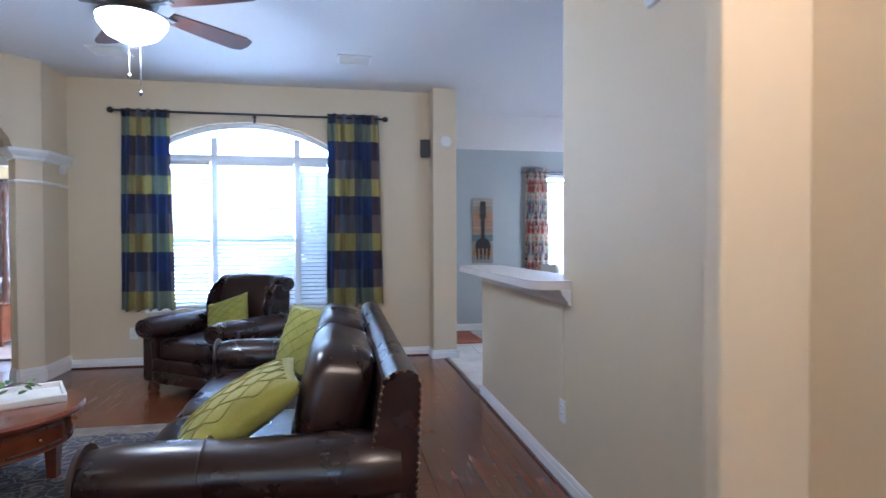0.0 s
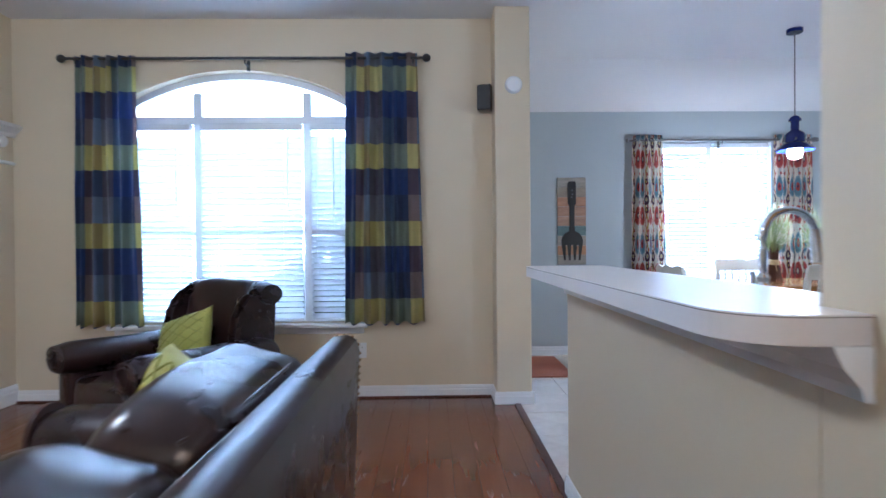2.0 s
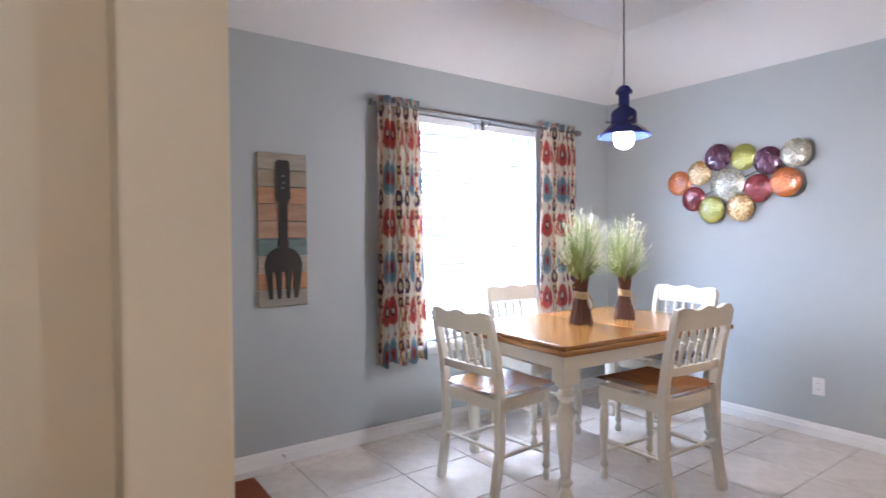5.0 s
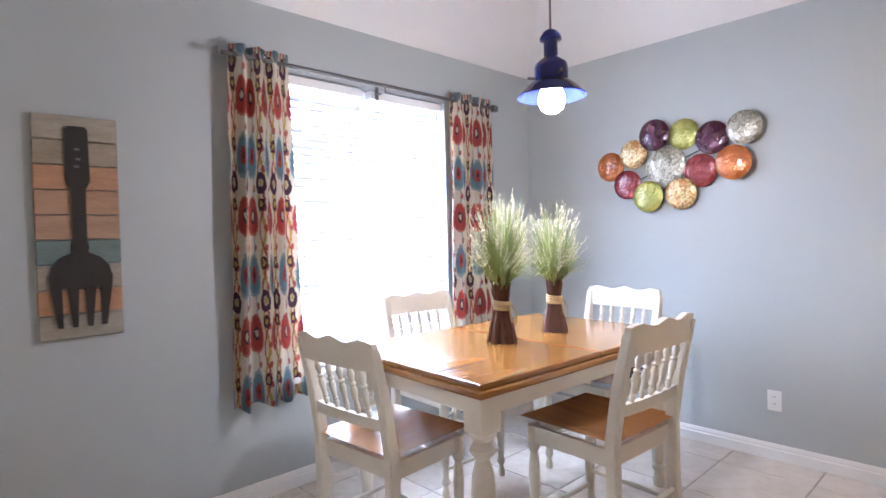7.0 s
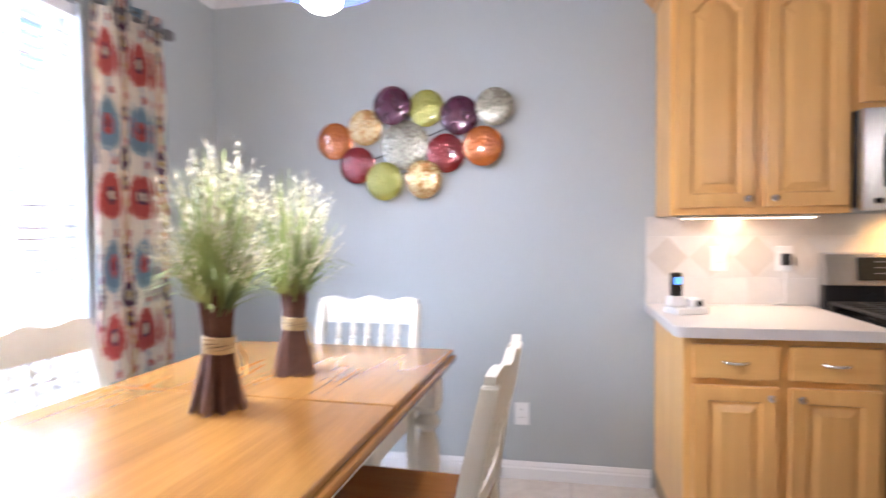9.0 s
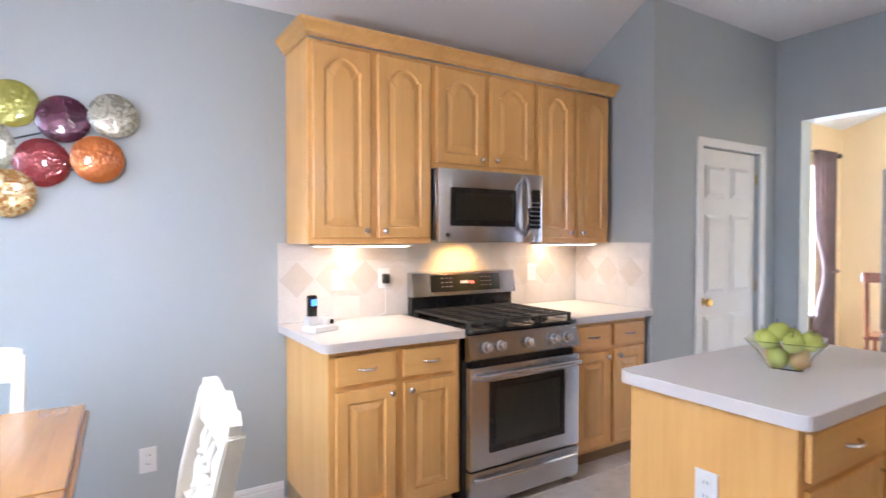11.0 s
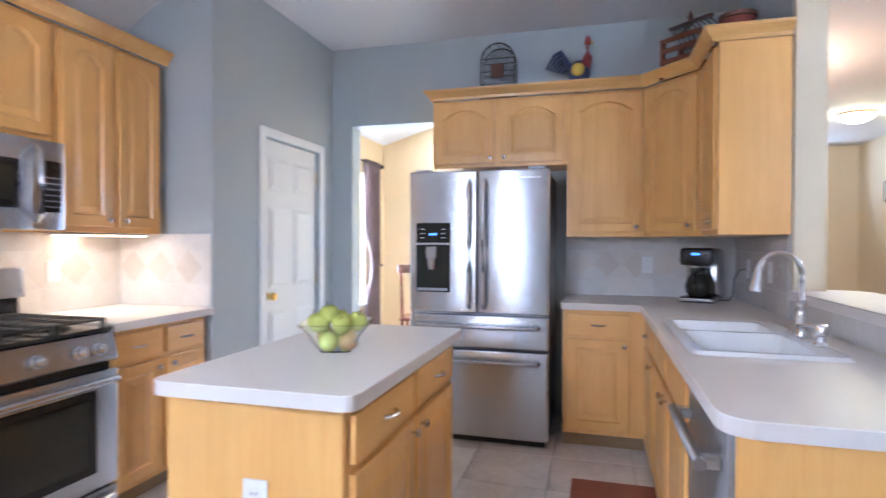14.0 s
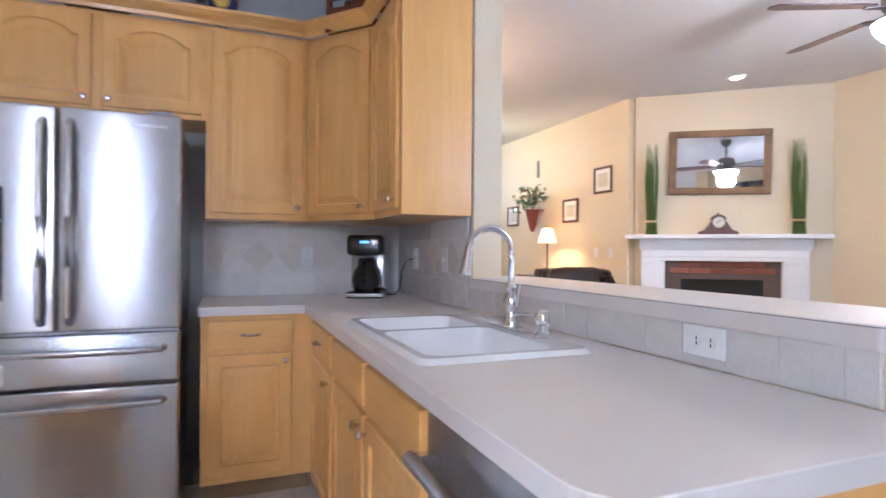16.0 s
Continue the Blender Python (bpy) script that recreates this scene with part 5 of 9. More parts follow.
def gas_range(m):
    r = thing("gas_range", "stainless steel and black gas range with oven", "range", m)
    w = 0.745
    part("body", box(B(), 0, 0.03, 0.03, w, 0.62, 0.885, 0.004), BLACK, r, "black enamel side panels")
    part("control_panel", prism(B(), [(0.0, 0.755), (-0.012, 0.765), (0.012, 0.88), (0.06, 0.885), (0.06, 0.755)], "x", 0.0, w), STEEL, r, "sloping steel knob panel")
    for x in (0.10, 0.19, 0.372, 0.555, 0.645):
        bm = lathe(B(), [(0.028, 0), (0.028, 0.006), (0.022, 0.010), (0.020, 0.034), (0.016, 0.037), (0.002, 0.037)], 18, pose(x, -0.006, 0.818, 80, 0, 0))
        k = part("control_knob", bm, NICKEL, r, "round metal control knob", smooth=True)
        part("pointer", box(B(), x - 0.003, -0.052, 0.80, x + 0.003, -0.036, 0.838, 0.002), NICKEL, k)
    part("vent_strip", box(B(), 0.02, 0.012, 0.725, w - 0.02, 0.03, 0.754), BLACK, r)
    od = part("oven_door", box(B(), 0.002, -0.012, 0.215, w - 0.002, 0.03, 0.722, 0.006, 2), STEEL, r, smooth=True)
    part("window_border", box(B(), 0.115, -0.0145, 0.29, w - 0.115, -0.0122, 0.645, 0.004), BLACK, od)
    part("window_glass", box(B(), 0.155, -0.0165, 0.325, w - 0.155, -0.0147, 0.61, 0.003), BLACKGLASS, od)
    pts = [(0.03, -0.012, 0.675), (0.04, -0.05, 0.682), (0.12, -0.06, 0.684), (w / 2, -0.064, 0.686), (w - 0.12, -0.06, 0.684), (w - 0.04, -0.05, 0.682), (w - 0.03, -0.012, 0.675)]
    part("handle", tube(B(), pts, 0.016, 10), STEEL, od, "wide bar handle", smooth=True)
    wd = part("warming_drawer", box(B(), 0.002, -0.010, 0.04, w - 0.002, 0.03, 0.205, 0.006, 2), STEEL, r, smooth=True)
    pts = [(0.03, -0.008, 0.165), (0.06, -0.035, 0.17), (w / 2, -0.05, 0.172), (w - 0.06, -0.035, 0.17), (w - 0.03, -0.008, 0.165)]
    part("handle", tube(B(), pts, 0.014, 10), STEEL, wd, "curved drawer handle", smooth=True)
    part("cooktop", box(B(), -0.002, 0.012, 0.885, w + 0.002, 0.60, 0.905, 0.008, 2), BLACK, r, "black enamel cooktop", smooth=True)
    for x, y, q in ((0.15, 0.16, 0.045), (0.60, 0.16, 0.05), (0.15, 0.44, 0.04), (0.60, 0.44, 0.04), (0.372, 0.30, 0.05)):
        bm = lathe(B(), [(q, 0), (q, 0.010), (q * 0.8, 0.014), (q * 0.8, 0.022), (q * 0.4, 0.025), (0.002, 0.025)], 18, pose(x, y, 0.905))
        part("burner", bm, IRON, r, smooth=True)
    for x0, x1 in ((0.02, 0.245), (0.26, 0.485), (0.50, 0.725)):
        bm = B()
        z = 0.945
        for y in (0.04, 0.30, 0.57):
            box(bm, x0, y - 0.007, z - 0.012, x1, y + 0.007, z, 0.003)
        for x in (x0 + 0.007, x1 - 0.007, (x0 + x1) / 2):
            box(bm, x - 0.007, 0.04, z - 0.012, x + 0.007, 0.57, z, 0.003)
        for y in (0.105, 0.17, 0.235, 0.37, 0.44, 0.505):
            box(bm, x0 + 0.02, y - 0.005, z - 0.010, x1 - 0.02, y + 0.005, z - 0.001)
        for x in (x0 + 0.007, x1 - 0.007):
            for y in (0.045, 0.565):
                box(bm, x - 0.008, y - 0.008, 0.905, x + 0.008, y + 0.008, z - 0.011)
        part("grate", bm, IRON, r, "cast iron burner grate")
    part("backguard_base", box(B(), 0, 0.575, 0.905, w, 0.62, 1.02, 0.004), BLACK, r)
    bg = part("backguard", prism(B(), [(0.545, 1.02), (0.565, 1.155), (0.615, 1.16), (0.615, 1.02)], "x", -0.004, w + 0.004), STEEL, r, "slanting steel control backguard")
    tilt = pose(0, 0.545, 1.02, -8.4, 0, 0)
    pn = part("display_panel", box(B(), 0.12, -0.004, 0.022, w - 0.12, -0.001, 0.122, 0.002), BLACKGLASS, bg, m=tilt)
    for k, x in enumerate((0.33, 0.345, 0.36, 0.375)):
        part("digit", box(B(), x, -0.0055, 0.068, x + 0.009, -0.0042, 0.085), VINYL, pn)
    part("indicator", box(B(), 0.395, -0.0055, 0.066, 0.425, -0.0042, 0.080), RED_LED, pn)
    for x in (0.19, 0.22, 0.25, 0.48, 0.51, 0.54):
        for z in (0.05, 0.075, 0.10):
            part("button_mark", box(B(), x, -0.005, z, x + 0.016, -0.0042, z + 0.004), STEEL_D, pn)
    part("badge", box(B(), 0.03, 0.556, 1.075, 0.075, 0.5585, 1.09), BLACK, bg, m=None)
    for x in (0.05, w - 0.05):
        for y in (0.08, 0.56):
            part("foot", cyl(B(), (x, y, 0), (x, y, 0.032), 0.016), BLACK, r)
    return r


gas_range(faces_west(4.80, 5.213) @ pose(0, 0, 0))


def microwave(m):
    r = thing("microwave_oven", "stainless steel over-range microwave oven with vertical handle", "microwave", m)
    w, z0, z1 = 0.735, 1.335, 1.733
    part("body", box(B(), 0, 0.03, z0 + 0.012, w, 0.39, z1, 0.004), BLACK, r, "black metal casing")
    d = part("door", box(B(), 0, 0, z0, 0.575, 0.032, z1, 0.006, 2), STEEL, r, smooth=True)
    part("window", box(B(), 0.075, -0.003, z0 + 0.09, 0.52, 0.0005, z1 - 0.10, 0.010, 2), BLACK, d)
    part("window_glass", box(B(), 0.10, -0.005, z0 + 0.12, 0.495, -0.0032, z1 - 0.13, 0.003), BLACKGLASS, d)
    pts = [(0.598, -0.002, z0 + 0.04), (0.592, -0.035, z0 + 0.07), (0.588, -0.045, (z0 + z1) / 2), (0.592, -0.035, z1 - 0.06), (0.598, -0.002, z1 - 0.03)]
    part("handle", tube(B(), pts, 0.015, 10), STEEL, d, "tall curved bar handle", smooth=True)
    part("badge", box(B(), 0.045, -0.002, z0 + 0.03, 0.07, 0.0004, z0 + 0.05), BLACK, d)
    c = part("control_panel", box(B(), 0.577, 0, z0, w, 0.032, z1, 0.006, 2), STEEL, r, smooth=True)
    k = part("keypad", box(B(), 0.625, -0.003, z0 + 0.08, w - 0.02, 0.0005, z1 - 0.09, 0.004), BLACK, c)
    part("display", box(B(), 0.645, -0.0042, z1 - 0.125, w - 0.04, -0.0032, z1 - 0.105), BLACKGLASS, k)
    for i in range(6):
        for j in range(3):
            x, z = 0.64 + 0.024 * j, z0 + 0.10 + 0.026 * i
            part("key", box(B(), x, -0.0042, z, x + 0.016, -0.0032, z + 0.007), STEEL_D, k)
    part("lamp_lens", box(B(), 0.28, 0.10, z0 + 0.004, 0.42, 0.18, z0 + 0.0115), STRIPGLOW, r, "lit amber cooktop lamp")
    return r


microwave(faces_west(5.08, 5.212))
for y0, y1 in ((5.85, 5.30), (4.42, 3.86)):
    o = tagged(part("under_cabinet_lamp", box(B(), 5.20, y1, UZ0 - 0.014, 5.26, y0, UZ0 - 0.0005, 0.004), WHITEPL), "slim under-cabinet light bar", "lamp")
    part("lens", box(B(), 5.21, y1 + 0.02, UZ0 - 0.0165, 5.25, y0 - 0.02, UZ0 - 0.0142), STRIPGLOW, o)

# dishwasher
dw = thing("dishwasher", "dark stainless steel dishwasher with bar handle", "dishwasher", faces_east(WB + 0.012, 4.598))
part("body", box(B(), 0.002, 0.03, 0.10, 0.523, 0.58, BZ, 0.003), BLACK, dw)
dd = part("door", box(B(), 0.002, 0, 0.11, 0.523, 0.03, 0.862, 0.006, 2), STEEL_D, dw, smooth=True)
part("handle", tube(B(), [(0.035, -0.05, 0.775), (0.26, -0.052, 0.775), (0.49, -0.05, 0.775)], 0.015, 12), STEEL_D, dd, "round horizontal bar handle", smooth=True)
for x in (0.06, 0.465):
    part("handle_post", box(B(), x - 0.016, -0.05, 0.758, x + 0.016, 0.001, 0.790, 0.005), NICKEL, dd)
part("toe_kick", box(B(), 0.002, 0.07, 0.0, 0.523, 0.09, 0.099), BLACK, dw)

# sink and tap
sk = thing("kitchen_sink", "white enamel double-bowl drop-in sink", "sink")
SX0, SX1, SY0, SY1 = 1.925, 2.41, 3.63, 4.47


def basin(bm, x0, x1, y0, y1, z0, z1):
    rim = round_rect([(x0, y0), (x1, y0), (x1, y1), (x0, y1)], [0.05] * 4)
    low = round_rect([(x0 + 0.03, y0 + 0.03), (x1 - 0.03, y0 + 0.03), (x1 - 0.03, y1 - 0.03), (x0 + 0.03, y1 - 0.03)], [0.07] * 4)
    a = [bm.verts.new((x, y, z1)) for x, y in rim]
    b = [bm.verts.new((x, y, z1 - 0.02)) for x, y in rim]
    c = [bm.verts.new((x, y, z0)) for x, y in low]
    n = len(a)
    for p, q in ((a, b), (b, c)):
        for k in range(n):
            bm.faces.new((p[k], p[(k + 1) % n], q[(k + 1) % n], q[k]))
    bm.faces.new(c)
    return a


bm = B()
out = round_rect([(SX0, SY0), (SX1, SY0), (SX1, SY1), (SX0, SY1)], [0.045] * 4)
ov = [bm.verts.new((x, y, CT + 0.014)) for x, y in round_rect([(SX0 + 0.012, SY0 + 0.012), (SX1 - 0.012, SY0 + 0.012), (SX1 - 0.012, SY1 - 0.012), (SX0 + 0.012, SY1 - 0.012)], [0.04] * 4)]
lo = [bm.verts.new((x, y, CT + 0.001)) for x, y in out]
for k in range(len(lo)):
    bm.faces.new((lo[k], lo[(k + 1) % len(lo)], ov[(k + 1) % len(ov)], ov[k]))
ym = 3.99
b1, b2 = basin(bm, 2.02, 2.375, SY0 + 0.04, ym - 0.015, CT - 0.15, CT + 0.014), basin(bm, 2.02, 2.375, ym + 0.015, SY1 - 0.04, CT - 0.18, CT + 0.014)
es = []
for ring in (ov, b1, b2):
    for k in range(len(ring)):
        e = bm.edges.get((ring[k], ring[(k + 1) % len(ring)]))
        es.append(e)
bmesh.ops.triangle_fill(bm, edges=es, use_beauty=True)
part("bowl", bm, PORCELAIN, sk, smooth=True)
for y in (3.82, 4.22):
    part("drain", cyl(B(), (2.2, y, CT - 0.19), (2.2, y, CT - 0.148 if y < 4 else CT - 0.178), 0.042), NICKEL, sk, "metal drain")
fa = thing("kitchen_faucet", "polished chrome high-arc pull-down kitchen faucet", "faucet", pose(1.965, 4.08, CT + 0.0145) @ Matrix.Scale(0.88, 4))
part("deck_plate", box(B(), -0.028, -0.125, 0, 0.028, 0.125, 0.010, 0.009, 3), CHROME, fa, smooth=True)
part("body", lathe(B(), [(0.030, 0.010), (0.030, 0.03), (0.022, 0.045), (0.024, 0.075), (0.029, 0.10), (0.022, 0.125), (0.017, 0.135), (0.021, 0.150), (0.015, 0.160), (0.012, 0.165)], 20), CHROME, fa, smooth=True)
arc = [(0, 0, 0.16), (0, 0, 0.24)] + [(0.085 - 0.085 * math.cos(a), 0, 0.28 + 0.085 * math.sin(a)) for a in [math.pi * k / 14 * 0.93 for k in range(15)]]
part("spout", tube(B(), arc, 0.0125, 12), CHROME, fa, smooth=True)
e = Vector(arc[-1])
part("spray_head", tube(B(), [e + Vector((0, 0, 0.004)), e + Vector((0.004, 0, -0.03)), e + Vector((0.010, 0, -0.075)), e + Vector((0.014, 0, -0.10))], 0.015, 12, r1=0.026), CHROME, fa, smooth=True)
part("lever", tube(B(), [(0, 0.02, 0.085), (0, 0.045, 0.09), (0.0, 0.052, 0.125), (-0.004, 0.055, 0.165)], 0.007, 10, r1=0.0095), CHROME, fa, smooth=True)
sd = thing("soap_dispenser", "polished chrome soap dispenser pump beside the faucet", "soap dispenser", pose(1.965, 4.27, CT + 0.0145))
part("body", lathe(B(), [(0.025, 0), (0.025, 0.008), (0.015, 0.018), (0.014, 0.035), (0.022, 0.042), (0.024, 0.068), (0.018, 0.078), (0.003, 0.080)], 18), CHROME, sd, smooth=True)
part("nozzle", tube(B(), [(0.0, 0, 0.06), (0.03, -0.05, 0.066), (0.045, -0.085, 0.058)], 0.006, 8), CHROME, sd, smooth=True)

# coffee maker, phone, fruit bowl
cm = thing("coffee_maker", "black and steel drip coffee maker with glass carafe", "coffee maker", pose(2.06, 2.56, CT, 0, 0, 158) @ Matrix.Diagonal((1.2, 1.2, 1.04, 1)))
part("base", box(B(), -0.085, -0.13, 0.0, 0.085, 0.12, 0.035, 0.012, 2), BLACK, cm, smooth=True)
part("base_trim", box(B(), -0.087, -0.132, 0.008, 0.087, 0.02, 0.028, 0.006, 2), STEEL, cm)
part("tower", box(B(), -0.085, 0.02, 0.035, 0.085, 0.12, 0.33, 0.02, 3), STEEL, cm, smooth=True)
part("brew_head", box(B(), -0.083, -0.125, 0.225, 0.083, 0.03, 0.335, 0.025, 3), BLACK, cm, smooth=True)
part("display", box(B(), -0.02, -0.1265, 0.290, 0.02, -0.1245, 0.302), SCREEN, cm, "blue lit clock display")
part("carafe", lathe(B(), [(0.048, 0), (0.066, 0.02), (0.070, 0.06), (0.060, 0.105), (0.042, 0.135), (0.044, 0.15)], 22, pose(0, -0.055, 0.038)), BLACKGLASS, cm, "dark glass carafe", smooth=True)
part("carafe_lid", cyl(B(), (0, -0.055, 0.188), (0, -0.055, 0.21), 0.046, 0.04), BLACK, cm)
part("carafe_handle", tube(B(), [(0.0, -0.10, 0.185), (0.0, -0.145, 0.175), (0.0, -0.15, 0.12), (0.0, -0.122, 0.085)], 0.009, 8), BLACK, cm, smooth=True)
cord = (part("power_cord", tube(B(), [(WK + 0.022, 2.66, 1.13), (1.86, 2.66, 1.12), (1.885, 2.64, 1.06), (1.88, 2.60, 0.96), (1.90, 2.56, 0.921), (1.95, 2.52, 0.918)], 0.004, 6), BLACK, smooth=True))
cord.parent, cord.matrix_parent_inverse = cm, cm.matrix_basis.inverted()
cord["label"] = "thin black power cord"
ph = thing("cordless_phone", "white and black cordless phone in its base", "phone", pose(5.16, 5.83, CT, 0, 0, -70))
part("base", box(B(), -0.075, -0.05, 0, 0.075, 0.055, 0.03, 0.012, 2), WHITEPL, ph, smooth=True)
part("cradle", box(B(), -0.07, 0.0, 0.028, 0.0, 0.05, 0.075, 0.012, 2), WHITEPL, ph, smooth=True)
part("speaker", box(B(), 0.005, -0.03, 0.026, 0.072, 0.05, 0.065, 0.014, 2), WHITEPL, ph, smooth=True)
part("button", cyl(B(), (0.04, -0.034, 0.045), (0.04, -0.029, 0.045), 0.012), BLACK, ph)
hs = part("receiver", box(B(), -0.058, 0.008, 0.05, -0.012, 0.038, 0.175, 0.010, 2), BLACK, ph, "black receiver standing in the cradle", smooth=True)
part("screen", box(B(), -0.052, 0.005, 0.125, -0.018, 0.0075, 0.155), SCREEN, hs)
tagged(part("power_adapter", box(B(), XE - 0.055, 5.322, 1.10, XE - 0.018, 5.358, 1.155, 0.006, 2), BLACK, smooth=True), "black plug-in power adapter", "adapter")
cord = (part("power_cord", tube(B(), [(XE - 0.03, 5.34, 1.10), (XE - 0.03, 5.34, 0.93), (XE - 0.04, 5.40, 0.918), (XE - 0.06, 5.60, 0.917), (XE - 0.10, 5.78, 0.918), (5.22, 5.86, 0.919)], 0.003, 6), WHITEPL, smooth=True))
cord.parent, cord.matrix_parent_inverse = ph, ph.matrix_basis.inverted()
cord["label"] = "thin pale phone cord"

fb = thing("fruit_bowl", "square clear glass bowl of apples and pears", "bowl", pose(3.575, 4.74, CT, 0, 0, 20) @ Matrix.Scale(0.88, 4))
bm = B()
rings = []
for s, z in ((0.055, 0.002), (0.06, 0.004), (0.105, 0.08), (0.135, 0.115), (0.129, 0.116), (0.098, 0.08), (0.053, 0.012)):
    rings.append([bm.verts.new((x, y, z)) for x, y in round_rect([(-s, -s), (s, -s), (s, s), (-s, s)], [s * 0.35] * 4)])
for a, b in zip(rings, rings[1:]):
    for k in range(len(a)):
        bm.faces.new((a[k], a[(k + 1) % len(a)], b[(k + 1) % len(a)], b[k]))
bm.faces.new(rings[0]), bm.faces.new(rings[-1])
part("glass", bm, BOWLGLASS, fb, smooth=True).visible_shadow = False
rng = random.Random(4)
for k, (x, y, z, q) in enumerate(((-0.04, -0.035, 0.052, 0), (0.042, -0.04, 0.05, 1), (0.038, 0.042, 0.052, 0), (-0.042, 0.04, 0.05, 1), (-0.065, -0.05, 0.112, 0), (0.0, -0.055, 0.118, 0),
                                  (0.068, -0.03, 0.112, 0), (0.055, 0.05, 0.115, 0), (-0.03, 0.055, 0.118, 0), (0.02, 0.03, 0.148, 0), (-0.07, 0.02, 0.118, 0))):
    fr = tagged(new("pear" if q else "apple"), "ripe blushed pear in the glass bowl" if q else "green apple in the glass bowl", "fruit", "fruit in the bowl")
    fr.matrix_basis = pose(3.575, 4.74, CT, 0, 0, 20) @ Matrix.Scale(0.88, 4) @ pose(x, y, z - 0.035, rng.uniform(-25, 25), rng.uniform(-25, 25), rng.uniform(0, 360))
    prof = [(0.004, 0.006), (0.018, 0.0), (0.033, 0.014), (0.0385, 0.035), (0.034, 0.055), (0.02, 0.068), (0.008, 0.066), (0.002, 0.060)]
    if q:
        prof = [(0.004, 0.004), (0.02, 0.0), (0.035, 0.018), (0.037, 0.035), (0.028, 0.058), (0.017, 0.078), (0.011, 0.088), (0.002, 0.090)]
    part("flesh", lathe(B(), prof, 18), FRUIT_R if q else FRUIT, fr, smooth=2)
    part("stem", tube(B(), [(0, 0, 0.062), (0.003, 0, 0.075), (0.006, 0.002, 0.10 if q else 0.083)], 0.0016, 6), TWIG, fr)


# ---- dining room ----
TZ = 0.805
TM = pose(4.11, 7.285, 0, 0, 0, -2.5)
dt = thing("dining_table", "counter-height dining table with honey oak top and cream turned legs", "table", TM)
tw, td = 0.72, 0.475
bm = B()
box(bm, -tw, -td, TZ - 0.022, -0.002, td, TZ, 0.006, 2)
part("tabletop_leaf", bm, OAK, dt, "honey oak plank top")
bm = B()
box(bm, 0.002, -td, TZ - 0.022, tw, td, TZ, 0.006, 2)
part("tabletop_leaf", bm, OAK, dt, "honey oak plank top")
part("edge_moulding", box(B(), -tw - 0.012, -td - 0.012, TZ - 0.052, tw + 0.012, td + 0.012, TZ - 0.0225, 0.012, 3), OAK, dt, "stepped oak edge moulding")
bm = B()
for a in ((-tw + 0.07, -td + 0.07, tw - 0.07, -td + 0.095), (-tw + 0.07, td - 0.095, tw - 0.07, td - 0.07), (-tw + 0.07, -td + 0.096, -tw + 0.095, td - 0.096), (tw - 0.095, -td + 0.096, tw - 0.07, td - 0.096)):
    box(bm, a[0], a[1], TZ - 0.145, a[2], a[3], TZ - 0.053, 0.003)
part("apron", bm, CREAMPAINT, dt)
leg = [(0.030, 0), (0.034, 0.03), (0.026, 0.06), (0.022, 0.075), (0.036, 0.09), (0.036, 0.105), (0.024, 0.12), (0.030, 0.18), (0.042, 0.30), (0.046, 0.38), (0.040, 0.45), (0.026, 0.505), (0.046, 0.525), (0.050, 0.54), (0.040, 0.555), (0.028, 0.57), (0.05, 0.59), (0.05, 0.602)]
for x in (-tw + 0.085, tw - 0.085):
    for y in (-td + 0.085, td - 0.085):
        bm = lathe(B(), leg, 18, pose(x, y, 0))
        box(bm, x - 0.048, y - 0.048, 0.602, x + 0.048, y + 0.048, TZ - 0.0535, 0.004)
        part("leg", bm, CREAMPAINT, dt, smooth=True)


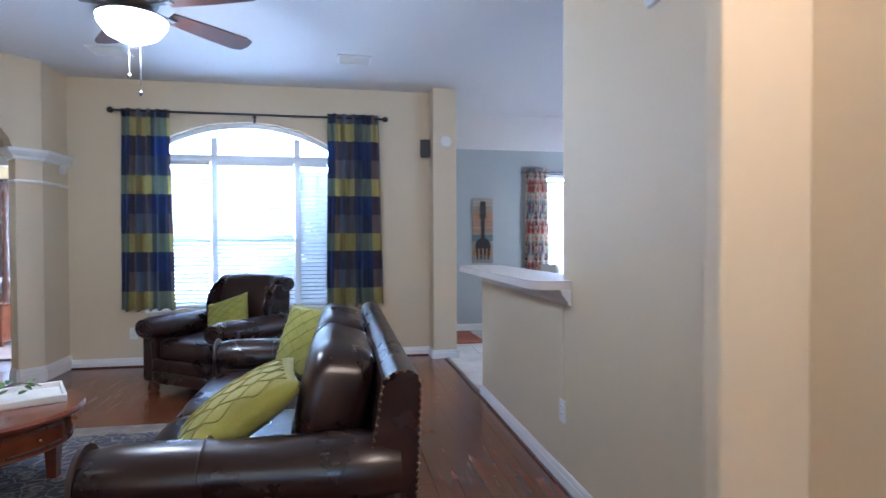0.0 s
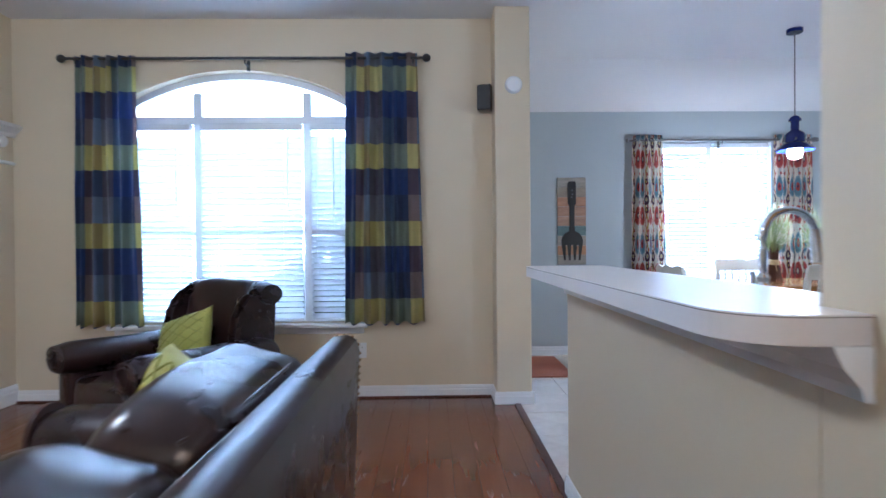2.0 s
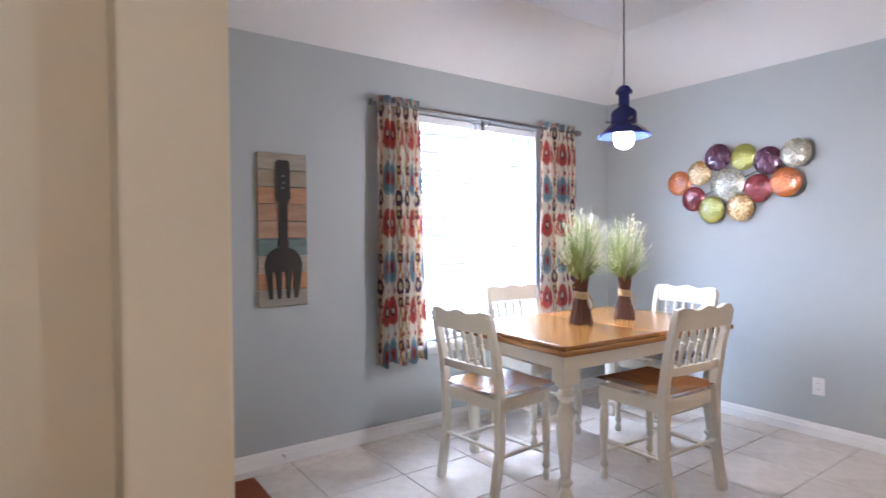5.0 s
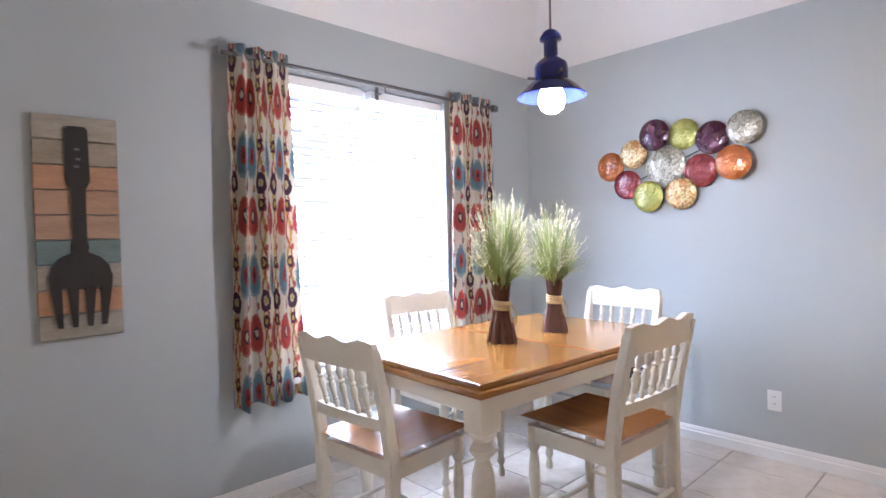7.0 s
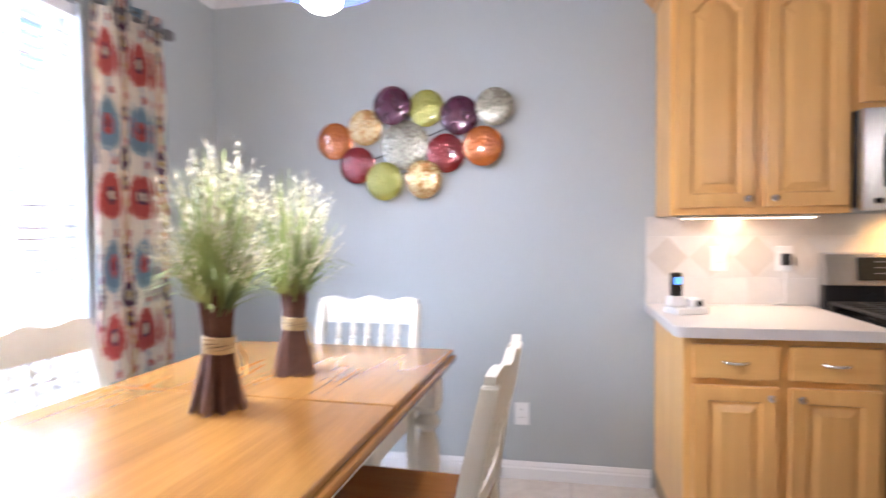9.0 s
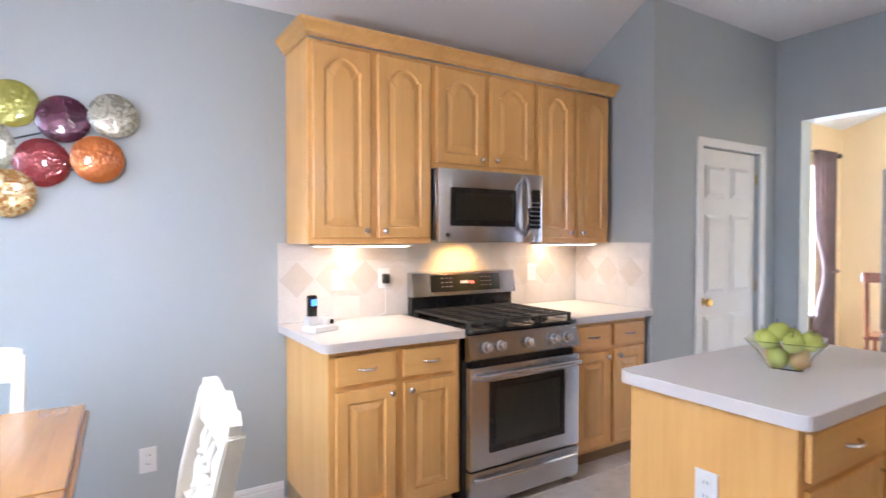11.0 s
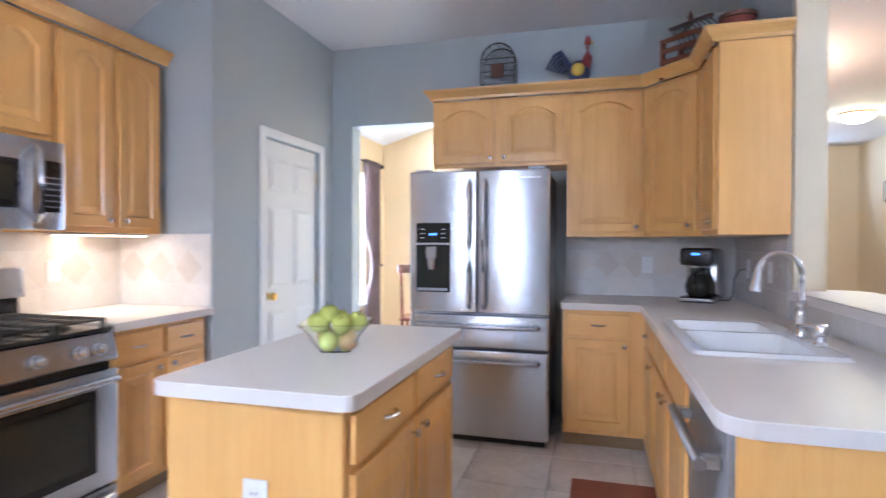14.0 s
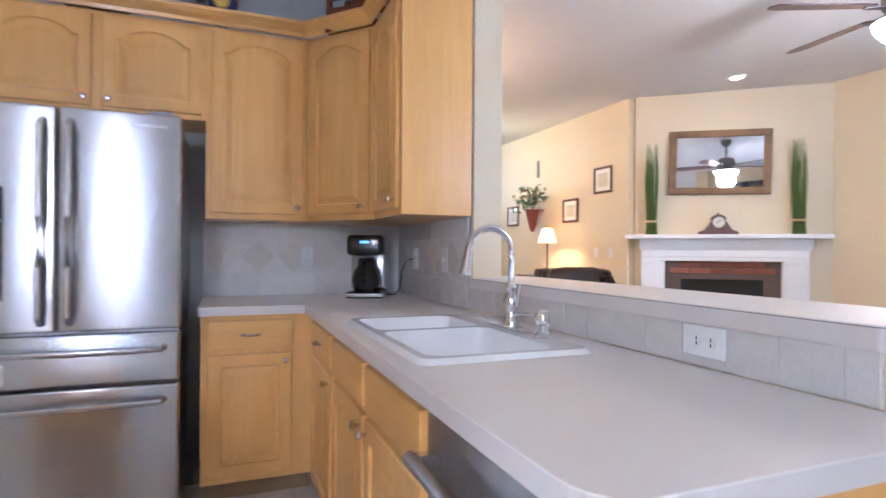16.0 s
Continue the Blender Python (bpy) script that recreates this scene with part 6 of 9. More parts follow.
def dining_chair(m):
    """A chair that faces local +y; the back stands at -y."""
    c = thing("dining_chair", "cream painted spindle-back chair with brown wooden saddle seat", "chair", m, "chairs round the dining table")
    sz, w, d = 0.525, 0.22, 0.21
    bm = B()
    nx, ny = 10, 10
    top = [[bm.verts.new((-w + 2 * w * i / nx * 1.0, -d + 2 * d * j / ny, sz - 0.014 * (1 - ((i / nx - 0.5) * 2) ** 2) * (1 - ((j / ny - 0.45) * 1.7) ** 2 if abs(j / ny - 0.45) < 0.58 else 0))) for i in range(nx + 1)] for j in range(ny + 1)]
    for j in range(ny):
        for i in range(nx):
            bm.faces.new((top[j][i], top[j][i + 1], top[j + 1][i + 1], top[j + 1][i]))
    bmesh.ops.solidify(bm, geom=bm.faces[:], thickness=0.032)
    part("seat", bm, OAKSEAT, c, "glossy brown wooden saddle seat", smooth=True)
    bm = B()
    for a in ((-w + 0.03, -d + 0.02, w - 0.03, -d + 0.04), (-w + 0.03, d - 0.045, w - 0.03, d - 0.025), (-w + 0.02, -d + 0.041, -w + 0.04, d - 0.046), (w - 0.04, -d + 0.041, w - 0.02, d - 0.046)):
        box(bm, a[0], a[1], sz - 0.10, a[2], a[3], sz - 0.034, 0.003)
    part("apron", bm, CREAMPAINT, c)
    for s in (-1, 1):
        pts = [(s * (w - 0.018), -d + 0.0 - 0.03, 0.0), (s * (w - 0.016), -d + 0.012, 0.25), (s * (w - 0.014), -d + 0.012, sz), (s * (w - 0.014), -d - 0.015, sz + 0.18), (s * (w - 0.012), -d - 0.06, 0.905)]
        bm = B()
        rings = []
        for k, p in enumerate(pts):
            r = 0.019 if k < 4 else 0.016
            rings.append([bm.verts.new((p[0] + a * r, p[1] + b * r * 1.15, p[2])) for a, b in ((-1, -1), (1, -1), (1, 1), (-1, 1))])
        for a, b in zip(rings, rings[1:]):
            for k in range(4):
                bm.faces.new((a[k], a[(k + 1) % 4], b[(k + 1) % 4], b[k]))
        bm.faces.new(rings[0]), bm.faces.new(rings[-1])
        bmesh.ops.bevel(bm, geom=bm.edges[:], offset=0.004, segments=2, affect="EDGES")
        part("back_post", bm, CREAMPAINT, c, smooth=True)
        fl = [(0.017, 0), (0.021, 0.02), (0.015, 0.045), (0.013, 0.06), (0.021, 0.072), (0.021, 0.085), (0.015, 0.10), (0.020, 0.20), (0.023, 0.30), (0.019, 0.36), (0.015, 0.385), (0.024, 0.40), (0.024, sz - 0.034)]
        part("leg", lathe(B(), fl, 14, pose(s * (w - 0.035), d - 0.04, 0)), CREAMPAINT, c, smooth=True)
    n = 14
    bm = B()
    lo, hi = [], []
    for k in range(n + 1):
        u = k / n * 2 - 1
        x, y = u * (w - 0.005), -d - 0.060 - 0.014 * (1 - u * u)
        wave = 0.010 * math.cos(u * math.pi * 2.6) * (1 - abs(u) * 0.35)
        lo.append((x, y + 0.012, 0.825)), hi.append((x, y, 0.925 + wave))
    vs = [[bm.verts.new((x, y + t, z)) for (x, y, z) in row] for row, t in ((lo, -0.012), (hi, -0.012), (hi, 0.012), (lo, 0.012))]
    for a in range(4):
        for k in range(n):
            bm.faces.new((vs[a][k], vs[a][k + 1], vs[(a + 1) % 4][k + 1], vs[(a + 1) % 4][k]))
    bm.faces.new([v[0] for v in vs]), bm.faces.new([v[-1] for v in vs])
    part("top_rail", bm, CREAMPAINT, c, "scalloped top rail", smooth=True)
    arc = [(u * (w - 0.03), -d - 0.006 - 0.012 * (1 - u * u)) for u in [k / 4 - 1 for k in range(9)]]
    bm = prism(B(), [(x, y - 0.010) for x, y in arc] + [(x, y + 0.010) for x, y in arc[::-1]], "z", sz + 0.085, sz + 0.125)
    part("lower_rail", bm, CREAMPAINT, c)
    for k in range(5):
        u = (k - 2) / 2
        a, b = Vector((u * 0.125, -d - 0.012, sz + 0.124)), Vector((u * 0.13, -d - 0.052, 0.828))
        q = Matrix.Translation(a) @ (b - a).to_track_quat("Z", "Y").to_matrix().to_4x4()
        L = (b - a).length
        prof = [(0.008, 0), (0.012, 0.02), (0.008, 0.03), (0.011, 0.036), (0.008, 0.044), (0.014, L * 0.5), (0.009, L - 0.075), (0.014, L - 0.066), (0.008, L - 0.058), (0.014, L - 0.03), (0.006, L)]
        part("spindle", lathe(B(), prof, 10, q), CREAMPAINT, c, smooth=True)
    for p, q2 in (((-w + 0.035, -d + 0.012, 0.20), (-w + 0.035, d - 0.04, 0.20)), ((w - 0.035, -d + 0.012, 0.20), (w - 0.035, d - 0.04, 0.20)), ((-w + 0.035, d - 0.04, 0.14), (w - 0.035, d - 0.04, 0.14)), ((-w + 0.025, -d + 0.005, 0.24), (w - 0.025, -d + 0.005, 0.24))):
        part("stretcher", cyl(B(), p, q2, 0.0095, seg=10), CREAMPAINT, c, smooth=True)
    return c


ch = dining_chair(pose(3.38, 7.34, 0, 0, 0, -86) @ Matrix.Scale(1.03, 4))
for m in (pose(4.02, 6.79, 0, 0, 0, -3), pose(4.08, 7.73, 0, 0, 0, 176), pose(4.69, 7.20, 0, 0, 0, 87)):
    copy_thing(ch, m @ Matrix.Scale(1.03, 4))

# pendant lamp
pl = thing("pendant_lamp", "cobalt blue enamel pendant lamp with lit bulb", "lamp", pose(3.97, 6.95, 0))
part("canopy", lathe(B(), [(0.06, H - 0.03), (0.06, H - 0.001)], 18), COBALT, pl)
part("cord", cyl(B(), (0, 0, 2.16), (0, 0, H - 0.028), 0.005, seg=8), PEWTER, pl)
part("housing", lathe(B(), [(0.012, 2.175), (0.030, 2.165), (0.046, 2.14), (0.046, 2.13), (0.030, 2.125), (0.030, 2.06), (0.034, 2.055), (0.066, 2.03), (0.070, 2.015), (0.070, 1.955), (0.078, 1.95)][::-1], 26), COBALT, pl, smooth=True)
part("shade", lathe(B(), [(0.074, 1.958), (0.09, 1.948), (0.118, 1.925), (0.144, 1.896), (0.144, 1.891), (0.118, 1.918), (0.09, 1.941), (0.070, 1.950)], 36), COBALT, pl, "cobalt enamel shade", smooth=True)
part("bulb", lathe(B(), [(0.030, 1.955), (0.042, 1.93), (0.054, 1.895), (0.056, 1.870), (0.046, 1.840), (0.025, 1.825), (0.003, 1.822)][::-1], 22), BULBGLOW, pl, "glowing frosted bulb", smooth=True)
for k in range(3):
    a = 2 * math.pi * k / 3
    part("wing_screw", tube(B(), [(0.07 * math.cos(a), 0.07 * math.sin(a), 1.975), (0.10 * math.cos(a), 0.10 * math.sin(a), 1.98)], 0.006, 8), PEWTER, pl)


# twig bundles with grass
def grass_bundle(x, y, seed, s=1.0):
    g = thing("grass_arrangement", "twig bundle tied with raffia, topped with pale ornamental grass", "plant", pose(x, y, TZ + 0.001) @ Matrix.Scale(s, 4))
    rng = random.Random(seed)
    bm = B()
    for k in range(70):
        a, r = rng.uniform(0, 6.283), math.sqrt(rng.random())
        p0, p1, p2 = Vector((0.075 * r * math.cos(a), 0.075 * r * math.sin(a), 0)), Vector((0.034 * r * math.cos(a), 0.034 * r * math.sin(a), 0.17)), Vector((0.045 * r * math.cos(a + 0.4), 0.045 * r * math.sin(a + 0.4), rng.uniform(0.26, 0.34)))
        tube(bm, [p0, p1, p2], 0.0048, 5)
    part("twig_stump", bm, TWIG, g, "bundle of dark brown twigs")
    bm = B()
    for k in range(7):
        z = 0.158 + 0.006 * k
        tube(bm, [(0.040 * math.cos(q), 0.040 * math.sin(q), z + 0.004 * math.sin(q + k)) for q in [6.283 * i / 16 for i in range(17)]], 0.0042, 5)
    tube(bm, [(0.02, -0.042, 0.175), (0.04, -0.055, 0.13), (0.03, -0.06, 0.085)], 0.004, 5)
    tube(bm, [(0.0, -0.044, 0.175), (-0.015, -0.06, 0.14), (-0.01, -0.065, 0.10)], 0.004, 5)
    part("raffia_tie", bm, RAFFIA, g)
    bm = B()
    plume = B()
    for k in range(600):
        a, lean = rng.uniform(0, 6.283), rng.random() ** 0.8
        h = rng.uniform(0.36, 0.64) * (1.05 - 0.25 * lean)
        r = 0.03 + 0.13 * lean
        droop = rng.random() < 0.26
        w = rng.uniform(0.0026, 0.0056) * (1.5 if droop else 1)
        pts = []
        for q in range(5):
            u = q / 4
            rr = 0.022 + (r - 0.022) * u ** 1.4 * (1.5 if droop else 1)
            z = 0.25 + (h - 0.25 + 0.05) * (u if not droop else (1.6 * u - 1.15 * u * u) * 0.85)
            pts.append(Vector((rr * math.cos(a + 0.25 * u), rr * math.sin(a + 0.25 * u), z)))
        side = Vector((-math.sin(a + 1), math.cos(a + 1), 0))
        prev = None
        for q, p in enumerate(pts):
            ww = w * (1 - 0.8 * q / 4)
            cur = (bm.verts.new(p - side * ww), bm.verts.new(p + side * ww))
            if prev:
                bm.faces.new((prev[0], prev[1], cur[1], cur[0]))
            prev = cur
        if not droop and k % 5 < 2:
            d = (pts[-1] - pts[-2]).normalized()
            for q in range(15):
                c = pts[-1] + d * (q * 0.0070 - 0.06) + Vector([rng.uniform(-0.0035, 0.0035) for _ in range(3)])
                n1, n2 = (d * 1.3 + Vector([rng.uniform(-1, 1) for _ in range(3)])).normalized() * 0.010, Vector([rng.uniform(-1, 1) for _ in range(3)]).normalized() * 0.0026
                plume.faces.new([plume.verts.new(v) for v in (c - n1, c + n2, c + n1, c - n2)])
    tagged(part("grass_tuft", bm, GRASS, g, "pale green grass blades"), kind="stuff")
    tagged(part("seed_plume", plume, PLUME, g, "cream seed plumes"), kind="stuff")
    return g


grass_bundle(3.99, 7.27, 2)
grass_bundle(4.37, 7.24, 5, 0.96)

# wall plates
wp = [("orange", 7.525, 1.755, 0.098), ("gold", 7.35, 1.818, 0.095), ("plum", 7.20, 1.922, 0.100), ("green", 7.025, 1.905, 0.096), ("plum", 6.85, 1.858, 0.099), ("silver", 6.67, 1.89, 0.096),
      ("silver", 7.14, 1.72, 0.130), ("red", 7.395, 1.622, 0.096), ("green", 7.245, 1.534, 0.100), ("red", 6.925, 1.672, 0.101), ("gold", 7.04, 1.54, 0.098), ("orange", 6.73, 1.697, 0.101)]
art = thing("wall_sculpture", "metal wall sculpture of overlapping round enamelled discs", "wall art")
for k, (key, y, z, r) in enumerate(wp):
    off = 0.030 + 0.014 * (k % 3)
    prof = [(0.004, 0.008), (r * 0.6, 0.006), (r * 0.9, 0.001), (r, -0.005), (r, -0.008), (r * 0.9, -0.003), (r * 0.5, 0.002), (0.003, 0.004)]
    part("disc", lathe(B(), prof[::-1], 36), PLATE_COL[key], art, "hammered %s enamel disc" % key, smooth=True, m=pose(XE - off, y, z, 0, -90, 0))
bm = B()
for (k1, y1, z1, _), (k2, y2, z2, _) in zip(wp, wp[1:]):
    tube(bm, [(XE - 0.012, y1, z1), (XE - 0.012, y2, z2)], 0.004, 6)
for _, y, z, _ in wp:
    cyl(bm, (XE - 0.002, y, z), (XE - 0.03, y, z), 0.006, seg=8)
part("wire_frame", bm, IRON, art)

# fork picture
fk = thing("fork_picture", "rustic plank picture of a large black fork", "picture", pose(2.33, YN, 0.935))
fw, fh = 0.295, 0.905
cols = [(0.40, 0.36, 0.29), (0.36, 0.30, 0.22), (0.50, 0.28, 0.16), (0.44, 0.27, 0.17), (0.46, 0.30, 0.20), (0.17, 0.24, 0.23), (0.38, 0.33, 0.27), (0.50, 0.27, 0.14), (0.36, 0.33, 0.27)]
for k, c in enumerate(cols):
    mt = surface("painted_plank_%s" % "abcdefghi"[k], c, tuple(v * 0.62 for v in c), 0.75, 9, 45, 0.4, 0.004, stretch=(0.6, 1, 3))
    z0, z1 = fh * (1 - (k + 1) / 9), fh * (1 - k / 9)
    part("plank", box(B(), 0, -0.022, z0 + 0.0015, fw, -0.001, z1 - 0.0015, 0.003), mt, fk)
bm = B()


def mirrored(half):
    return [(fw / 2 + x, z) for x, z in half] + [(fw / 2 - x, z) for x, z in reversed(half)]


prism(bm, mirrored([(0.028, 0.862), (0.040, 0.850), (0.043, 0.64), (0.026, 0.605)]), "y", -0.031, -0.0225)
prism(bm, mirrored([(0.026, 0.605), (0.025, 0.40), (0.031, 0.375), (0.028, 0.350)]), "y", -0.031, -0.0225)
prism(bm, mirrored([(0.028, 0.350), (0.070, 0.330), (0.100, 0.295), (0.112, 0.25), (0.108, 0.205)]), "y", -0.031, -0.0225)
for c, lean in ((-0.088, 0.012), (-0.030, 0.004), (0.030, -0.004), (0.088, -0.012)):
    prism(bm, [(fw / 2 + c - 0.020, 0.205), (fw / 2 + c + 0.020, 0.205), (fw / 2 + c + lean + 0.009, 0.048), (fw / 2 + c + lean - 0.009, 0.048)], "y", -0.031, -0.0225)
bmesh.ops.remove_doubles(bm, verts=bm.verts, dist=0.0004)
part("fork", bm, BLACKROD, fk, "flat black metal fork silhouette")
for k, (x, z) in enumerate(((0.147, 0.77), (0.150, 0.73), (0.143, 0.70))):
    part("mark", box(B(), x - 0.008, -0.0325, z - 0.006, x + 0.010, -0.0315, z + 0.004), PEWTER, fk)

# floor mats
for x0, y0, x1, y1 in ((1.86, 7.27, 2.26, 8.12), (2.40, 3.40, 2.84, 4.35)):
    tagged(part("floor_mat", box(B(), x0, y0, 0.0005, x1, y1, 0.012, 0.005, 2), TERRA), "terracotta red woven floor mat on the tiles", "mat")

# pantry door
pd = tagged(new("door_1"), "white six-panel pantry door with brass knob, closed", "door", "", "structure")
pd.matrix_basis = pose(PX, DY1, 0, 0, 0, -90)
dwid = DY1 - DY0
bm = box(B(), 0.004, 0.03, 0.008, dwid - 0.004, 0.065, DH - 0.003, 0.002)
leaf = part("leaf", bm, TRIM, pd)
for x0, x1 in ((0.09, dwid / 2 - 0.035), (dwid / 2 + 0.035, dwid - 0.09)):
    for z0, z1 in ((0.18, 0.82), (0.97, 1.53), (1.64, 1.87)):
        bm = B()
        box(bm, x0, 0.0245, z0, x1, 0.0298, z1, 0.004)
        part("panel_moulding", bm, TRIM, leaf)
        bm = B()
        rr = []
        for i, y in ((0.012, 0.0243), (0.034, 0.0135), (0.038, 0.0135)):
            rr.append([bm.verts.new(v) for v in ((x0 + i, y, z0 + i), (x1 - i, y, z0 + i), (x1 - i, y, z1 - i), (x0 + i, y, z1 - i))])
        for a, b in zip(rr, rr[1:]):
            for k in range(4):
                bm.faces.new((a[k], a[(k + 1) % 4], b[(k + 1) % 4], b[k]))
        bm.faces.new(rr[-1])
        part("panel", bm, TRIM, leaf)
bm = lathe(B(), [(0.030, 0), (0.030, 0.006), (0.012, 0.010), (0.011, 0.03), (0.026, 0.04), (0.030, 0.055), (0.024, 0.068), (0.003, 0.070)], 20, pose(0.065, 0.029, 0.92, 90, 0, 0))
part("door_knob", bm, BRASS, leaf, "polished brass knob", smooth=True)
for z in (0.2, 1.0, 1.8):
    part("hinge", cyl(B(), (dwid - 0.002, 0.024, z - 0.04), (dwid - 0.002, 0.024, z + 0.04), 0.006, seg=8), BRASS, pd)
bm = B()
for a in ((-0.062, 0, -0.002, DH + 0.062), (dwid + 0.002, 0, dwid + 0.062, DH + 0.062), (-0.0015, DH + 0.002, dwid + 0.0015, DH + 0.062)):
    box(bm, a[0], -0.018, a[1] + 0.001, a[2], -0.001, a[3], 0.005, 2)
part("door_casing", bm, TRIM, pd)


# ---- living room ----
def pillow(m, w, h, t, seed, label):
    c = thing("throw_pillow", label, "pillow", m, "throw pillows")
    n = 22
    bm = B()
    rows = []
    for s in (1, -1):
        g = []
        for j in range(n + 1):
            row = []
            for i in range(n + 1):
                u, v = i / n * 2 - 1, j / n * 2 - 1
                puff = ((1 - u ** 2) * (1 - v ** 2)) ** 0.42
                edge = 1 - 0.07 * (1 - abs(v) ** 2) * abs(u) ** 3
                edge2 = 1 - 0.07 * (1 - abs(u) ** 2) * abs(v) ** 3
                z = s * t / 2 * puff * (1 + 0.10 * noise.noise(Vector((u * 2, v * 2, seed)))) + 0.004 * noise.noise(Vector((u * 7, v * 7, seed + 3)))
                row.append(bm.verts.new((u * w / 2 * edge, v * h / 2 * edge2, z)))
            g.append(row)
        rows.append(g)
        for j in range(n):
            for i in range(n):
                bm.faces.new((g[j][i], g[j][i + 1], g[j + 1][i + 1], g[j + 1][i]))
    bmesh.ops.remove_doubles(bm, verts=bm.verts, dist=0.004)
    part("cover", bm, GREENCLOTH, c, smooth=2)
    st = B()
    k = 0
    for j in range(-4, 5):
        pts = []
        for i in range(25):
            u = -0.86 + 1.72 * i / 24
            v = max(-0.86, min(0.86, j * 0.19 + 0.085 * math.sin(u * 11 + j * math.pi)))
            puff = ((1 - u ** 2) * (1 - v ** 2)) ** 0.42
            z = t / 2 * puff * (1 + 0.10 * noise.noise(Vector((u * 2, v * 2, seed)))) + 0.004 * noise.noise(Vector((u * 7, v * 7, seed + 3)))
            pts.append((u * w / 2, v * h / 2, z + 0.001))
        tube(st, pts, 0.0028, 5)
    part("stitching", st, GREENSTITCH, c, "raised wavy stitching")
    return c


def rolled_arm(bm, x0, x1, y, z, r, seg=20):
    """A padded roll along x."""
    rings = []
    for k in range(13):
        u = k / 12
        x = x0 + (x1 - x0) * u
        rr = r * (0.90 + 0.12 * u + 0.03 * math.sin(u * 9)) * (0.86 if k in (0, 12) else 1)
        rings.append([bm.verts.new((x, y + rr * 1.05 * math.cos(6.283 * q / seg), z + rr * 0.85 * math.sin(6.283 * q / seg) - 0.015 * u)) for q in range(seg)])
    for a, b in zip(rings, rings[1:]):
        for q in range(seg):
            bm.faces.new((a[q], a[(q + 1) % seg], b[(q + 1) % seg], b[q]))
    bm.faces.new(rings[0]), bm.faces.new(rings[-1])
    return bm


# sofa: its back stands along the walkway and it faces the fireplace side
so = thing("sofa", "dark brown leather sofa with loose cushions and nail-head trim", "sofa")
XB, Y0, Y1 = 0.775, 2.43, 4.47
part("base_frame", box(B(), -0.20, Y0 + 0.03, 0.07, XB - 0.05, Y1 - 0.03, 0.30, 0.02, 3), LEATHER, so, smooth=True)
bm = B()
n = 16
prof = [(XB - 0.03, 0.10), (XB - 0.01, 0.45), (XB + 0.005, 0.80), (XB - 0.005, 0.835), (XB - 0.035, 0.852), (XB - 0.085, 0.845), (XB - 0.115, 0.815), (XB - 0.15, 0.60), (XB - 0.22, 0.30), (XB - 0.22, 0.10)]
prism(bm, prof, "y", Y0 + 0.035, Y1 - 0.035)
part("back", bm, LEATHER, so, smooth=True)
for y in (Y0 + 0.032, Y1 - 0.032):
    bm = B()
    for a, b in zip(prof, prof[1:]):
        d = math.hypot(b[0] - a[0], b[1] - a[1])
        for q in range(max(1, int(d / 0.022))):
            u = (q + 0.5) / max(1, int(d / 0.022))
            blob(bm, (a[0] + (b[0] - a[0]) * u, y, a[1] + (b[1] - a[1]) * u), (0.012, 0.012, 0.012), 1.0, 6, 4)
    part("nail_heads", bm, STUD, so, "row of antique brass nail heads", smooth=True)
for dx in (-0.112, -0.003):
    part("back_piping", tube(B(), [(XB + dx, Y0 + 0.05 + 0.1 * k, (0.818 if dx < -0.05 else 0.812)) for k in range(20)], 0.0045, 6), SEAM, so)
for s, y in ((0, Y0), (1, Y1)):
    ya = y + 0.115 if s == 0 else y - 0.115
    bm = B()
    rolled_arm(bm, -0.22, XB - 0.06, ya, 0.545, 0.125)
    box(bm, -0.20, ya - 0.095, 0.08, XB - 0.06, ya + 0.095, 0.50, 0.03, 3)
    arm = part("arm", bm, LEATHER, so, "padded rolled leather arm", smooth=True)
    part("arm_front", cyl(B(), (-0.228, ya, 0.545), (-0.214, ya, 0.545), 0.108, seg=24), SEAM, arm)
    bm = B()
    tube(bm, [(0.12, ya + 0.130 * math.cos(q), 0.54 + 0.108 * math.sin(q)) for q in [0.2 + 2.7 * i / 12 for i in range(13)]], 0.003, 6)
    part("arm_seam", bm, SEAM, arm)
ys = [Y0 + 0.22, (Y0 + Y1) / 2, Y1 - 0.22]
for k in range(2):
    ya, yb = ys[k] + 0.004, ys[k + 1] - 0.004
    bm = blob(B(), ((-0.20 + 0.60) / 2, (ya + yb) / 2, 0.385), (0.86, yb - ya, 0.19), 0.30, 40, 18, 0.035, 5)
    sc2 = part("seat_cushion", bm, LEATHER, so, "plump leather seat cushion", smooth=2)
    bm = B()
    tube(bm, [(-0.225, ya + 0.03 + (yb - ya - 0.06) * q / 8, 0.435) for q in range(9)], 0.0055, 6)
    part("piping", bm, SEAM, sc2)
    m = Matrix.Translation((0.50, (ya + yb) / 2, 0.645)) @ Matrix.Rotation(radians(14), 4, "Y")
    bm = blob(B(), (0, 0, 0), (0.27, yb - ya + 0.015, 0.475), 0.46, 44, 22, 0.10, 4.5, m)
    bc = part("back_cushion", bm, LEATHER, so, "loose creased leather back cushion", smooth=2)
    bm = B()
    for xx in (-0.095, 0.095):
        tube(bm, [m @ Vector((xx * (1 - 0.5 * abs(q / 5 - 1) ** 4), (yb - ya) * 0.44 * (q / 5 - 1), 0.222 - 0.03 * abs(q / 5 - 1) ** 3)) for q in range(11)], 0.0045, 6)
    part("piping", bm, SEAM, bc)
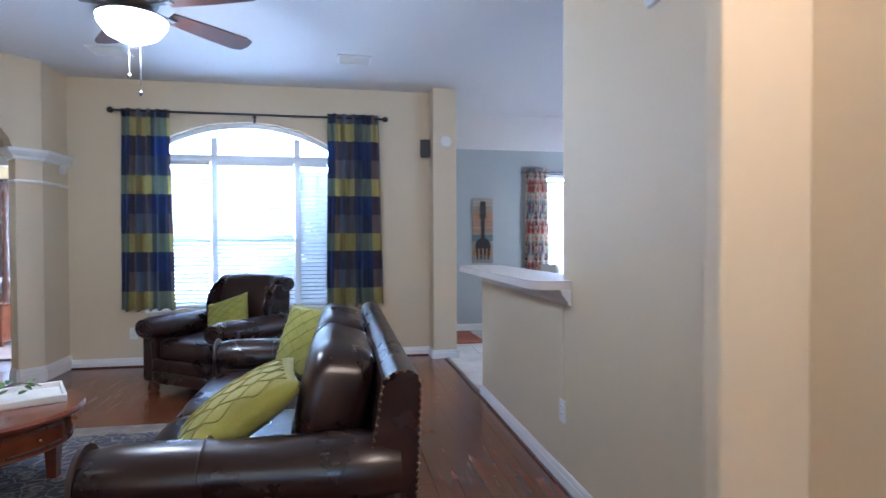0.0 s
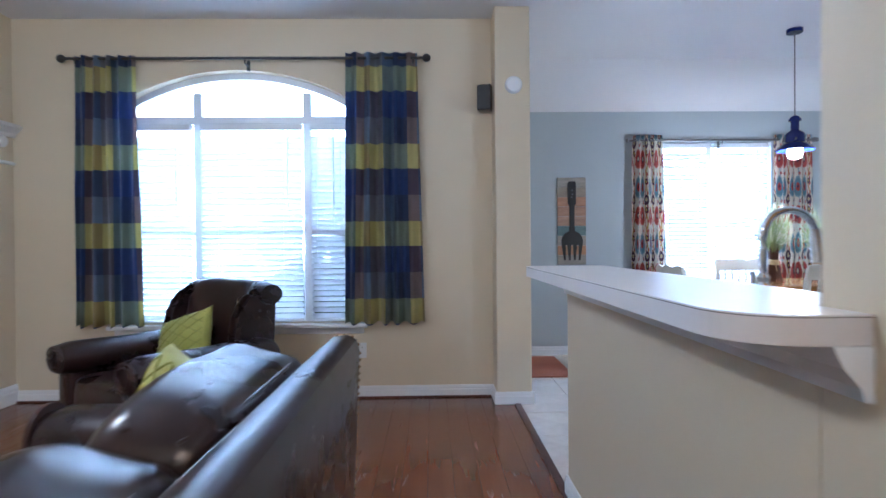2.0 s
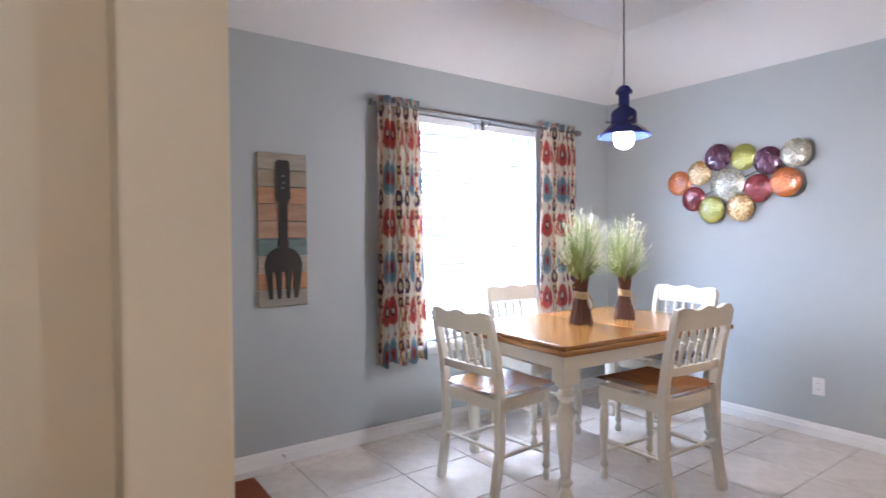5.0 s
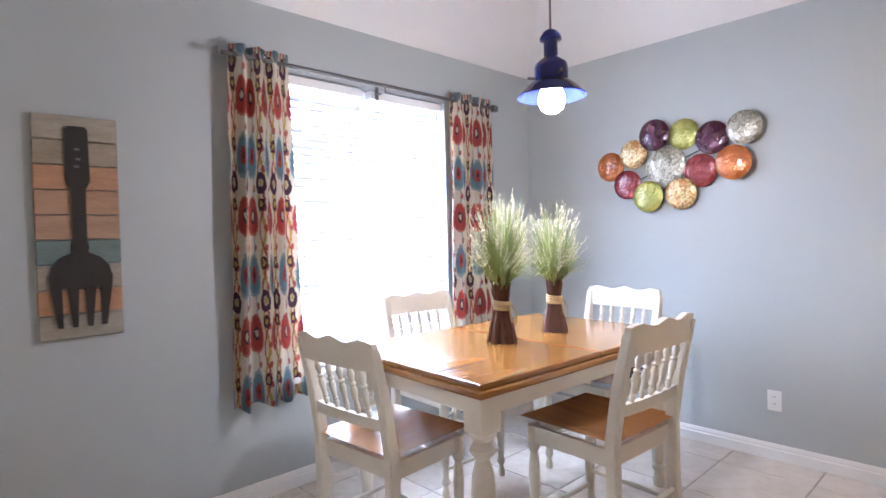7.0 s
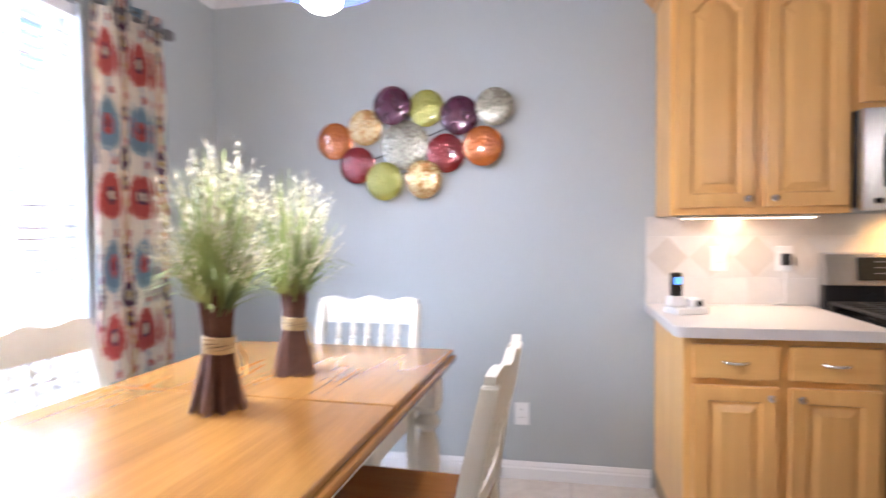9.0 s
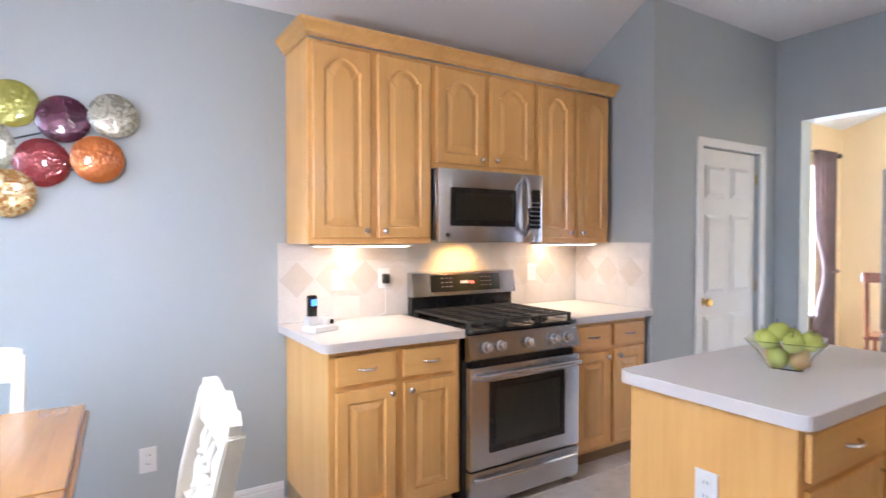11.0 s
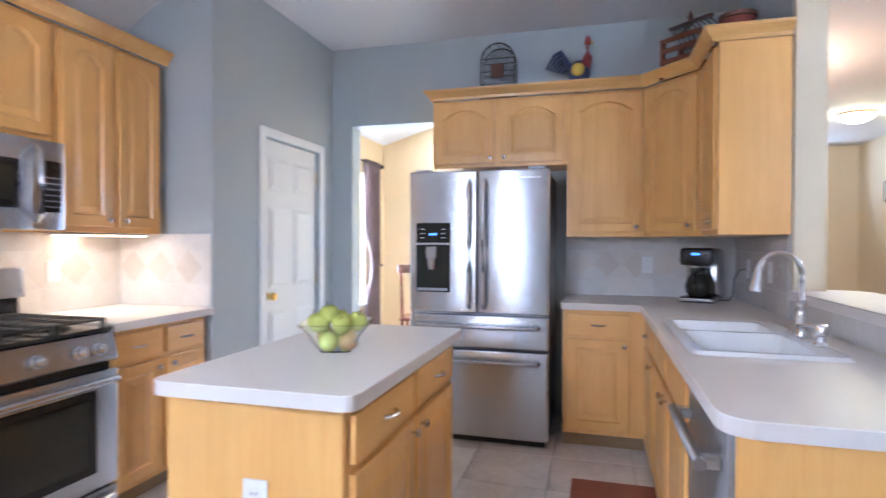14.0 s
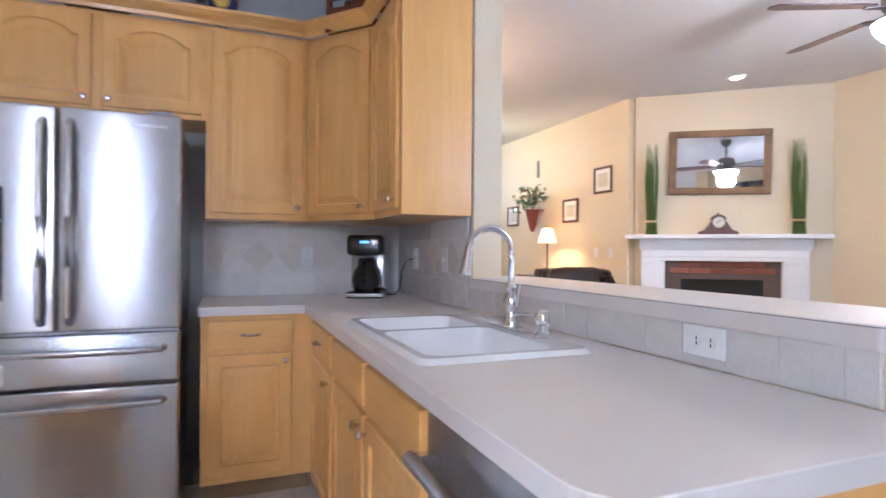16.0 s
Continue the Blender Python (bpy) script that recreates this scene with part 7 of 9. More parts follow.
for x in (-0.13, XB - 0.14):
    for y in (Y0 + 0.08, Y1 - 0.08):
        part("foot", lathe(B(), [(0.022, 0), (0.034, 0.02), (0.030, 0.05), (0.036, 0.072)], 14, pose(x, y, 0)), MAHOGANY, so, smooth=True)
pillow(pose(0.17, 2.84, 0.650, 0, -32, 8), 0.48, 0.44, 0.17, 1.0, "olive green square throw pillow leaning on the sofa arm")
pillow(pose(0.33, 3.98, 0.68, 70, 0, -52), 0.44, 0.42, 0.15, 2.0, "olive green square throw pillow with wavy stitching")


def armchair(m, label):
    """A wing-back recliner that faces local -y."""
    c = thing("armchair", label, "armchair", m, "leather armchairs")
    part("base_frame", box(B(), -0.30, -0.41, 0.09, 0.30, 0.36, 0.30, 0.02, 3), LEATHER, c, smooth=True)
    for k, z in enumerate((0.155, 0.255)):
        part("front_roll", blob(B(), (0, -0.425, z), (0.60, 0.09, 0.105), 0.35, 28, 12), LEATHER, c, "padded footrest roll", smooth=2)
    part("seat_cushion", blob(B(), (0, -0.095, 0.375), (0.56, 0.72, 0.19), 0.32, 36, 16, 0.03, 5), LEATHER, c, "plump leather seat cushion", smooth=2)
    for s in (-1, 1):
        bm = B()
        x = s * 0.375
        mm = Matrix.Translation((x, 0, 0)) @ Matrix.Rotation(radians(90), 4, "Z")
        tmp = B()
        rolled_arm(tmp, -0.46, 0.30, 0, 0.545, 0.122)
        box(tmp, -0.43, -0.070, 0.09, 0.32, 0.070, 0.50, 0.03, 3)
        bmesh.ops.transform(tmp, matrix=mm, verts=tmp.verts)
        arm = part("arm", tmp, LEATHER, c, "padded rolled leather arm", smooth=True)
        bm = B()
        pts = [(x + 0.098 * math.cos(q) * (1 - i / 60), -0.472, 0.545 + 0.083 * math.sin(q) * (1 - i / 60)) for i, q in enumerate([0.4 * i for i in range(34)])]
        tube(bm, pts, 0.0045, 6)
        tube(bm, [(x - s * 0.075, -0.452, 0.46), (x - s * 0.05, -0.442, 0.40), (x - s * 0.065, -0.440, 0.33), (x - s * 0.065, -0.438, 0.12)], 0.0045, 6)
        part("arm_scroll", bm, SEAM, arm)
        bm = B()
        prism(bm, [(0.06, 0.56), (0.03, 0.66), (0.06, 0.80), (0.15, 0.91), (0.28, 0.945), (0.35, 0.90), (0.33, 0.56)], "x", x - s * 0.02, x - s * 0.085)
        bmesh.ops.bevel(bm, geom=bm.edges[:], offset=0.028, segments=4, affect="EDGES")
        bmesh.ops.transform(bm, matrix=Matrix.Translation((0, 0.05, 0)), verts=bm.verts)
        part("wing", bm, LEATHER, c, "leather side wing", smooth=True)
    m2 = Matrix.Translation((0, 0.27, 0.66)) @ Matrix.Rotation(radians(-12), 4, "X")
    part("back", blob(B(), (0, 0, 0), (0.60, 0.19, 0.62), 0.36, 40, 22, 0.05, 5, m2), LEATHER, c, "padded leather back", smooth=2)
    bm = B()
    tmp = B()
    rolled_arm(tmp, -0.37, 0.37, 0.335, 0.900, 0.080)
    part("head_roll", tmp, LEATHER, c, "gathered leather head roll", smooth=True)
    for k in range(9):
        x = -0.28 + 0.07 * k
        tube(bm, [(x, 0.255, 0.905), (x + 0.004, 0.30, 0.962), (x, 0.365, 0.964), (x - 0.003, 0.412, 0.91)], 0.0028, 5)
    part("gathers", bm, SEAM, c)
    for x in (-0.36, 0.36):
        for y in (-0.39, 0.30):
            part("foot", lathe(B(), [(0.03, 0), (0.045, 0.025), (0.040, 0.055), (0.034, 0.095)], 14, pose(x, y, 0)), MAHOGANY, c, smooth=True)
    return c


AC = pose(-0.46, 5.81, 0, 0, 0, -36) @ Matrix.Diagonal((1.06, 1.06, 0.98, 1))
ac = armchair(AC, "dark brown leather wing-back recliner beside the window")
pillow(AC @ pose(-0.02, 0.04, 0.60, 66, -18, 14), 0.40, 0.36, 0.13, 3.0, "olive green square throw pillow on the leather armchair")
ac2 = copy_thing(ac, pose(-0.62, 0.98, 0, 0, 0, 170) @ Matrix.Scale(1.06, 4))
tagged(ac2, "dark brown leather wing-back recliner near the fireplace")

# rug and coffee table
rg = thing("area_rug", "grey and navy floral patterned area rug", "rug")
part("field", box(B(), -2.45, 2.55, 0.001, 0.28, 4.62, 0.012, 0.004), RUG, rg)
bm = B()
for a in ((-2.62, 4.621, 0.45, 4.79), (-2.62, 2.38, 0.45, 2.549), (-2.62, 2.55, -2.451, 4.62), (0.281, 2.55, 0.45, 4.62)):
    box(bm, a[0], a[1], 0.001, a[2], a[3], 0.0115, 0.003)
part("border", bm, surface("rug_border", (0.30, 0.26, 0.22), (0.13, 0.115, 0.11), 0.95, 9, 38, 0.5), rg, "pale patterned border")
ct = thing("coffee_table", "oval cherry wood coffee table with carved drawers", "table", pose(-1.33, 3.70, 0))
ea, eb = 0.60, 0.47


def oval(s, n=48):
    return [(ea * s * math.cos(6.2832 * k / n), eb * s * math.sin(6.2832 * k / n)) for k in range(n)]


def oval_rings(bm, steps):
    rings = [[bm.verts.new((x, y, z)) for x, y in oval(s)] for s, z in steps]
    for a, b in zip(rings, rings[1:]):
        for k in range(len(a)):
            bm.faces.new((a[k], a[(k + 1) % len(a)], b[(k + 1) % len(a)], b[k]))
    bm.faces.new(rings[0]), bm.faces.new(rings[-1])
    return bm


part("top", oval_rings(B(), [(0.95, 0.425), (1.0, 0.435), (1.01, 0.447), (0.99, 0.46), (0.95, 0.462)]), CHERRY, ct, "polished oval cherry top", smooth=True)
part("apron", oval_rings(B(), [(0.90, 0.285), (0.91, 0.29), (0.90, 0.30), (0.90, 0.41), (0.92, 0.424)]), CHERRY, ct, "curved apron", smooth=True)
for k in range(8):
    a0, a1 = 0.785 * k + 0.10, 0.785 * k + 0.685
    bm = B()
    pts = [(ea * 0.905 * math.cos(a0 + (a1 - a0) * q / 10), eb * 0.905 * math.sin(a0 + (a1 - a0) * q / 10)) for q in range(11)]
    for z in (0.312, 0.395):
        tube(bm, [(x * 1.003, y * 1.003, z) for x, y in pts], 0.006, 6)
    fr = part("drawer_front", bm, MAHOGANY, ct, "moulded drawer front", smooth=True)
    x, y = pts[5]
    part("knob", blob(B(), (x * 1.02, y * 1.02, 0.353), (0.022, 0.022, 0.022), 1.0, 10, 6), BRASS, fr, smooth=True)
for k in range(4):
    a = 0.785 + 1.5708 * k
    x, y = ea * 0.84 * math.cos(a), eb * 0.84 * math.sin(a)
    bm = B()
    rr = []
    for r, z in ((0.022, 0.0), (0.024, 0.015), (0.026, 0.10), (0.036, 0.25), (0.042, 0.30), (0.042, 0.42)):
        rr.append([bm.verts.new((x + p * r, y + q * r, z)) for p, q in ((-1, -1), (1, -1), (1, 1), (-1, 1))])
    for p, q in zip(rr, rr[1:]):
        for i in range(4):
            bm.faces.new((p[i], p[(i + 1) % 4], q[(i + 1) % 4], q[i]))
    bm.faces.new(rr[0]), bm.faces.new(rr[-1])
    part("leg", bm, CHERRY, ct, "tapered square leg")
tr = thing("serving_tray", "white wooden tray on the coffee table", "tray", pose(-1.13, 3.80, 0.4625, 0, 0, 28))
part("bottom", box(B(), -0.26, -0.16, 0, 0.26, 0.16, 0.010), TRIM, tr)
for a in ((-0.27, -0.17, 0.27, -0.155), (-0.27, 0.155, 0.27, 0.17), (-0.27, -0.1545, -0.255, 0.1545), (0.255, -0.1545, 0.27, 0.1545)):
    part("side", box(B(), a[0], a[1], 0, a[2], a[3], 0.038, 0.004), TRIM, tr)
gp = thing("leafy_sprig", "trailing green leafy sprig lying in the tray", "plant", pose(-1.20, 3.80, 0.474))
rng = random.Random(11)
bm = B()
for k in range(5):
    a = rng.uniform(0, 6.28)
    tube(bm, [(0.25 * u * math.cos(a + u), 0.18 * u * math.sin(a + u), 0.01 + 0.07 * math.sin(u * 2.6)) for u in [q / 6 for q in range(7)]], 0.003, 5)
part("stem", bm, TWIG, gp)
for k in range(34):
    a, r = rng.uniform(0, 6.28), rng.uniform(0.04, 0.25)
    c = Vector((r * math.cos(a), r * math.sin(a) * 0.7, rng.uniform(0.02, 0.11)))
    q = Euler((rng.uniform(-0.7, 0.7), rng.uniform(-0.7, 0.7), rng.uniform(0, 6.28))).to_matrix()
    bm = B()
    L, wl = rng.uniform(0.035, 0.06), rng.uniform(0.012, 0.02)
    mid = [bm.verts.new(c + q @ Vector((L * u, 0, -0.005 * math.sin(3 * u)))) for u in (0, 0.35, 0.7, 1)]
    le = [bm.verts.new(c + q @ Vector((L * u, wl, 0.006))) for u in (0.3, 0.65)]
    ri = [bm.verts.new(c + q @ Vector((L * u, -wl, 0.006))) for u in (0.3, 0.65)]
    for s in (le, ri):
        bm.faces.new((mid[0], mid[1], s[0])), bm.faces.new((mid[1], mid[2], s[1], s[0])), bm.faces.new((mid[2], mid[3], s[1]))
    part("leaf", bm, LEAF, gp)

# ceiling fan with light bowl
fn = thing("ceiling_fan", "ceiling fan with dark walnut blades and lit glass bowl", "ceiling fan", pose(-0.52, 3.86, 0))
part("canopy", lathe(B(), [(0.035, H - 0.10), (0.07, H - 0.05), (0.075, H - 0.001)], 22), PEWTER, fn, smooth=True)
part("downrod", cyl(B(), (0, 0, 2.60), (0, 0, H - 0.09), 0.014), PEWTER, fn)
part("motor_housing", lathe(B(), [(0.05, 2.43), (0.10, 2.45), (0.125, 2.49), (0.125, 2.55), (0.10, 2.59), (0.04, 2.61)], 28), PEWTER, fn, smooth=True)
for k in range(5):
    a = radians(48 + 72 * k)
    arm = part("blade_arm", box(B(), 0.09, -0.018, 2.465, 0.24, 0.018, 2.475, 0.003), PEWTER, fn, m=Matrix.Rotation(a, 4, "Z"))
    bm = B()
    out = [(0.20, -0.05), (0.45, -0.068), (0.66, -0.074), (0.71, -0.055), (0.725, 0.0), (0.71, 0.055), (0.66, 0.074), (0.45, 0.068), (0.20, 0.05)]
    prism(bm, out, "z", 2.476, 2.484)
    bmesh.ops.rotate(bm, verts=bm.verts, cent=(0.4, 0, 2.48), matrix=Matrix.Rotation(radians(-13), 3, "X"))
    part("blade", bm, WALNUT, fn, "dark walnut blade", m=Matrix.Rotation(a, 4, "Z"))
part("light_fitter", lathe(B(), [(0.165, 2.405), (0.17, 2.415), (0.10, 2.43), (0.05, 2.432)], 28), PEWTER, fn, smooth=True)
part("glass_bowl", lathe(B(), [(0.004, 2.285), (0.06, 2.292), (0.125, 2.325), (0.162, 2.375), (0.168, 2.404)], 30), BOWLGLOW, fn, "glowing frosted glass bowl", smooth=True)
part("bowl_finial", lathe(B(), [(0.004, 2.255), (0.014, 2.265), (0.010, 2.28), (0.022, 2.286)], 14), PEWTER, fn, smooth=True)
for x, z in ((0.03, 2.03), (-0.025, 2.12)):
    part("pull_chain", cyl(B(), (x, 0.02, z), (x, 0.02, 2.29), 0.0016, seg=6), PEWTER, fn)
    part("chain_bob", blob(B(), (x, 0.02, z), (0.022, 0.022, 0.028), 1.0, 10, 6), PEWTER, fn, smooth=True)

# small wall and ceiling fittings
for x, y in ((0.66, 5.74), (-1.38, 5.86)):
    v = thing("ceiling_vent", "white metal ceiling air vent with slats", "vent", pose(x, y, H))
    bm = B()
    for a in ((-0.15, -0.12, 0.15, -0.095), (-0.15, 0.095, 0.15, 0.12), (-0.15, -0.0945, -0.125, 0.0945), (0.125, -0.0945, 0.15, 0.0945)):
        box(bm, a[0], a[1], -0.012, a[2], a[3], -0.0005, 0.003)
    part("frame", bm, TRIM, v)
    for k in range(8):
        part("slat", box(B(), -0.124, -0.002, -0.008, 0.124, 0.002, 0.008), TRIM, v, m=pose(0, -0.08 + 0.023 * k, -0.010, 40, 0, 0))
    part("backing", box(B(), -0.125, -0.095, -0.002, 0.125, 0.095, -0.0008), STEEL_D, v)
sd2 = thing("smoke_detector", "round white smoke detector on the wall end", "smoke detector", pose(1.625, 6.51, 2.30, 90, 0, 0))
part("body", lathe(B(), [(0.062, 0.001), (0.062, 0.018), (0.05, 0.034), (0.03, 0.038), (0.003, 0.038)], 28), WHITEPL, sd2, smooth=True)
part("button", lathe(B(), [(0.012, 0.038), (0.012, 0.041), (0.002, 0.042)], 14, pose(0.02, 0.01, 0)), VINYL, sd2)
al = thing("alarm_sensor", "small round white alarm sensor on the wall", "sensor", pose(-2.10, 6.62, 1.94, 90, 0, 90))
part("body", lathe(B(), [(0.045, 0.001), (0.045, 0.015), (0.036, 0.026), (0.003, 0.028)], 24), WHITEPL, al, smooth=True)
sp = thing("wall_speaker", "small black wall speaker on a bracket", "speaker", pose(1.435, YL - 0.075, 2.245, 0, 0, -18))
part("cabinet", box(B(), -0.052, -0.05, -0.095, 0.052, 0.045, 0.095, 0.010, 2), BLACK, sp, smooth=True)
part("grille", box(B(), -0.046, -0.054, -0.088, 0.046, -0.0505, 0.088, 0.002), IRON, sp)
part("bracket", cyl(B(), (0, 0.04, 0), (0, 0.072, 0), 0.012), BLACK, sp)
ds = thing("door_stop", "small metal baseboard door stop", "door stop", pose(2.46, YN - 0.016, 0.055))
part("spring", cyl(B(), (0, 0, 0), (0, -0.06, 0), 0.006), NICKEL, ds)
part("tip", cyl(B(), (0, -0.06, 0), (0, -0.072, 0), 0.009), WHITEPL, ds)

# fireplace on the diagonal wall
FC = FIREW / 2 - 0.09
fp = thing("fireplace", "white wooden mantelpiece round a red brick fireplace", "fireplace", FIRE)
for a in ((FC - 0.78, FC - 0.545), (FC + 0.545, FC + 0.78)):
    bm = box(B(), a[0], -0.10, 0.0, a[1], -0.001, 1.13, 0.006)
    box(bm, a[0] + 0.04, -0.112, 0.16, a[1] - 0.04, -0.1005, 1.07, 0.005)
    part("pilaster", bm, TRIM, fp)
part("frieze", box(B(), FC - 0.78, -0.10, 1.131, FC + 0.78, -0.001, 1.23, 0.006), TRIM, fp)
part("cornice", prism(B(), [(-0.1005, 1.20), (-0.115, 1.22), (-0.14, 1.25), (-0.165, 1.285), (-0.18, 1.32), (-0.001, 1.32), (-0.001, 1.231), (-0.1005, 1.231)], "x", FC - 0.80, FC + 0.80), TRIM, fp)
part("mantel_shelf", box(B(), FC - 0.95, -0.24, 1.321, FC + 0.95, -0.001, 1.362, 0.006, 2), TRIM, fp)
part("inner_moulding", box(B(), FC - 0.60, -0.118, 1.087, FC + 0.60, -0.1005, 1.129, 0.006), TRIM, fp)
part("brick_bed", box(B(), FC - 0.545, -0.045, 0.0, FC + 0.545, -0.002, 1.13), MORTAR, fp)
part("firebox", box(B(), FC - 0.385, -0.058, 0.001, FC + 0.385, -0.0455, 0.90), SOOT, fp, "black sooty firebox opening")
bm = box(B(), -0.095, -0.006, -0.029, 0.095, 0.006, 0.029, 0.004)
bme = slab_mesh("brick", bm, BRICK)
for row in range(16):
    z = 0.035 + row * 0.068
    for k in range(-3, 4):
        x = k * 0.20 + (0.10 if row % 2 else 0)
        if abs(x) > 0.455 or (z < 0.92 and abs(x) < 0.475 and abs(x) - 0.095 < 0.385 and abs(x) < 0.44):
            continue
        piece("brick", bme, fp, (FC + x, -0.052, z))
# mirror, reeds and clock over the mantel
mi = thing("wall_mirror", "rectangular mirror in a carved bronze frame", "mirror", FIRE @ pose(FC - 0.02, -0.03, 2.12, 0, 1.2, 0))
part("glass", box(B(), -0.412, -0.004, -0.265, 0.412, 0.004, 0.265), MIRROR, mi)
for a in ((-0.485, 0.262, 0.485, 0.335), (-0.485, -0.335, 0.485, -0.262), (-0.485, -0.2615, -0.410, 0.2615), (0.410, -0.2615, 0.485, 0.2615)):
    part("frame_bar", box(B(), a[0], -0.022, a[1], a[2], 0.022, a[3], 0.010, 2), GILT, mi)
cl = thing("mantel_clock", "dark wooden tambour mantel clock", "clock", FIRE @ pose(FC - 0.04, -0.12, 1.3625))
pts = [(-0.18, 0.0), (-0.18, 0.03), (-0.13, 0.045), (-0.09, 0.10), (-0.06, 0.15)] + [(0.085 * math.cos(q), 0.12 + 0.085 * math.sin(q)) for q in [2.6 - 2.06 * i / 10 for i in range(11)]] + [(0.06, 0.15), (0.09, 0.10), (0.13, 0.045), (0.18, 0.03), (0.18, 0.0)]
part("case", prism(B(), pts, "y", -0.05, 0.05), MAHOGANY, cl)
part("dial", cyl(B(), (0, -0.0505, 0.125), (0, -0.054, 0.125), 0.055, seg=26), PAPER, cl)
part("finial", lathe(B(), [(0.008, 0.203), (0.012, 0.215), (0.003, 0.235)], 10), BRASS, cl)
for hx, hz in ((0.018, 0.15), (-0.028, 0.118)):
    part("hand_bar", cyl(B(), (0, -0.0545, 0.125), (hx, -0.0545, hz), 0.003, seg=6), BLACK, cl)
for x in (FC - 0.68, FC + 0.68):
    rb = thing("reed_bundle", "tall bundle of green reeds tied at the foot", "plant", FIRE @ pose(x, -0.12, 1.3625))
    rng = random.Random(int(x * 100))
    bm = B()
    for k in range(90):
        a, r = rng.uniform(0, 6.28), math.sqrt(rng.random())
        h = rng.uniform(0.72, 0.98) if rng.random() > 0.25 else rng.uniform(0.5, 0.8)
        tube(bm, [(0.062 * r * math.cos(a), 0.05 * r * math.sin(a), 0), (0.055 * r * math.cos(a), 0.045 * r * math.sin(a), 0.14), (0.075 * r * math.cos(a), 0.06 * r * math.sin(a), h * 0.6), (0.06 * r * math.cos(a + 0.2), 0.05 * r * math.sin(a + 0.2), h)], 0.0055, 5, r1=0.0015)
    part("reed_stem", bm, REED, rb, "green reed stems")
    part("tie", lathe(B(), [(0.068, 0.13), (0.070, 0.14), (0.068, 0.15)], 18), RAFFIA, rb, "straw tie")


def picture(m, w, h, label):
    p = thing("framed_print", label, "picture", m, "pictures in the hall")
    f = 0.028
    for a in ((-w / 2, h / 2 - f, w / 2, h / 2), (-w / 2, -h / 2, w / 2, -h / 2 + f), (-w / 2, -h / 2 + f + 0.0005, -w / 2 + f, h / 2 - f - 0.0005), (w / 2 - f, -h / 2 + f + 0.0005, w / 2, h / 2 - f - 0.0005)):
        part("frame_bar", box(B(), a[0], -0.022, a[1], a[2], -0.001, a[3], 0.004), MAHOGANY, p)
    part("mat", box(B(), -w / 2 + f, -0.008, -h / 2 + f, w / 2 - f, -0.004, h / 2 - f), TRIM, p)
    part("print", box(B(), -w / 2 + f + 0.045, -0.0095, -h / 2 + f + 0.045, w / 2 - f - 0.045, -0.0082, h / 2 - f - 0.045), PAPER, p)
    return p


XH = -1.30
picture(pose(XH, 0.33, 2.02, 0, 0, 90), 0.33, 0.31, "small framed print in a dark wooden frame")
picture(pose(XH, -0.32, 1.70, 0, 0, 90), 0.33, 0.30, "small framed print in a dark wooden frame")
picture(pose(XH, -1.83, 1.71, 0, 0, 90), 0.34, 0.30, "small framed print in a dark wooden frame")
picture(pose(XH, -2.75, 2.05, 0, 0, 90), 0.34, 0.30, "small framed print in a dark wooden frame")
picture(pose(-2.77, 3.0, 1.95, 0, 0, 90), 0.62, 0.85, "large framed picture on the living room wall")
outlet(pose(XH, 0.47, 1.17, 0, 0, 90), "white light switch plate in the hall", "switch")
outlet(pose(XH, 0.20, 1.17, 0, 0, 90), "white light switch plate in the hall", "switch")
tagged(part("thermometer", box(B(), XH, -1.13, 2.22, XH + 0.02, -1.08, 2.46, 0.006), PEWTER), "narrow wall thermometer above the flowers", "thermometer")
# wall basket of dried flowers
wb = thing("wall_basket", "cone wall basket filled with dried flowers and leaves", "flower basket", pose(XH + 0.13, -1.05, 0))
part("cone", lathe(B(), [(0.02, 1.45), (0.05, 1.52), (0.105, 1.76)], 16), PLANTER, wb, "dark red woven cone", smooth=True)
rng = random.Random(21)
for nm, mt, cnt, rad in (("leaves", HEDGE, 150, 0.05), ("flowers", PLANTER, 60, 0.035), ("yellow_blooms", ROOSTER_Y, 34, 0.022)):
    bm = B()
    for k in range(cnt):
        d = Vector((rng.uniform(-0.5, 1), rng.gauss(0, 0.7), rng.uniform(-0.35, 1.1))).normalized() * rng.uniform(0.06, 0.30)
        c = Vector((0.0, 0, 1.84)) + Vector((max(-0.11, d.x), d.y, d.z))
        n1, n2 = Vector([rng.uniform(-1, 1) for _ in range(3)]).normalized() * rad, Vector([rng.uniform(-1, 1) for _ in range(3)]).normalized() * rad * 0.45
        n1.x, n2.x = max(n1.x, -0.01), max(n2.x, -0.01)
        bm.faces.new([bm.verts.new(v) for v in (c - n1, c + n2, c + n1, c - n2)])
    tagged(part(nm, bm, mt, wb), kind="stuff")
# hall chest with lamp
hc = thing("hall_chest", "dark mahogany hall chest with drawers", "chest")
part("body", box(B(), XH + 0.02, -0.85, 0.08, XH + 0.46, 0.05, 0.84, 0.008, 2), MAHOGANY, hc)
part("top", box(B(), XH + 0.005, -0.88, 0.841, XH + 0.48, 0.08, 0.87, 0.008, 2), MAHOGANY, hc)
for k in range(3):
    z = 0.12 + 0.24 * k
    f = part("drawer_front", box(B(), XH + 0.4605, -0.81, z, XH + 0.475, 0.01, z + 0.21, 0.005), MAHOGANY, hc)
    for y in (-0.6, -0.2):
        part("knob", blob(B(), (XH + 0.485, y, z + 0.105), (0.02, 0.02, 0.02), 1, 10, 6), BRASS, f)
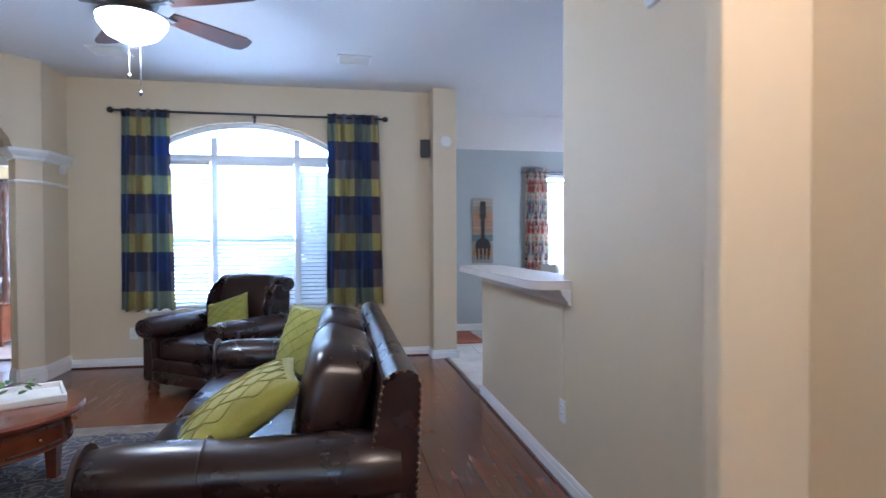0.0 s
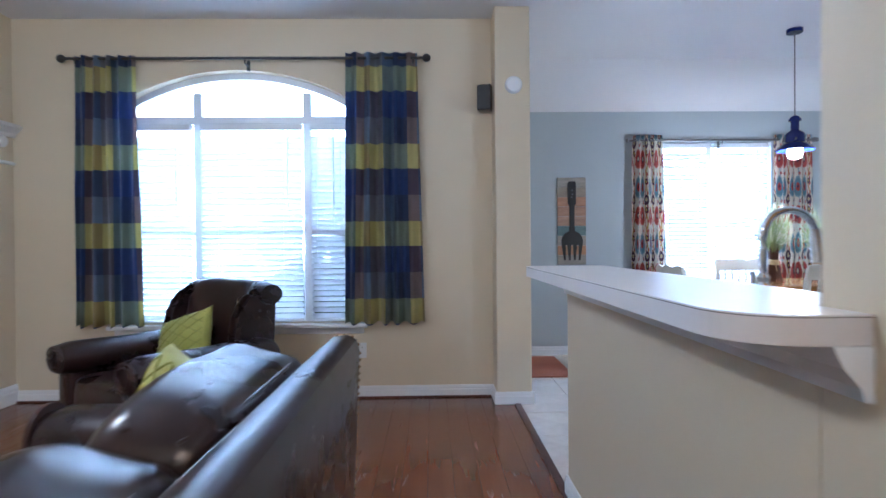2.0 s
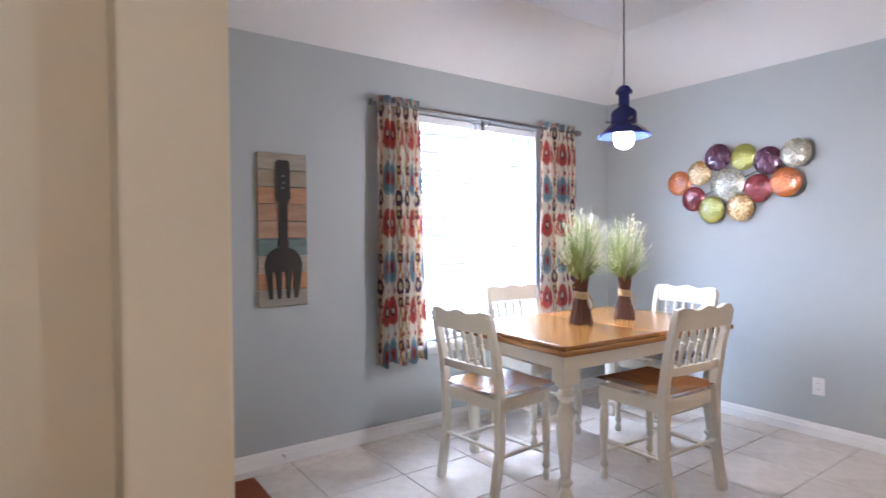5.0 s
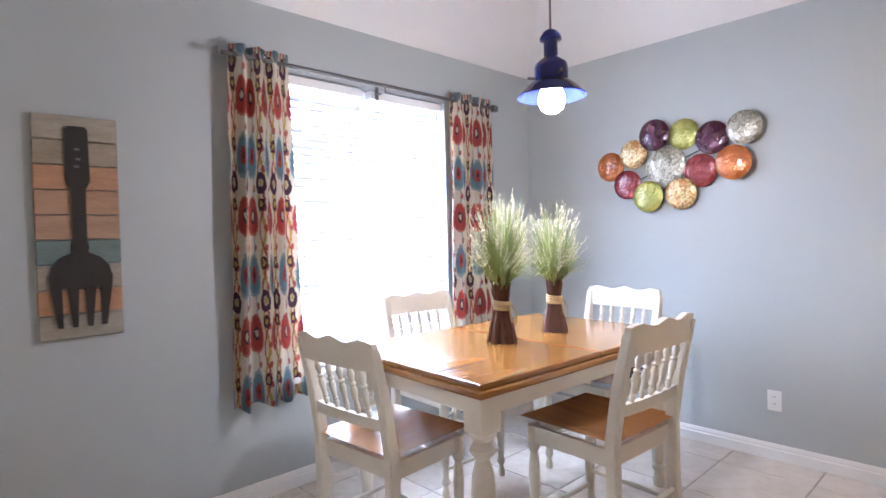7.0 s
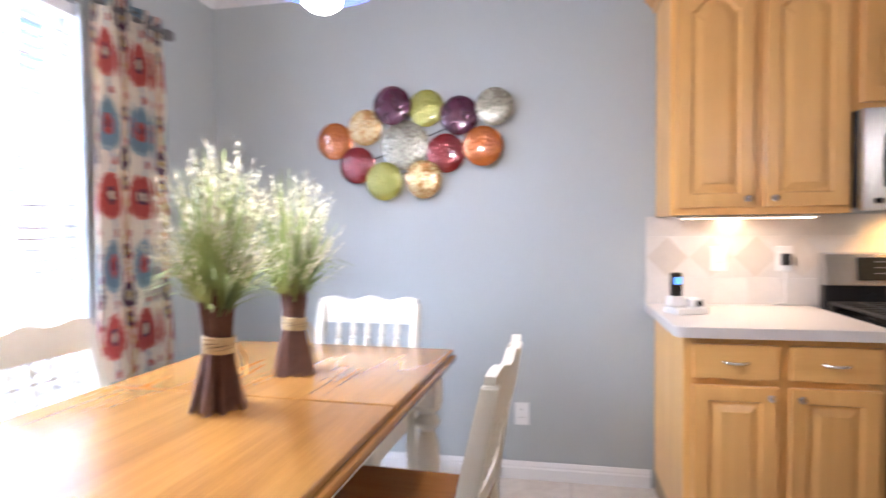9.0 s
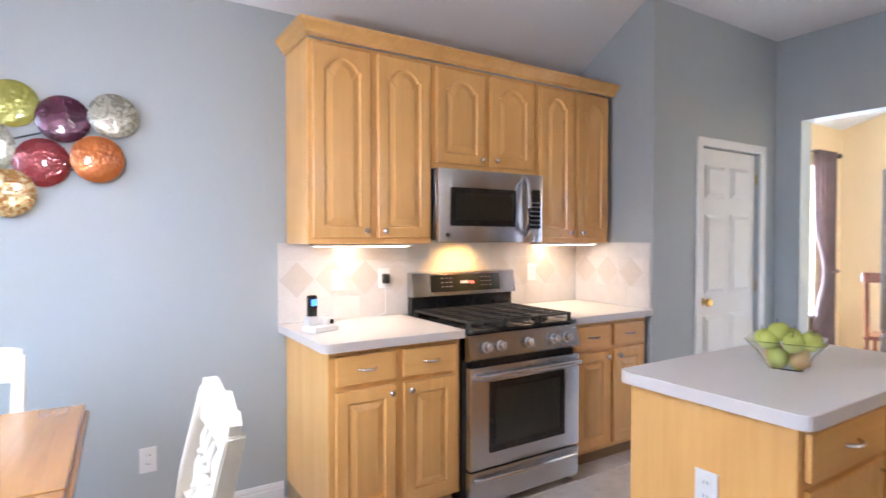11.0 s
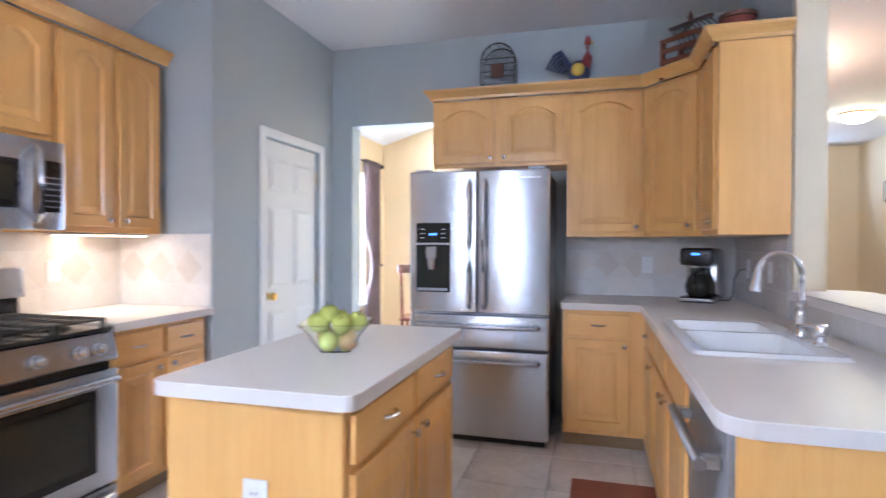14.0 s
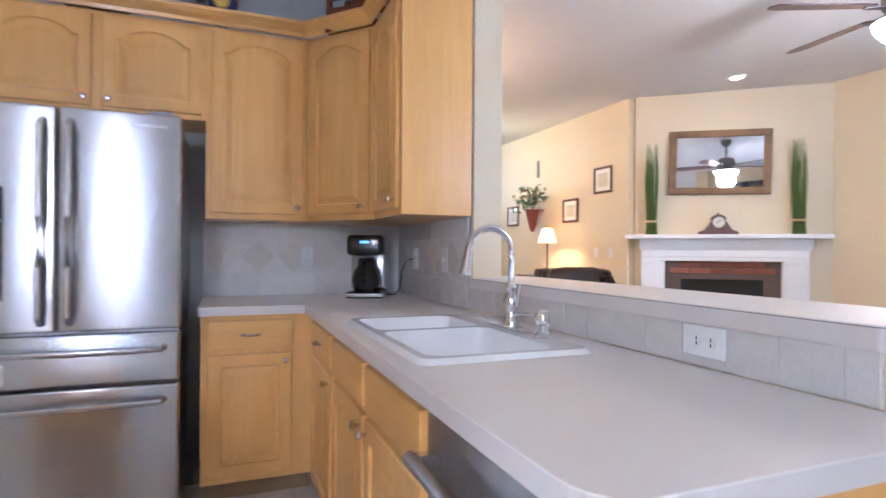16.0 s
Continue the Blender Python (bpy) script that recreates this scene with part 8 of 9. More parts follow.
for y in (-0.80, 0.0):
    for x in (XH + 0.06, XH + 0.42):
        part("foot", box(B(), x - 0.025, y - 0.025, 0, x + 0.025, y + 0.025, 0.0795), MAHOGANY, hc)
tl = thing("table_lamp", "slim table lamp with a lit amber shade", "lamp", pose(-1.0, -0.40, 0.8705))
part("stand", lathe(B(), [(0.07, 0), (0.07, 0.012), (0.02, 0.03), (0.009, 0.06), (0.009, 0.40), (0.016, 0.42)], 16), BLACKROD, tl, smooth=True)
bm = B()
for k in range(8):
    a0, a1 = 6.2832 * k / 8, 6.2832 * (k + 1) / 8
    vs = [bm.verts.new((r * math.cos(a), r * math.sin(a), z)) for r, z, a in ((0.12, 0.42, a0), (0.12, 0.42, a1), (0.065, 0.60, a1), (0.065, 0.60, a0))]
    bm.faces.new(vs)
bmesh.ops.remove_doubles(bm, verts=bm.verts, dist=0.0005)
bmesh.ops.solidify(bm, geom=bm.faces[:], thickness=0.003)
part("shade", bm, SHADEGLOW, tl, "glowing panelled amber shade")
part("finial", lathe(B(), [(0.006, 0.60), (0.01, 0.62), (0.002, 0.635)], 10), BRASS, tl)
# hall ceiling light, downlight and front door
dl = tagged(part("ceiling_dish_light", lathe(B(), [(0.004, H - 0.12), (0.10, H - 0.105), (0.17, H - 0.06), (0.19, H - 0.02)], 28, pose(-0.3, -1.3, 0)), DISHGLOW, smooth=True), "lit white glass dish ceiling light", "lamp")
part("rim", lathe(B(), [(0.195, H - 0.022), (0.195, H - 0.001)], 28, pose(-0.3, -1.3, 0)), BRASS, dl)
dl2 = tagged(part("ceiling_dish_light", lathe(B(), [(0.004, H - 0.12), (0.10, H - 0.105), (0.17, H - 0.06), (0.19, H - 0.02)], 28, pose(1.32, 0.95, 0)), DISHGLOW, smooth=True), "lit white glass dish ceiling light", "lamp")
part("rim", lathe(B(), [(0.195, H - 0.022), (0.195, H - 0.001)], 28, pose(1.32, 0.95, 0)), BRASS, dl2)
rd = tagged(part("recessed_downlight", lathe(B(), [(0.085, H - 0.008), (0.085, H - 0.0005)], 24, pose(-1.75, 1.75, 0)), TRIM), "recessed ceiling downlight with white trim", "lamp")
part("lens", lathe(B(), [(0.06, H - 0.010), (0.06, H - 0.0085)], 20, pose(-1.75, 1.75, 0)), DISHGLOW, rd)
fd = tagged(new("door_2"), "dark wooden front door with glass and white window above", "door", "", "structure")
part("leaf", box(B(), -0.40, -3.88, 0.01, 0.62, -3.83, 2.05, 0.004), MAHOGANY, fd)
part("glazing", box(B(), -0.22, -3.828, 0.95, 0.44, -3.824, 1.85, 0.004), BLACKGLASS, fd)
part("casing", box(B(), -0.62, -3.87, 0.0, -0.41, -3.80, 2.079), TRIM, fd)
part("casing", box(B(), 0.63, -3.87, 0.0, 0.82, -3.80, 2.079), TRIM, fd)
part("transom_pane", box(B(), -0.62, -3.84, 2.121, 0.82, -3.834, 2.599), PANE, fd).visible_shadow = False

# things on top of the wall cabinets
bc2 = thing("bird_cage", "small arched wire bird cage ornament", "ornament", pose(3.41, 2.47, UZ1 + 0.001))
part("base", box(B(), -0.13, -0.07, 0, 0.13, 0.07, 0.05, 0.005), TWIG, bc2)
bm = B()
for y in (-0.06, 0.06):
    tube(bm, [(-0.12, y, 0.05), (-0.12, y, 0.30)] + [(-0.12 * math.cos(q), y, 0.30 + 0.12 * math.sin(q)) for q in [math.pi * i / 12 for i in range(13)]] + [(0.12, y, 0.05)], 0.006, 6)
    for k in range(1, 10):
        x = -0.12 + 0.024 * k
        tube(bm, [(x, y, 0.05), (x, y, 0.30 + math.sqrt(max(0, 0.0144 - x * x)))], 0.0025, 5)
    for z in (0.13, 0.22, 0.31):
        tube(bm, [(-0.12, y, z), (0.12, y, z)], 0.004, 5)
for k in range(7):
    q = math.pi * k / 6
    tube(bm, [(-0.12 * math.cos(q), -0.06, 0.30 + 0.12 * math.sin(q)), (-0.12 * math.cos(q), 0.06, 0.30 + 0.12 * math.sin(q))], 0.003, 5)
part("wires", bm, WIRE, bc2, "dark wire bars")
part("door_plate", box(B(), -0.045, 0.061, 0.17, 0.045, 0.075, 0.27, 0.004), TWIG, bc2)
ro = tagged(new("rooster_figure"), "painted tin rooster figure in red, blue and yellow", "ornament")
ro.matrix_basis = pose(2.84, 2.46, UZ1 + 0.001) @ Matrix.Diagonal((0.76, 1, 1.08, 1))
part("stand", box(B(), -0.05, -0.04, 0, 0.05, 0.04, 0.012), WIRE, ro)
for x in (-0.02, 0.02):
    part("leg", tube(B(), [(x, 0, 0.012), (x, 0, 0.11)], 0.006, 6), WIRE, ro)
part("body", blob(B(), (0, 0, 0.17), (0.20, 0.10, 0.16), 0.9, 20, 12), ROOSTER_B, ro, smooth=2)
part("wing", blob(B(), (0.012, 0.045, 0.18), (0.12, 0.035, 0.085), 0.9, 16, 10), ROOSTER_Y, ro, smooth=2)
part("neck", tube(B(), [(-0.05, 0, 0.20), (-0.075, 0, 0.27), (-0.07, 0, 0.34)], 0.055, 12, r1=0.024), ROOSTER_R, ro, smooth=True)
part("head", blob(B(), (-0.072, 0, 0.365), (0.06, 0.045, 0.055), 0.95, 14, 8), ROOSTER_R, ro, smooth=2)
part("comb", prism(B(), [(-0.10, 0.375), (-0.095, 0.41), (-0.08, 0.392), (-0.07, 0.418), (-0.058, 0.39), (-0.045, 0.405), (-0.048, 0.37)], "y", -0.008, 0.008), ROOSTER_R, ro)
part("beak", cyl(B(), (-0.10, 0, 0.362), (-0.13, 0, 0.355), 0.012, 0.002, 8), ROOSTER_Y, ro)
bm = B()
for k in range(6):
    s = 0.7 + 0.09 * k
    tube(bm, [(0.07, (k - 2.5) * 0.008, 0.19), (0.12 * s + 0.03, (k - 2.5) * 0.012, 0.29 * (0.75 + 0.06 * k)), (0.20 * s, (k - 2.5) * 0.016, 0.28 * (0.7 + 0.06 * k)), (0.26 * s, (k - 2.5) * 0.02, 0.19)], 0.022, 6, r1=0.007)
part("tail", bm, ROOSTER_B, ro, smooth=True)
ln = thing("wooden_lantern", "dark red wooden lantern house ornament", "ornament", pose(2.17, 2.78, UZ1 + 0.001, 0, 0, -42) @ Matrix.Diagonal((0.75, 1, 0.95, 1)))
part("base", box(B(), -0.19, -0.11, 0, 0.19, 0.11, 0.03, 0.004), CHERRY, ln)
for x in (-0.17, 0.17):
    for y in (-0.09, 0.09):
        part("post", box(B(), x - 0.014, y - 0.014, 0.0305, x + 0.014, y + 0.014, 0.255), CHERRY, ln)
for z in (0.10, 0.17, 0.235):
    for y in (-0.10, 0.10):
        part("rail", box(B(), -0.185, y - 0.006, z, 0.185, y + 0.006, z + 0.03), CHERRY, ln)
bm = B()
for k in range(9):
    x = -0.18 + 0.045 * k
    tube(bm, [(x, -0.10, 0.256)] + [(x * math.cos(q * 0.4), -0.10 * math.cos(q), 0.256 + 0.10 * math.sin(q)) for q in [math.pi * i / 10 for i in range(11)]], 0.005, 5)
part("wire_roof", bm, WIRE, ln)
part("ridge", box(B(), -0.19, -0.012, 0.352, 0.19, 0.012, 0.372), MAHOGANY, ln)
part("finial", lathe(B(), [(0.010, 0.372), (0.022, 0.395), (0.010, 0.42), (0.002, 0.44)], 10), MAHOGANY, ln)
rb2 = thing("round_box", "patterned red and cream storage tin", "ornament", pose(2.00, 3.20, UZ1 + 0.001))
part("tin", lathe(B(), [(0.085, 0), (0.09, 0.01), (0.09, 0.17), (0.085, 0.175)], 24), PLANTER, rb2, smooth=True)
part("band", lathe(B(), [(0.0915, 0.05), (0.0915, 0.12)], 24), RAFFIA, rb2)
part("lid", lathe(B(), [(0.094, 0.176), (0.094, 0.20), (0.02, 0.215), (0.003, 0.216)], 24), TWIG, rb2)

# the breakfast room's window and drapes
bw = tagged(new("window_3"), "tall white-framed window in the yellow room", "window", "", "structure")
bm = B()
for a in ((BY0, BZ0, BY0 + 0.045, BZ1), (BY1 - 0.045, BZ0, BY1, BZ1), (BY0 + 0.046, BZ0, BY1 - 0.046, BZ0 + 0.045), (BY0 + 0.046, BZ1 - 0.045, BY1 - 0.046, BZ1), (BY0 + 0.046, 1.33, BY1 - 0.046, 1.37)):
    box(bm, 5.57, a[0], a[1], 5.61, a[2], a[3], 0.003)
part("window_frame", bm, VINYL, bw)
part("pane", box(B(), 5.588, BY0 + 0.045, BZ0 + 0.045, 5.592, BY1 - 0.045, BZ1 - 0.045), PANE, bw).visible_shadow = False
part("window_sill", box(B(), 5.44, BY0 - 0.06, BZ0 - 0.035, 5.56, BY1 + 0.06, BZ0 - 0.002, 0.006), TRIM, bw)
rod2 = thing("curtain_rod", "dark curtain rod with ball finials in the yellow room", "curtain rod")
part("rail", cyl(B(), (5.41, -0.22, 2.27), (5.41, 1.65, 2.27), 0.011), BLACKROD, rod2)
for y in (-0.24, 1.67):
    part("finial", blob(B(), (5.41, y, 2.27), (0.055, 0.055, 0.055), 1, 12, 8), BLACKROD, rod2, smooth=2)
for y in (-0.12, 1.55):
    part("bracket", tube(B(), [(5.41, y, 2.26), (5.43, y, 2.23), (5.497, y, 2.24)], 0.006, 6), BLACKROD, rod2)


def drape(y0, y1, label, tie):
    c = thing("curtain", label, "curtain")
    bm = B()
    n, rows = 60, 16
    g = []
    for j in range(rows + 1):
        tz = j / rows
        z = 2.30 - 2.25 * tz
        pinch = 1 - 0.55 * math.exp(-((z - 1.0) / 0.35) ** 2)
        row = []
        for i in range(n + 1):
            u = i / n
            y = tie + (y0 + (y1 - y0) * u - tie) * pinch
            row.append(bm.verts.new((5.41 + 0.028 * math.sin(u * 34 + tz) - 0.03 * (1 - pinch), y, z)))
        g.append(row)
    for j in range(rows):
        for i in range(n):
            bm.faces.new((g[j][i], g[j][i + 1], g[j + 1][i + 1], g[j + 1][i]))
    bmesh.ops.solidify(bm, geom=bm.faces[:], thickness=0.003)
    part("cloth", bm, TAUPE, c, smooth=2)
    bm = tube(B(), [(5.36, tie - 0.10, 1.0), (5.345, tie, 0.99), (5.36, tie + 0.10, 1.0), (5.44, tie + 0.12, 1.02), (5.46, tie, 1.03), (5.44, tie - 0.12, 1.02), (5.36, tie - 0.10, 1.0)], 0.012, 6)
    part("tieback", bm, TAUPE, c)


drape(-0.18, 0.30, "mauve-brown drape gathered with a tieback", -0.05)
drape(1.20, 1.60, "mauve-brown drape gathered with a tieback", 1.45)
bar3 = thing("wooden_chair", "dark wooden chair in the yellow room", "chair", pose(4.62, 0.55, 0, 0, 0, 10))
part("seat", box(B(), -0.21, -0.21, 0.43, 0.21, 0.21, 0.465, 0.01), CHERRY, bar3)
for x in (-0.18, 0.18):
    part("back_post", tube(B(), [(x, 0.19, 0), (x, 0.19, 0.46), (x, 0.26, 1.05)], 0.018, 8), CHERRY, bar3)
    part("leg", cyl(B(), (x, -0.18, 0), (x, -0.18, 0.43), 0.018), CHERRY, bar3)
part("crest_rail", box(B(), -0.22, 0.235, 0.96, 0.22, 0.26, 1.05, 0.008), CHERRY, bar3)
part("splat", box(B(), -0.07, 0.205, 0.47, 0.07, 0.22, 0.955, 0.004), CHERRY, bar3)

# bedroom seen through the arch
bd = tagged(new("door_3"), "white cased doorway into the bedroom", "door", "", "structure")
bm = B()
for a in ((-3.86, 6.98, -3.78, 2.02), (-2.62, 6.98, -2.54, 2.02)):
    box(bm, a[0], 6.98, 0.0, a[2], 7.06, 2.02)
box(bm, -3.86, 6.98, 2.021, -2.54, 7.06, 2.11)
part("casing", bm, TRIM, bd)
bm = B()
box(bm, -5.9, 6.96, 0, -3.87, 7.08, H)
box(bm, -2.53, 6.96, 0, -2.26, 7.08, H)
box(bm, -3.87, 6.96, 2.115, -2.53, 7.08, H)
built("wall_bedroom_front", bm, BEIGE, "beige wall between the small hall and bedroom", "wall")
bed = thing("four_poster_bed", "dark carved four-poster bed with patterned cover", "bed")
for x, y in ((-3.62, 8.55), (-5.1, 8.55), (-3.62, 10.2), (-5.1, 10.2)):
    prof = [(0.05, 0), (0.05, 0.5), (0.055, 0.55), (0.035, 0.62), (0.045, 0.70)]
    for k in range(9):
        prof += [(0.048 - 0.002 * k, 0.74 + 0.115 * k), (0.034 - 0.002 * k, 0.80 + 0.115 * k)]
    prof += [(0.03, 1.80), (0.035, 1.84), (0.012, 1.92), (0.004, 1.96)]
    part("post", lathe(B(), prof, 14, pose(x, y, 0)), MAHOGANY, bed, "carved spiral bedpost", smooth=True)
part("footboard", box(B(), -5.05, 8.53, 0.2, -3.67, 8.57, 0.62, 0.01), MAHOGANY, bed)
part("side_rail", box(B(), -3.64, 8.6, 0.25, -3.60, 10.15, 0.42, 0.005), MAHOGANY, bed)
part("mattress", box(B(), -5.03, 8.58, 0.25, -3.66, 10.2, 0.72, 0.08, 4), BEDDING, bed, "patterned bedcover", smooth=True)
cb = thing("blanket_chest", "cherry wood chest with dark glass panel at the bed foot", "chest")
part("body", box(B(), -4.45, 8.05, 0.06, -3.40, 8.50, 0.50, 0.008), CHERRY, cb)
part("lid", box(B(), -4.48, 8.02, 0.501, -3.37, 8.52, 0.535, 0.008), CHERRY, cb)
part("glass_panel", box(B(), -3.95, 8.043, 0.14, -3.50, 8.049, 0.42), BLACKGLASS, cb)
for x in (-4.40, -3.45):
    part("foot", box(B(), x - 0.03, 8.08, 0.012, x + 0.03, 8.14, 0.0595), CHERRY, cb)
wd4 = tagged(new("window_4"), "bedroom window with white blinds", "window", "", "structure")
bm = B()
for a in ((-4.55, 0.7, -4.50, 2.1), (-3.35, 0.7, -3.30, 2.1), (-4.4995, 0.7, -3.3505, 0.745), (-4.4995, 2.055, -3.3505, 2.1)):
    box(bm, a[0], 10.45, a[1], a[2], 10.5, a[3])
part("window_frame", bm, VINYL, wd4)
part("pane", box(B(), -4.499, 10.472, 0.746, -3.351, 10.476, 2.054), PANE, wd4).visible_shadow = False
rod("curtain_rod", -4.75, -3.0, 10.32, 2.2, 10.4, BLACKROD, "dark bedroom curtain rod with ball finials")
for x0, x1 in ((-4.70, -4.35), (-3.50, -3.05)):
    cu = curtain("curtain", x0, x1, 10.32, 0.06, 2.23, 4, TAUPE, "mauve taupe bedroom curtain panel on a dark rod", seed=int(-x0 * 10))

# ---- outside ----
bm = B()
bmesh.ops.create_grid(bm, x_segments=8, y_segments=8, size=1500)
for v in bm.verts:
    v.co.z = -0.25
built("ground", bm, LAWN, "lawn and bare soil outside the house", "ground")
bm = B()
box(bm, -9, 14.0, -0.25, 12, 14.25, 1.75, 0.01)
built("garden_wall", bm, FENCE, "brownish garden wall beyond the windows", "wall")


def shrub(x, y, r, h, seed):
    t = thing("garden_tree", "leafy green garden tree outside the window", "tree", pose(x, y, -0.25), "garden trees")
    rng = random.Random(seed)
    bm = B()
    tube(bm, [(0, 0, 0), (0.05, 0.02, h * 0.4), (0.0, 0.05, h * 0.75)], 0.09, 8, r1=0.03)
    for k in range(7):
        a = k * 0.9
        tube(bm, [(0.03, 0.02, h * (0.3 + 0.05 * k)), (r * 0.4 * math.cos(a), r * 0.4 * math.sin(a), h * (0.5 + 0.05 * k)), (r * 0.8 * math.cos(a), r * 0.8 * math.sin(a), h * (0.6 + 0.05 * k))], 0.03, 6, r1=0.008)
    part("trunk", bm, TWIG, t)
    bm = B()
    for k in range(2200):
        d = Vector((rng.gauss(0, 1), rng.gauss(0, 1), rng.gauss(0, 1))).normalized() * rng.random() ** 0.4
        clump = 1 + 0.3 * noise.noise(d * 2.5 + Vector((seed, 0, 0)))
        c = Vector((d.x * r * clump, d.y * r * clump, h * 0.62 + d.z * h * 0.40 * clump))
        n1, n2 = Vector([rng.uniform(-1, 1) for _ in range(3)]).normalized() * 0.085, Vector([rng.uniform(-1, 1) for _ in range(3)]).normalized() * 0.042
        bm.faces.new([bm.verts.new(v) for v in (c - n1, c + n2, c + n1, c - n2)])
    tagged(part("crown", bm, HEDGE, t), kind="stuff")
    return t


for a in ((0.75, 7.75, 0.80, 2.25, 1), (-0.15, 8.05, 0.55, 1.25, 2), (-1.4, 10.4, 0.8, 1.3, 3), (3.0, 11.2, 1.2, 2.6, 4)):
    shrub(*a)


# ---- floor planks, floor tiles and backsplash tiles ----
def bevel_slab(name, w, d, h, material, b=0.002):
    """A low slab with chamfered top edges, its top face at z = 0 and its centre at the origin."""
    bm = B()
    rings = []
    for s, z in ((0.0, -h), (0.0, -b), (b, 0.0)):
        rings.append([bm.verts.new(p) for p in ((-w / 2 + s, -d / 2 + s, z), (w / 2 - s, -d / 2 + s, z), (w / 2 - s, d / 2 - s, z), (-w / 2 + s, d / 2 - s, z))])
    for p, q in zip(rings, rings[1:]):
        for i in range(4):
            bm.faces.new((p[i], p[(i + 1) % 4], q[(i + 1) % 4], q[i]))
    bm.faces.new(rings[2])
    return slab_mesh(name, bm, material)


shared = {}


def slab_piece(name, material, parent, x0, y0, x1, y1, h, z=0.0, gap=0.0, frame_m=None, b=0.002):
    """One plank or tile between two corners; alike sizes share their mesh."""
    w, d = round(x1 - x0 - gap, 3), round(y1 - y0 - gap, 3)
    if w < 0.012 or d < 0.012:
        return None
    key = (name, material.name, w, d)
    if key not in shared:
        shared[key] = bevel_slab(name, w, d, h, material, b)
    o = piece(name, shared[key], parent, ((x0 + x1) / 2, (y0 + y1) / 2, z))
    if frame_m is not None:
        o.matrix_basis = frame_m @ Matrix.Translation(((x0 + x1) / 2, (y0 + y1) / 2, z))
    return o


rng = random.Random(11)
PW = 0.128
rest = B()
count = 0
for i in range(int((XT + 2.92) / PW) + 1):
    x1 = XT - i * PW
    x0 = max(-2.92, x1 - PW)
    y = -3.74 - rng.uniform(0.0, 1.2)
    while y < 6.73:
        n = y + rng.choice((0.9, 1.22, 1.22, 1.5, 1.8))
        a, e = max(y, -3.74), min(n, 6.733)
        y = n
        if e - a < 0.03:
            continue
        if a > 0.9 and x0 > -2.2 and count < 298:
            slab_piece("plank", PLANK, floor, x0, a, x1, e, 0.0115, 0.0, 0.0014, b=0.0009)
            count += 1
        else:
            box(rest, x0 + 0.0007, a + 0.0007, -0.0115, x1 - 0.0007, e - 0.0007, -0.0002)
o = part("plank", rest, PLANK, floor, "stained planks further off")
o["kind"] = "stuff"

# floor tiles, clipped at the walls
TS, TX, TY = 0.457, 3.42, 3.56
for i in range(-5, 6):
    for j in range(-10, 12):
        x0, y0 = max(XT + 0.001, TX + i * TS), TY + j * TS
        x1, y1 = min(5.478, TX + (i + 1) * TS), min(YN - 0.002, TY + (j + 1) * TS)
        y0 = max(y0, -0.5)
        if x1 - x0 < 0.03 or y1 - y0 < 0.03 or (x0 < WK and y1 < 4.9 and x1 < WK + 0.3):
            continue
        slab_piece("tile", TILE, tile_floor, x0, y0, x1, y1, 0.006, 0.0, 0.006)


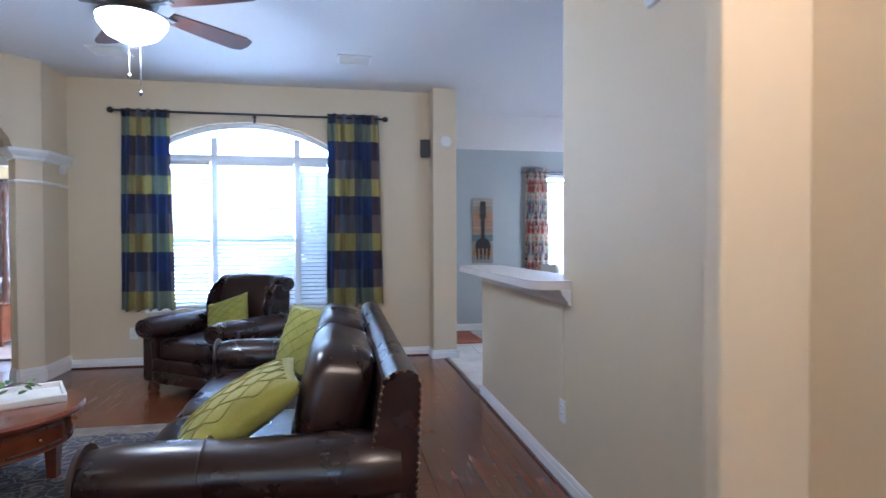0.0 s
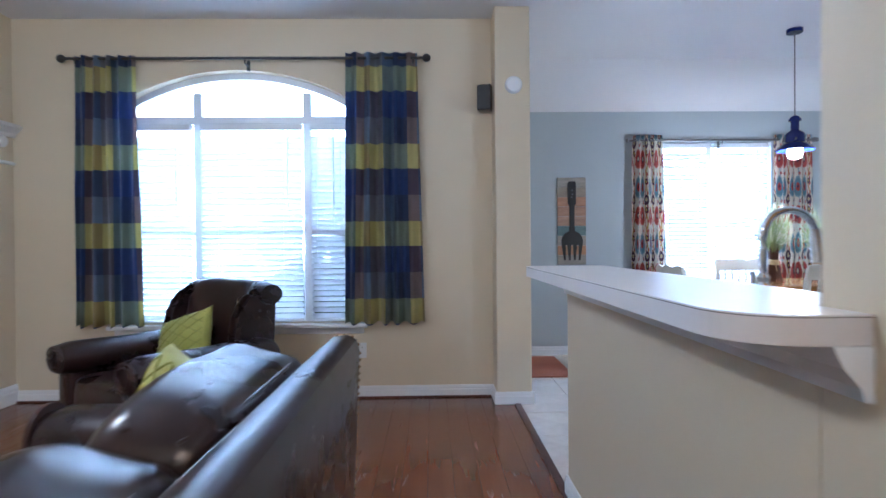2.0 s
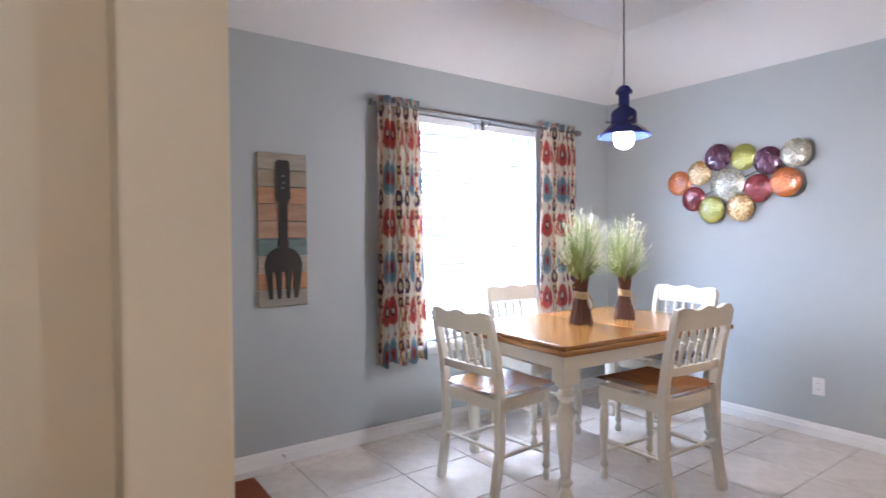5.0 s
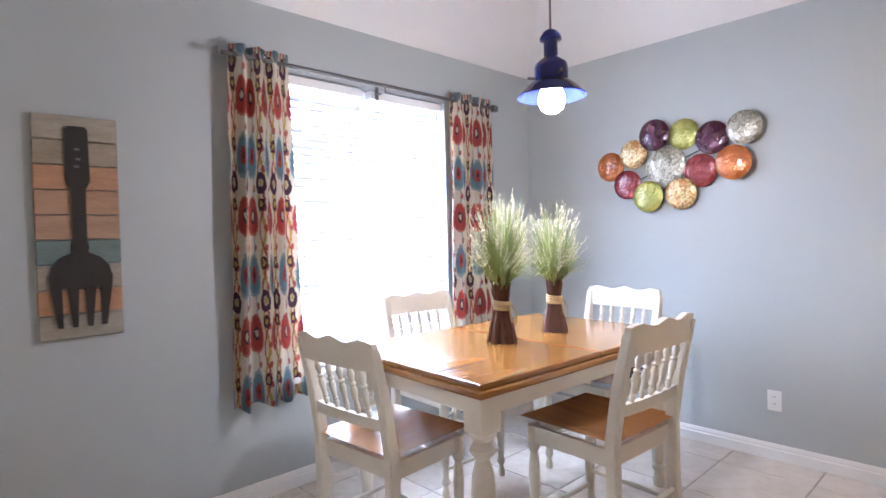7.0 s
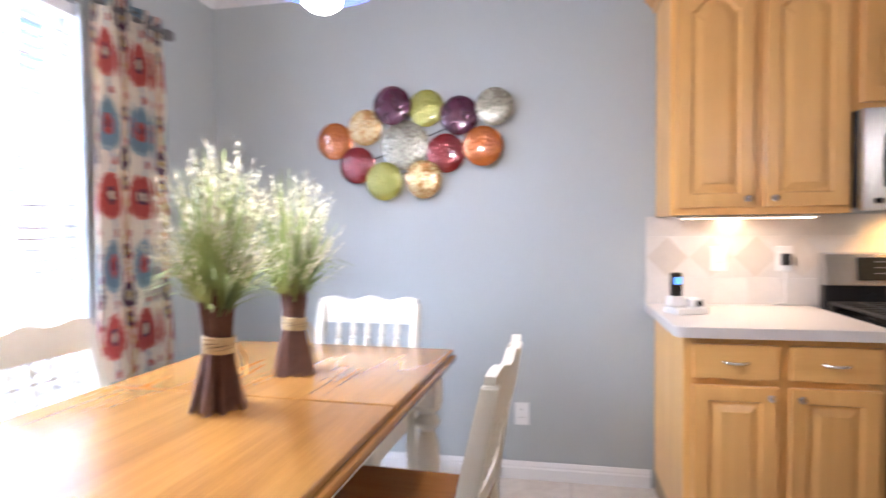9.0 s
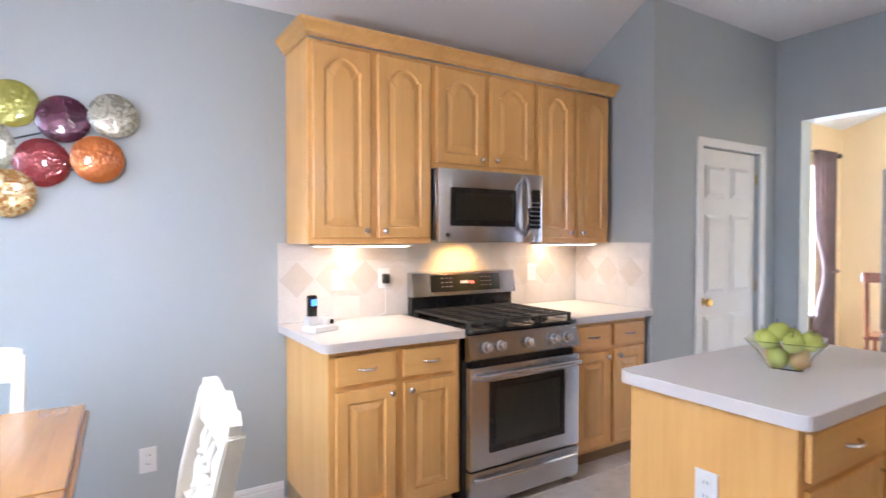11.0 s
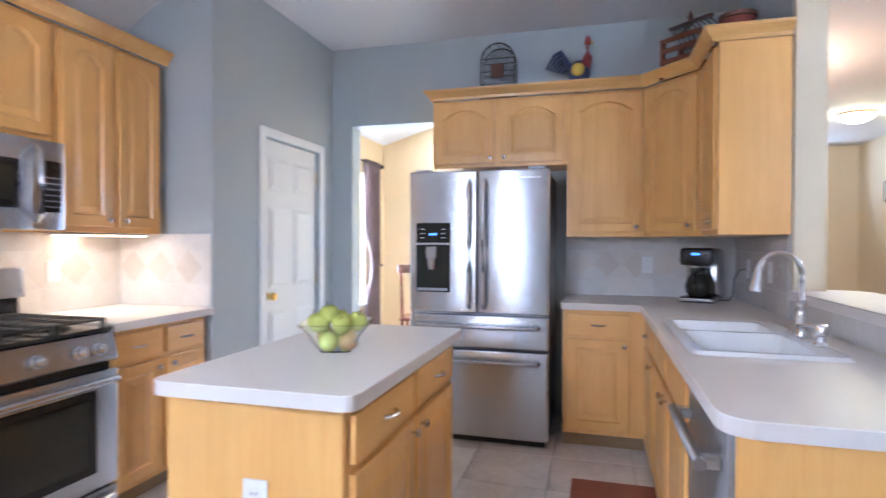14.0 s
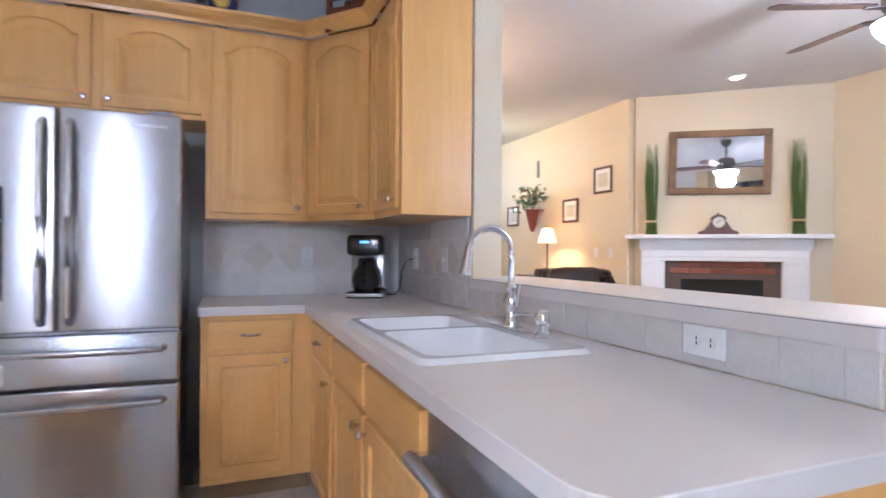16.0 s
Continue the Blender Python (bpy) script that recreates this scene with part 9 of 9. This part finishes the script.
# backsplash: a row of upright tiles, a band of diamonds and a narrow top row
def splash(name, m, length, z0, z1, label, band=True, step=0.152):
    """m carries x along the wall, y up and z out of the wall; x = 0 at the start."""
    bm = B()
    bm2 = box(bm, 0, z0, 0.0008, length, z1, 0.0052)
    bmesh.ops.transform(bm2, matrix=m, verts=bm2.verts)
    back = built(name, bm2, SPLASH_GROUT, label, "backsplash")
    zt = 0.0065
    rows = [(z0, z0 + 0.126), (z0 + 0.322, z1)] if band else [(z0, z1)]
    for za, zb in rows:
        k = 0
        while k * step < length - 0.012:
            slab_piece("tile", SPLASH, back, k * step, za, min(length, (k + 1) * step), zb, 0.003, zt, 0.0025, m, 0.0006)
            k += 1
    if not band:
        return back
    d, zc = 0.196, z0 + 0.224
    g = 0.0022

    def poly(pts, material):
        bm = B()
        lo = [bm.verts.new((p[0], p[1], 0.003)) for p in pts]
        cx, cy = sum(p[0] for p in pts) / len(pts), sum(p[1] for p in pts) / len(pts)
        mid = [bm.verts.new((p[0], p[1], zt - 0.001)) for p in pts]
        hi = [bm.verts.new((p[0] + (cx - p[0]) * 0.02, p[1] + (cy - p[1]) * 0.02, zt)) for p in pts]
        n = len(pts)
        for a, b in ((lo, mid), (mid, hi)):
            for i in range(n):
                bm.faces.new((a[i], a[(i + 1) % n], b[(i + 1) % n], b[i]))
        bm.faces.new(hi)
        o = part("tile", bm, material, back)
        o.matrix_basis = m

    k = 0
    h = d / 2
    while k * d < length - 0.01:
        c = k * d + h
        full = c + h <= length + 0.001
        end = min(c + h, length)
        if full:
            poly([(c - h + g, zc), (c, zc - h + g), (c + h - g, zc), (c, zc + h - g)], SPLASH_TAN)
            poly([(c + g, zc + h - g), (c + h - g * 0.5, zc + 2 * g), (c + h - g * 0.5, zc + h - g)], SPLASH)
            poly([(c - g, zc + h - g), (c - h + g * 0.5, zc + h - g), (c - h + g * 0.5, zc + 2 * g)], SPLASH)
            poly([(c + g, zc - h + g), (c + h - g * 0.5, zc - h + g), (c + h - g * 0.5, zc - 2 * g)], SPLASH)
            poly([(c - g, zc - h + g), (c - h + g * 0.5, zc - 2 * g), (c - h + g * 0.5, zc - h + g)], SPLASH)
        elif end - (c - h) > 0.02:
            slab_piece("tile", SPLASH, back, c - h, zc - h, end, zc + h, 0.003, zt, 0.0025, m, 0.0006)
        k += 1
    return back


def wall_frame(ox, oy, ux, uy):
    """Axes: x along (ux, uy), y up, z out of the wall to the right-hand side."""
    u, v = Vector((ux, uy, 0)), Vector((0, 0, 1))
    w = u.cross(v)
    return Matrix(((u.x, v.x, w.x, ox), (u.y, v.y, w.y, oy), (u.z, v.z, w.z, 0), (0, 0, 0, 1)))


ZS0, ZS1 = CT + 0.002, 1.332
splash("backsplash_east", wall_frame(XE - 0.0005, 5.945, 0, -1), 5.945 - PY - 0.001, ZS0, ZS1, "cream tile backsplash with a band of tan diamonds")
splash("backsplash_pantry", wall_frame(XE - 0.001, PY + 0.0005, -1, 0), XE - PX - 0.012, ZS0, ZS1, "cream tile backsplash with a band of tan diamonds")
splash("backsplash_south", wall_frame(2.935, YS + 0.0005, -1, 0), 2.935 - WK - 0.006, ZS0, ZS1, "grey cream tile backsplash with tan diamonds behind the coffee maker")
splash("backsplash_west", wall_frame(WK - 0.0015, YS + 0.006, 0, 1), POST_N - YS - 0.03, ZS0, ZS1, "grey cream tile backsplash beside the sink")
splash("backsplash_bar", wall_frame(WK - 0.0075, POST_N - 0.022, 0, 1), BAR_N - POST_N + 0.02, ZS0, BAR_Z - 0.045, "row of upright pale grey tiles under the bar", False, 0.124)
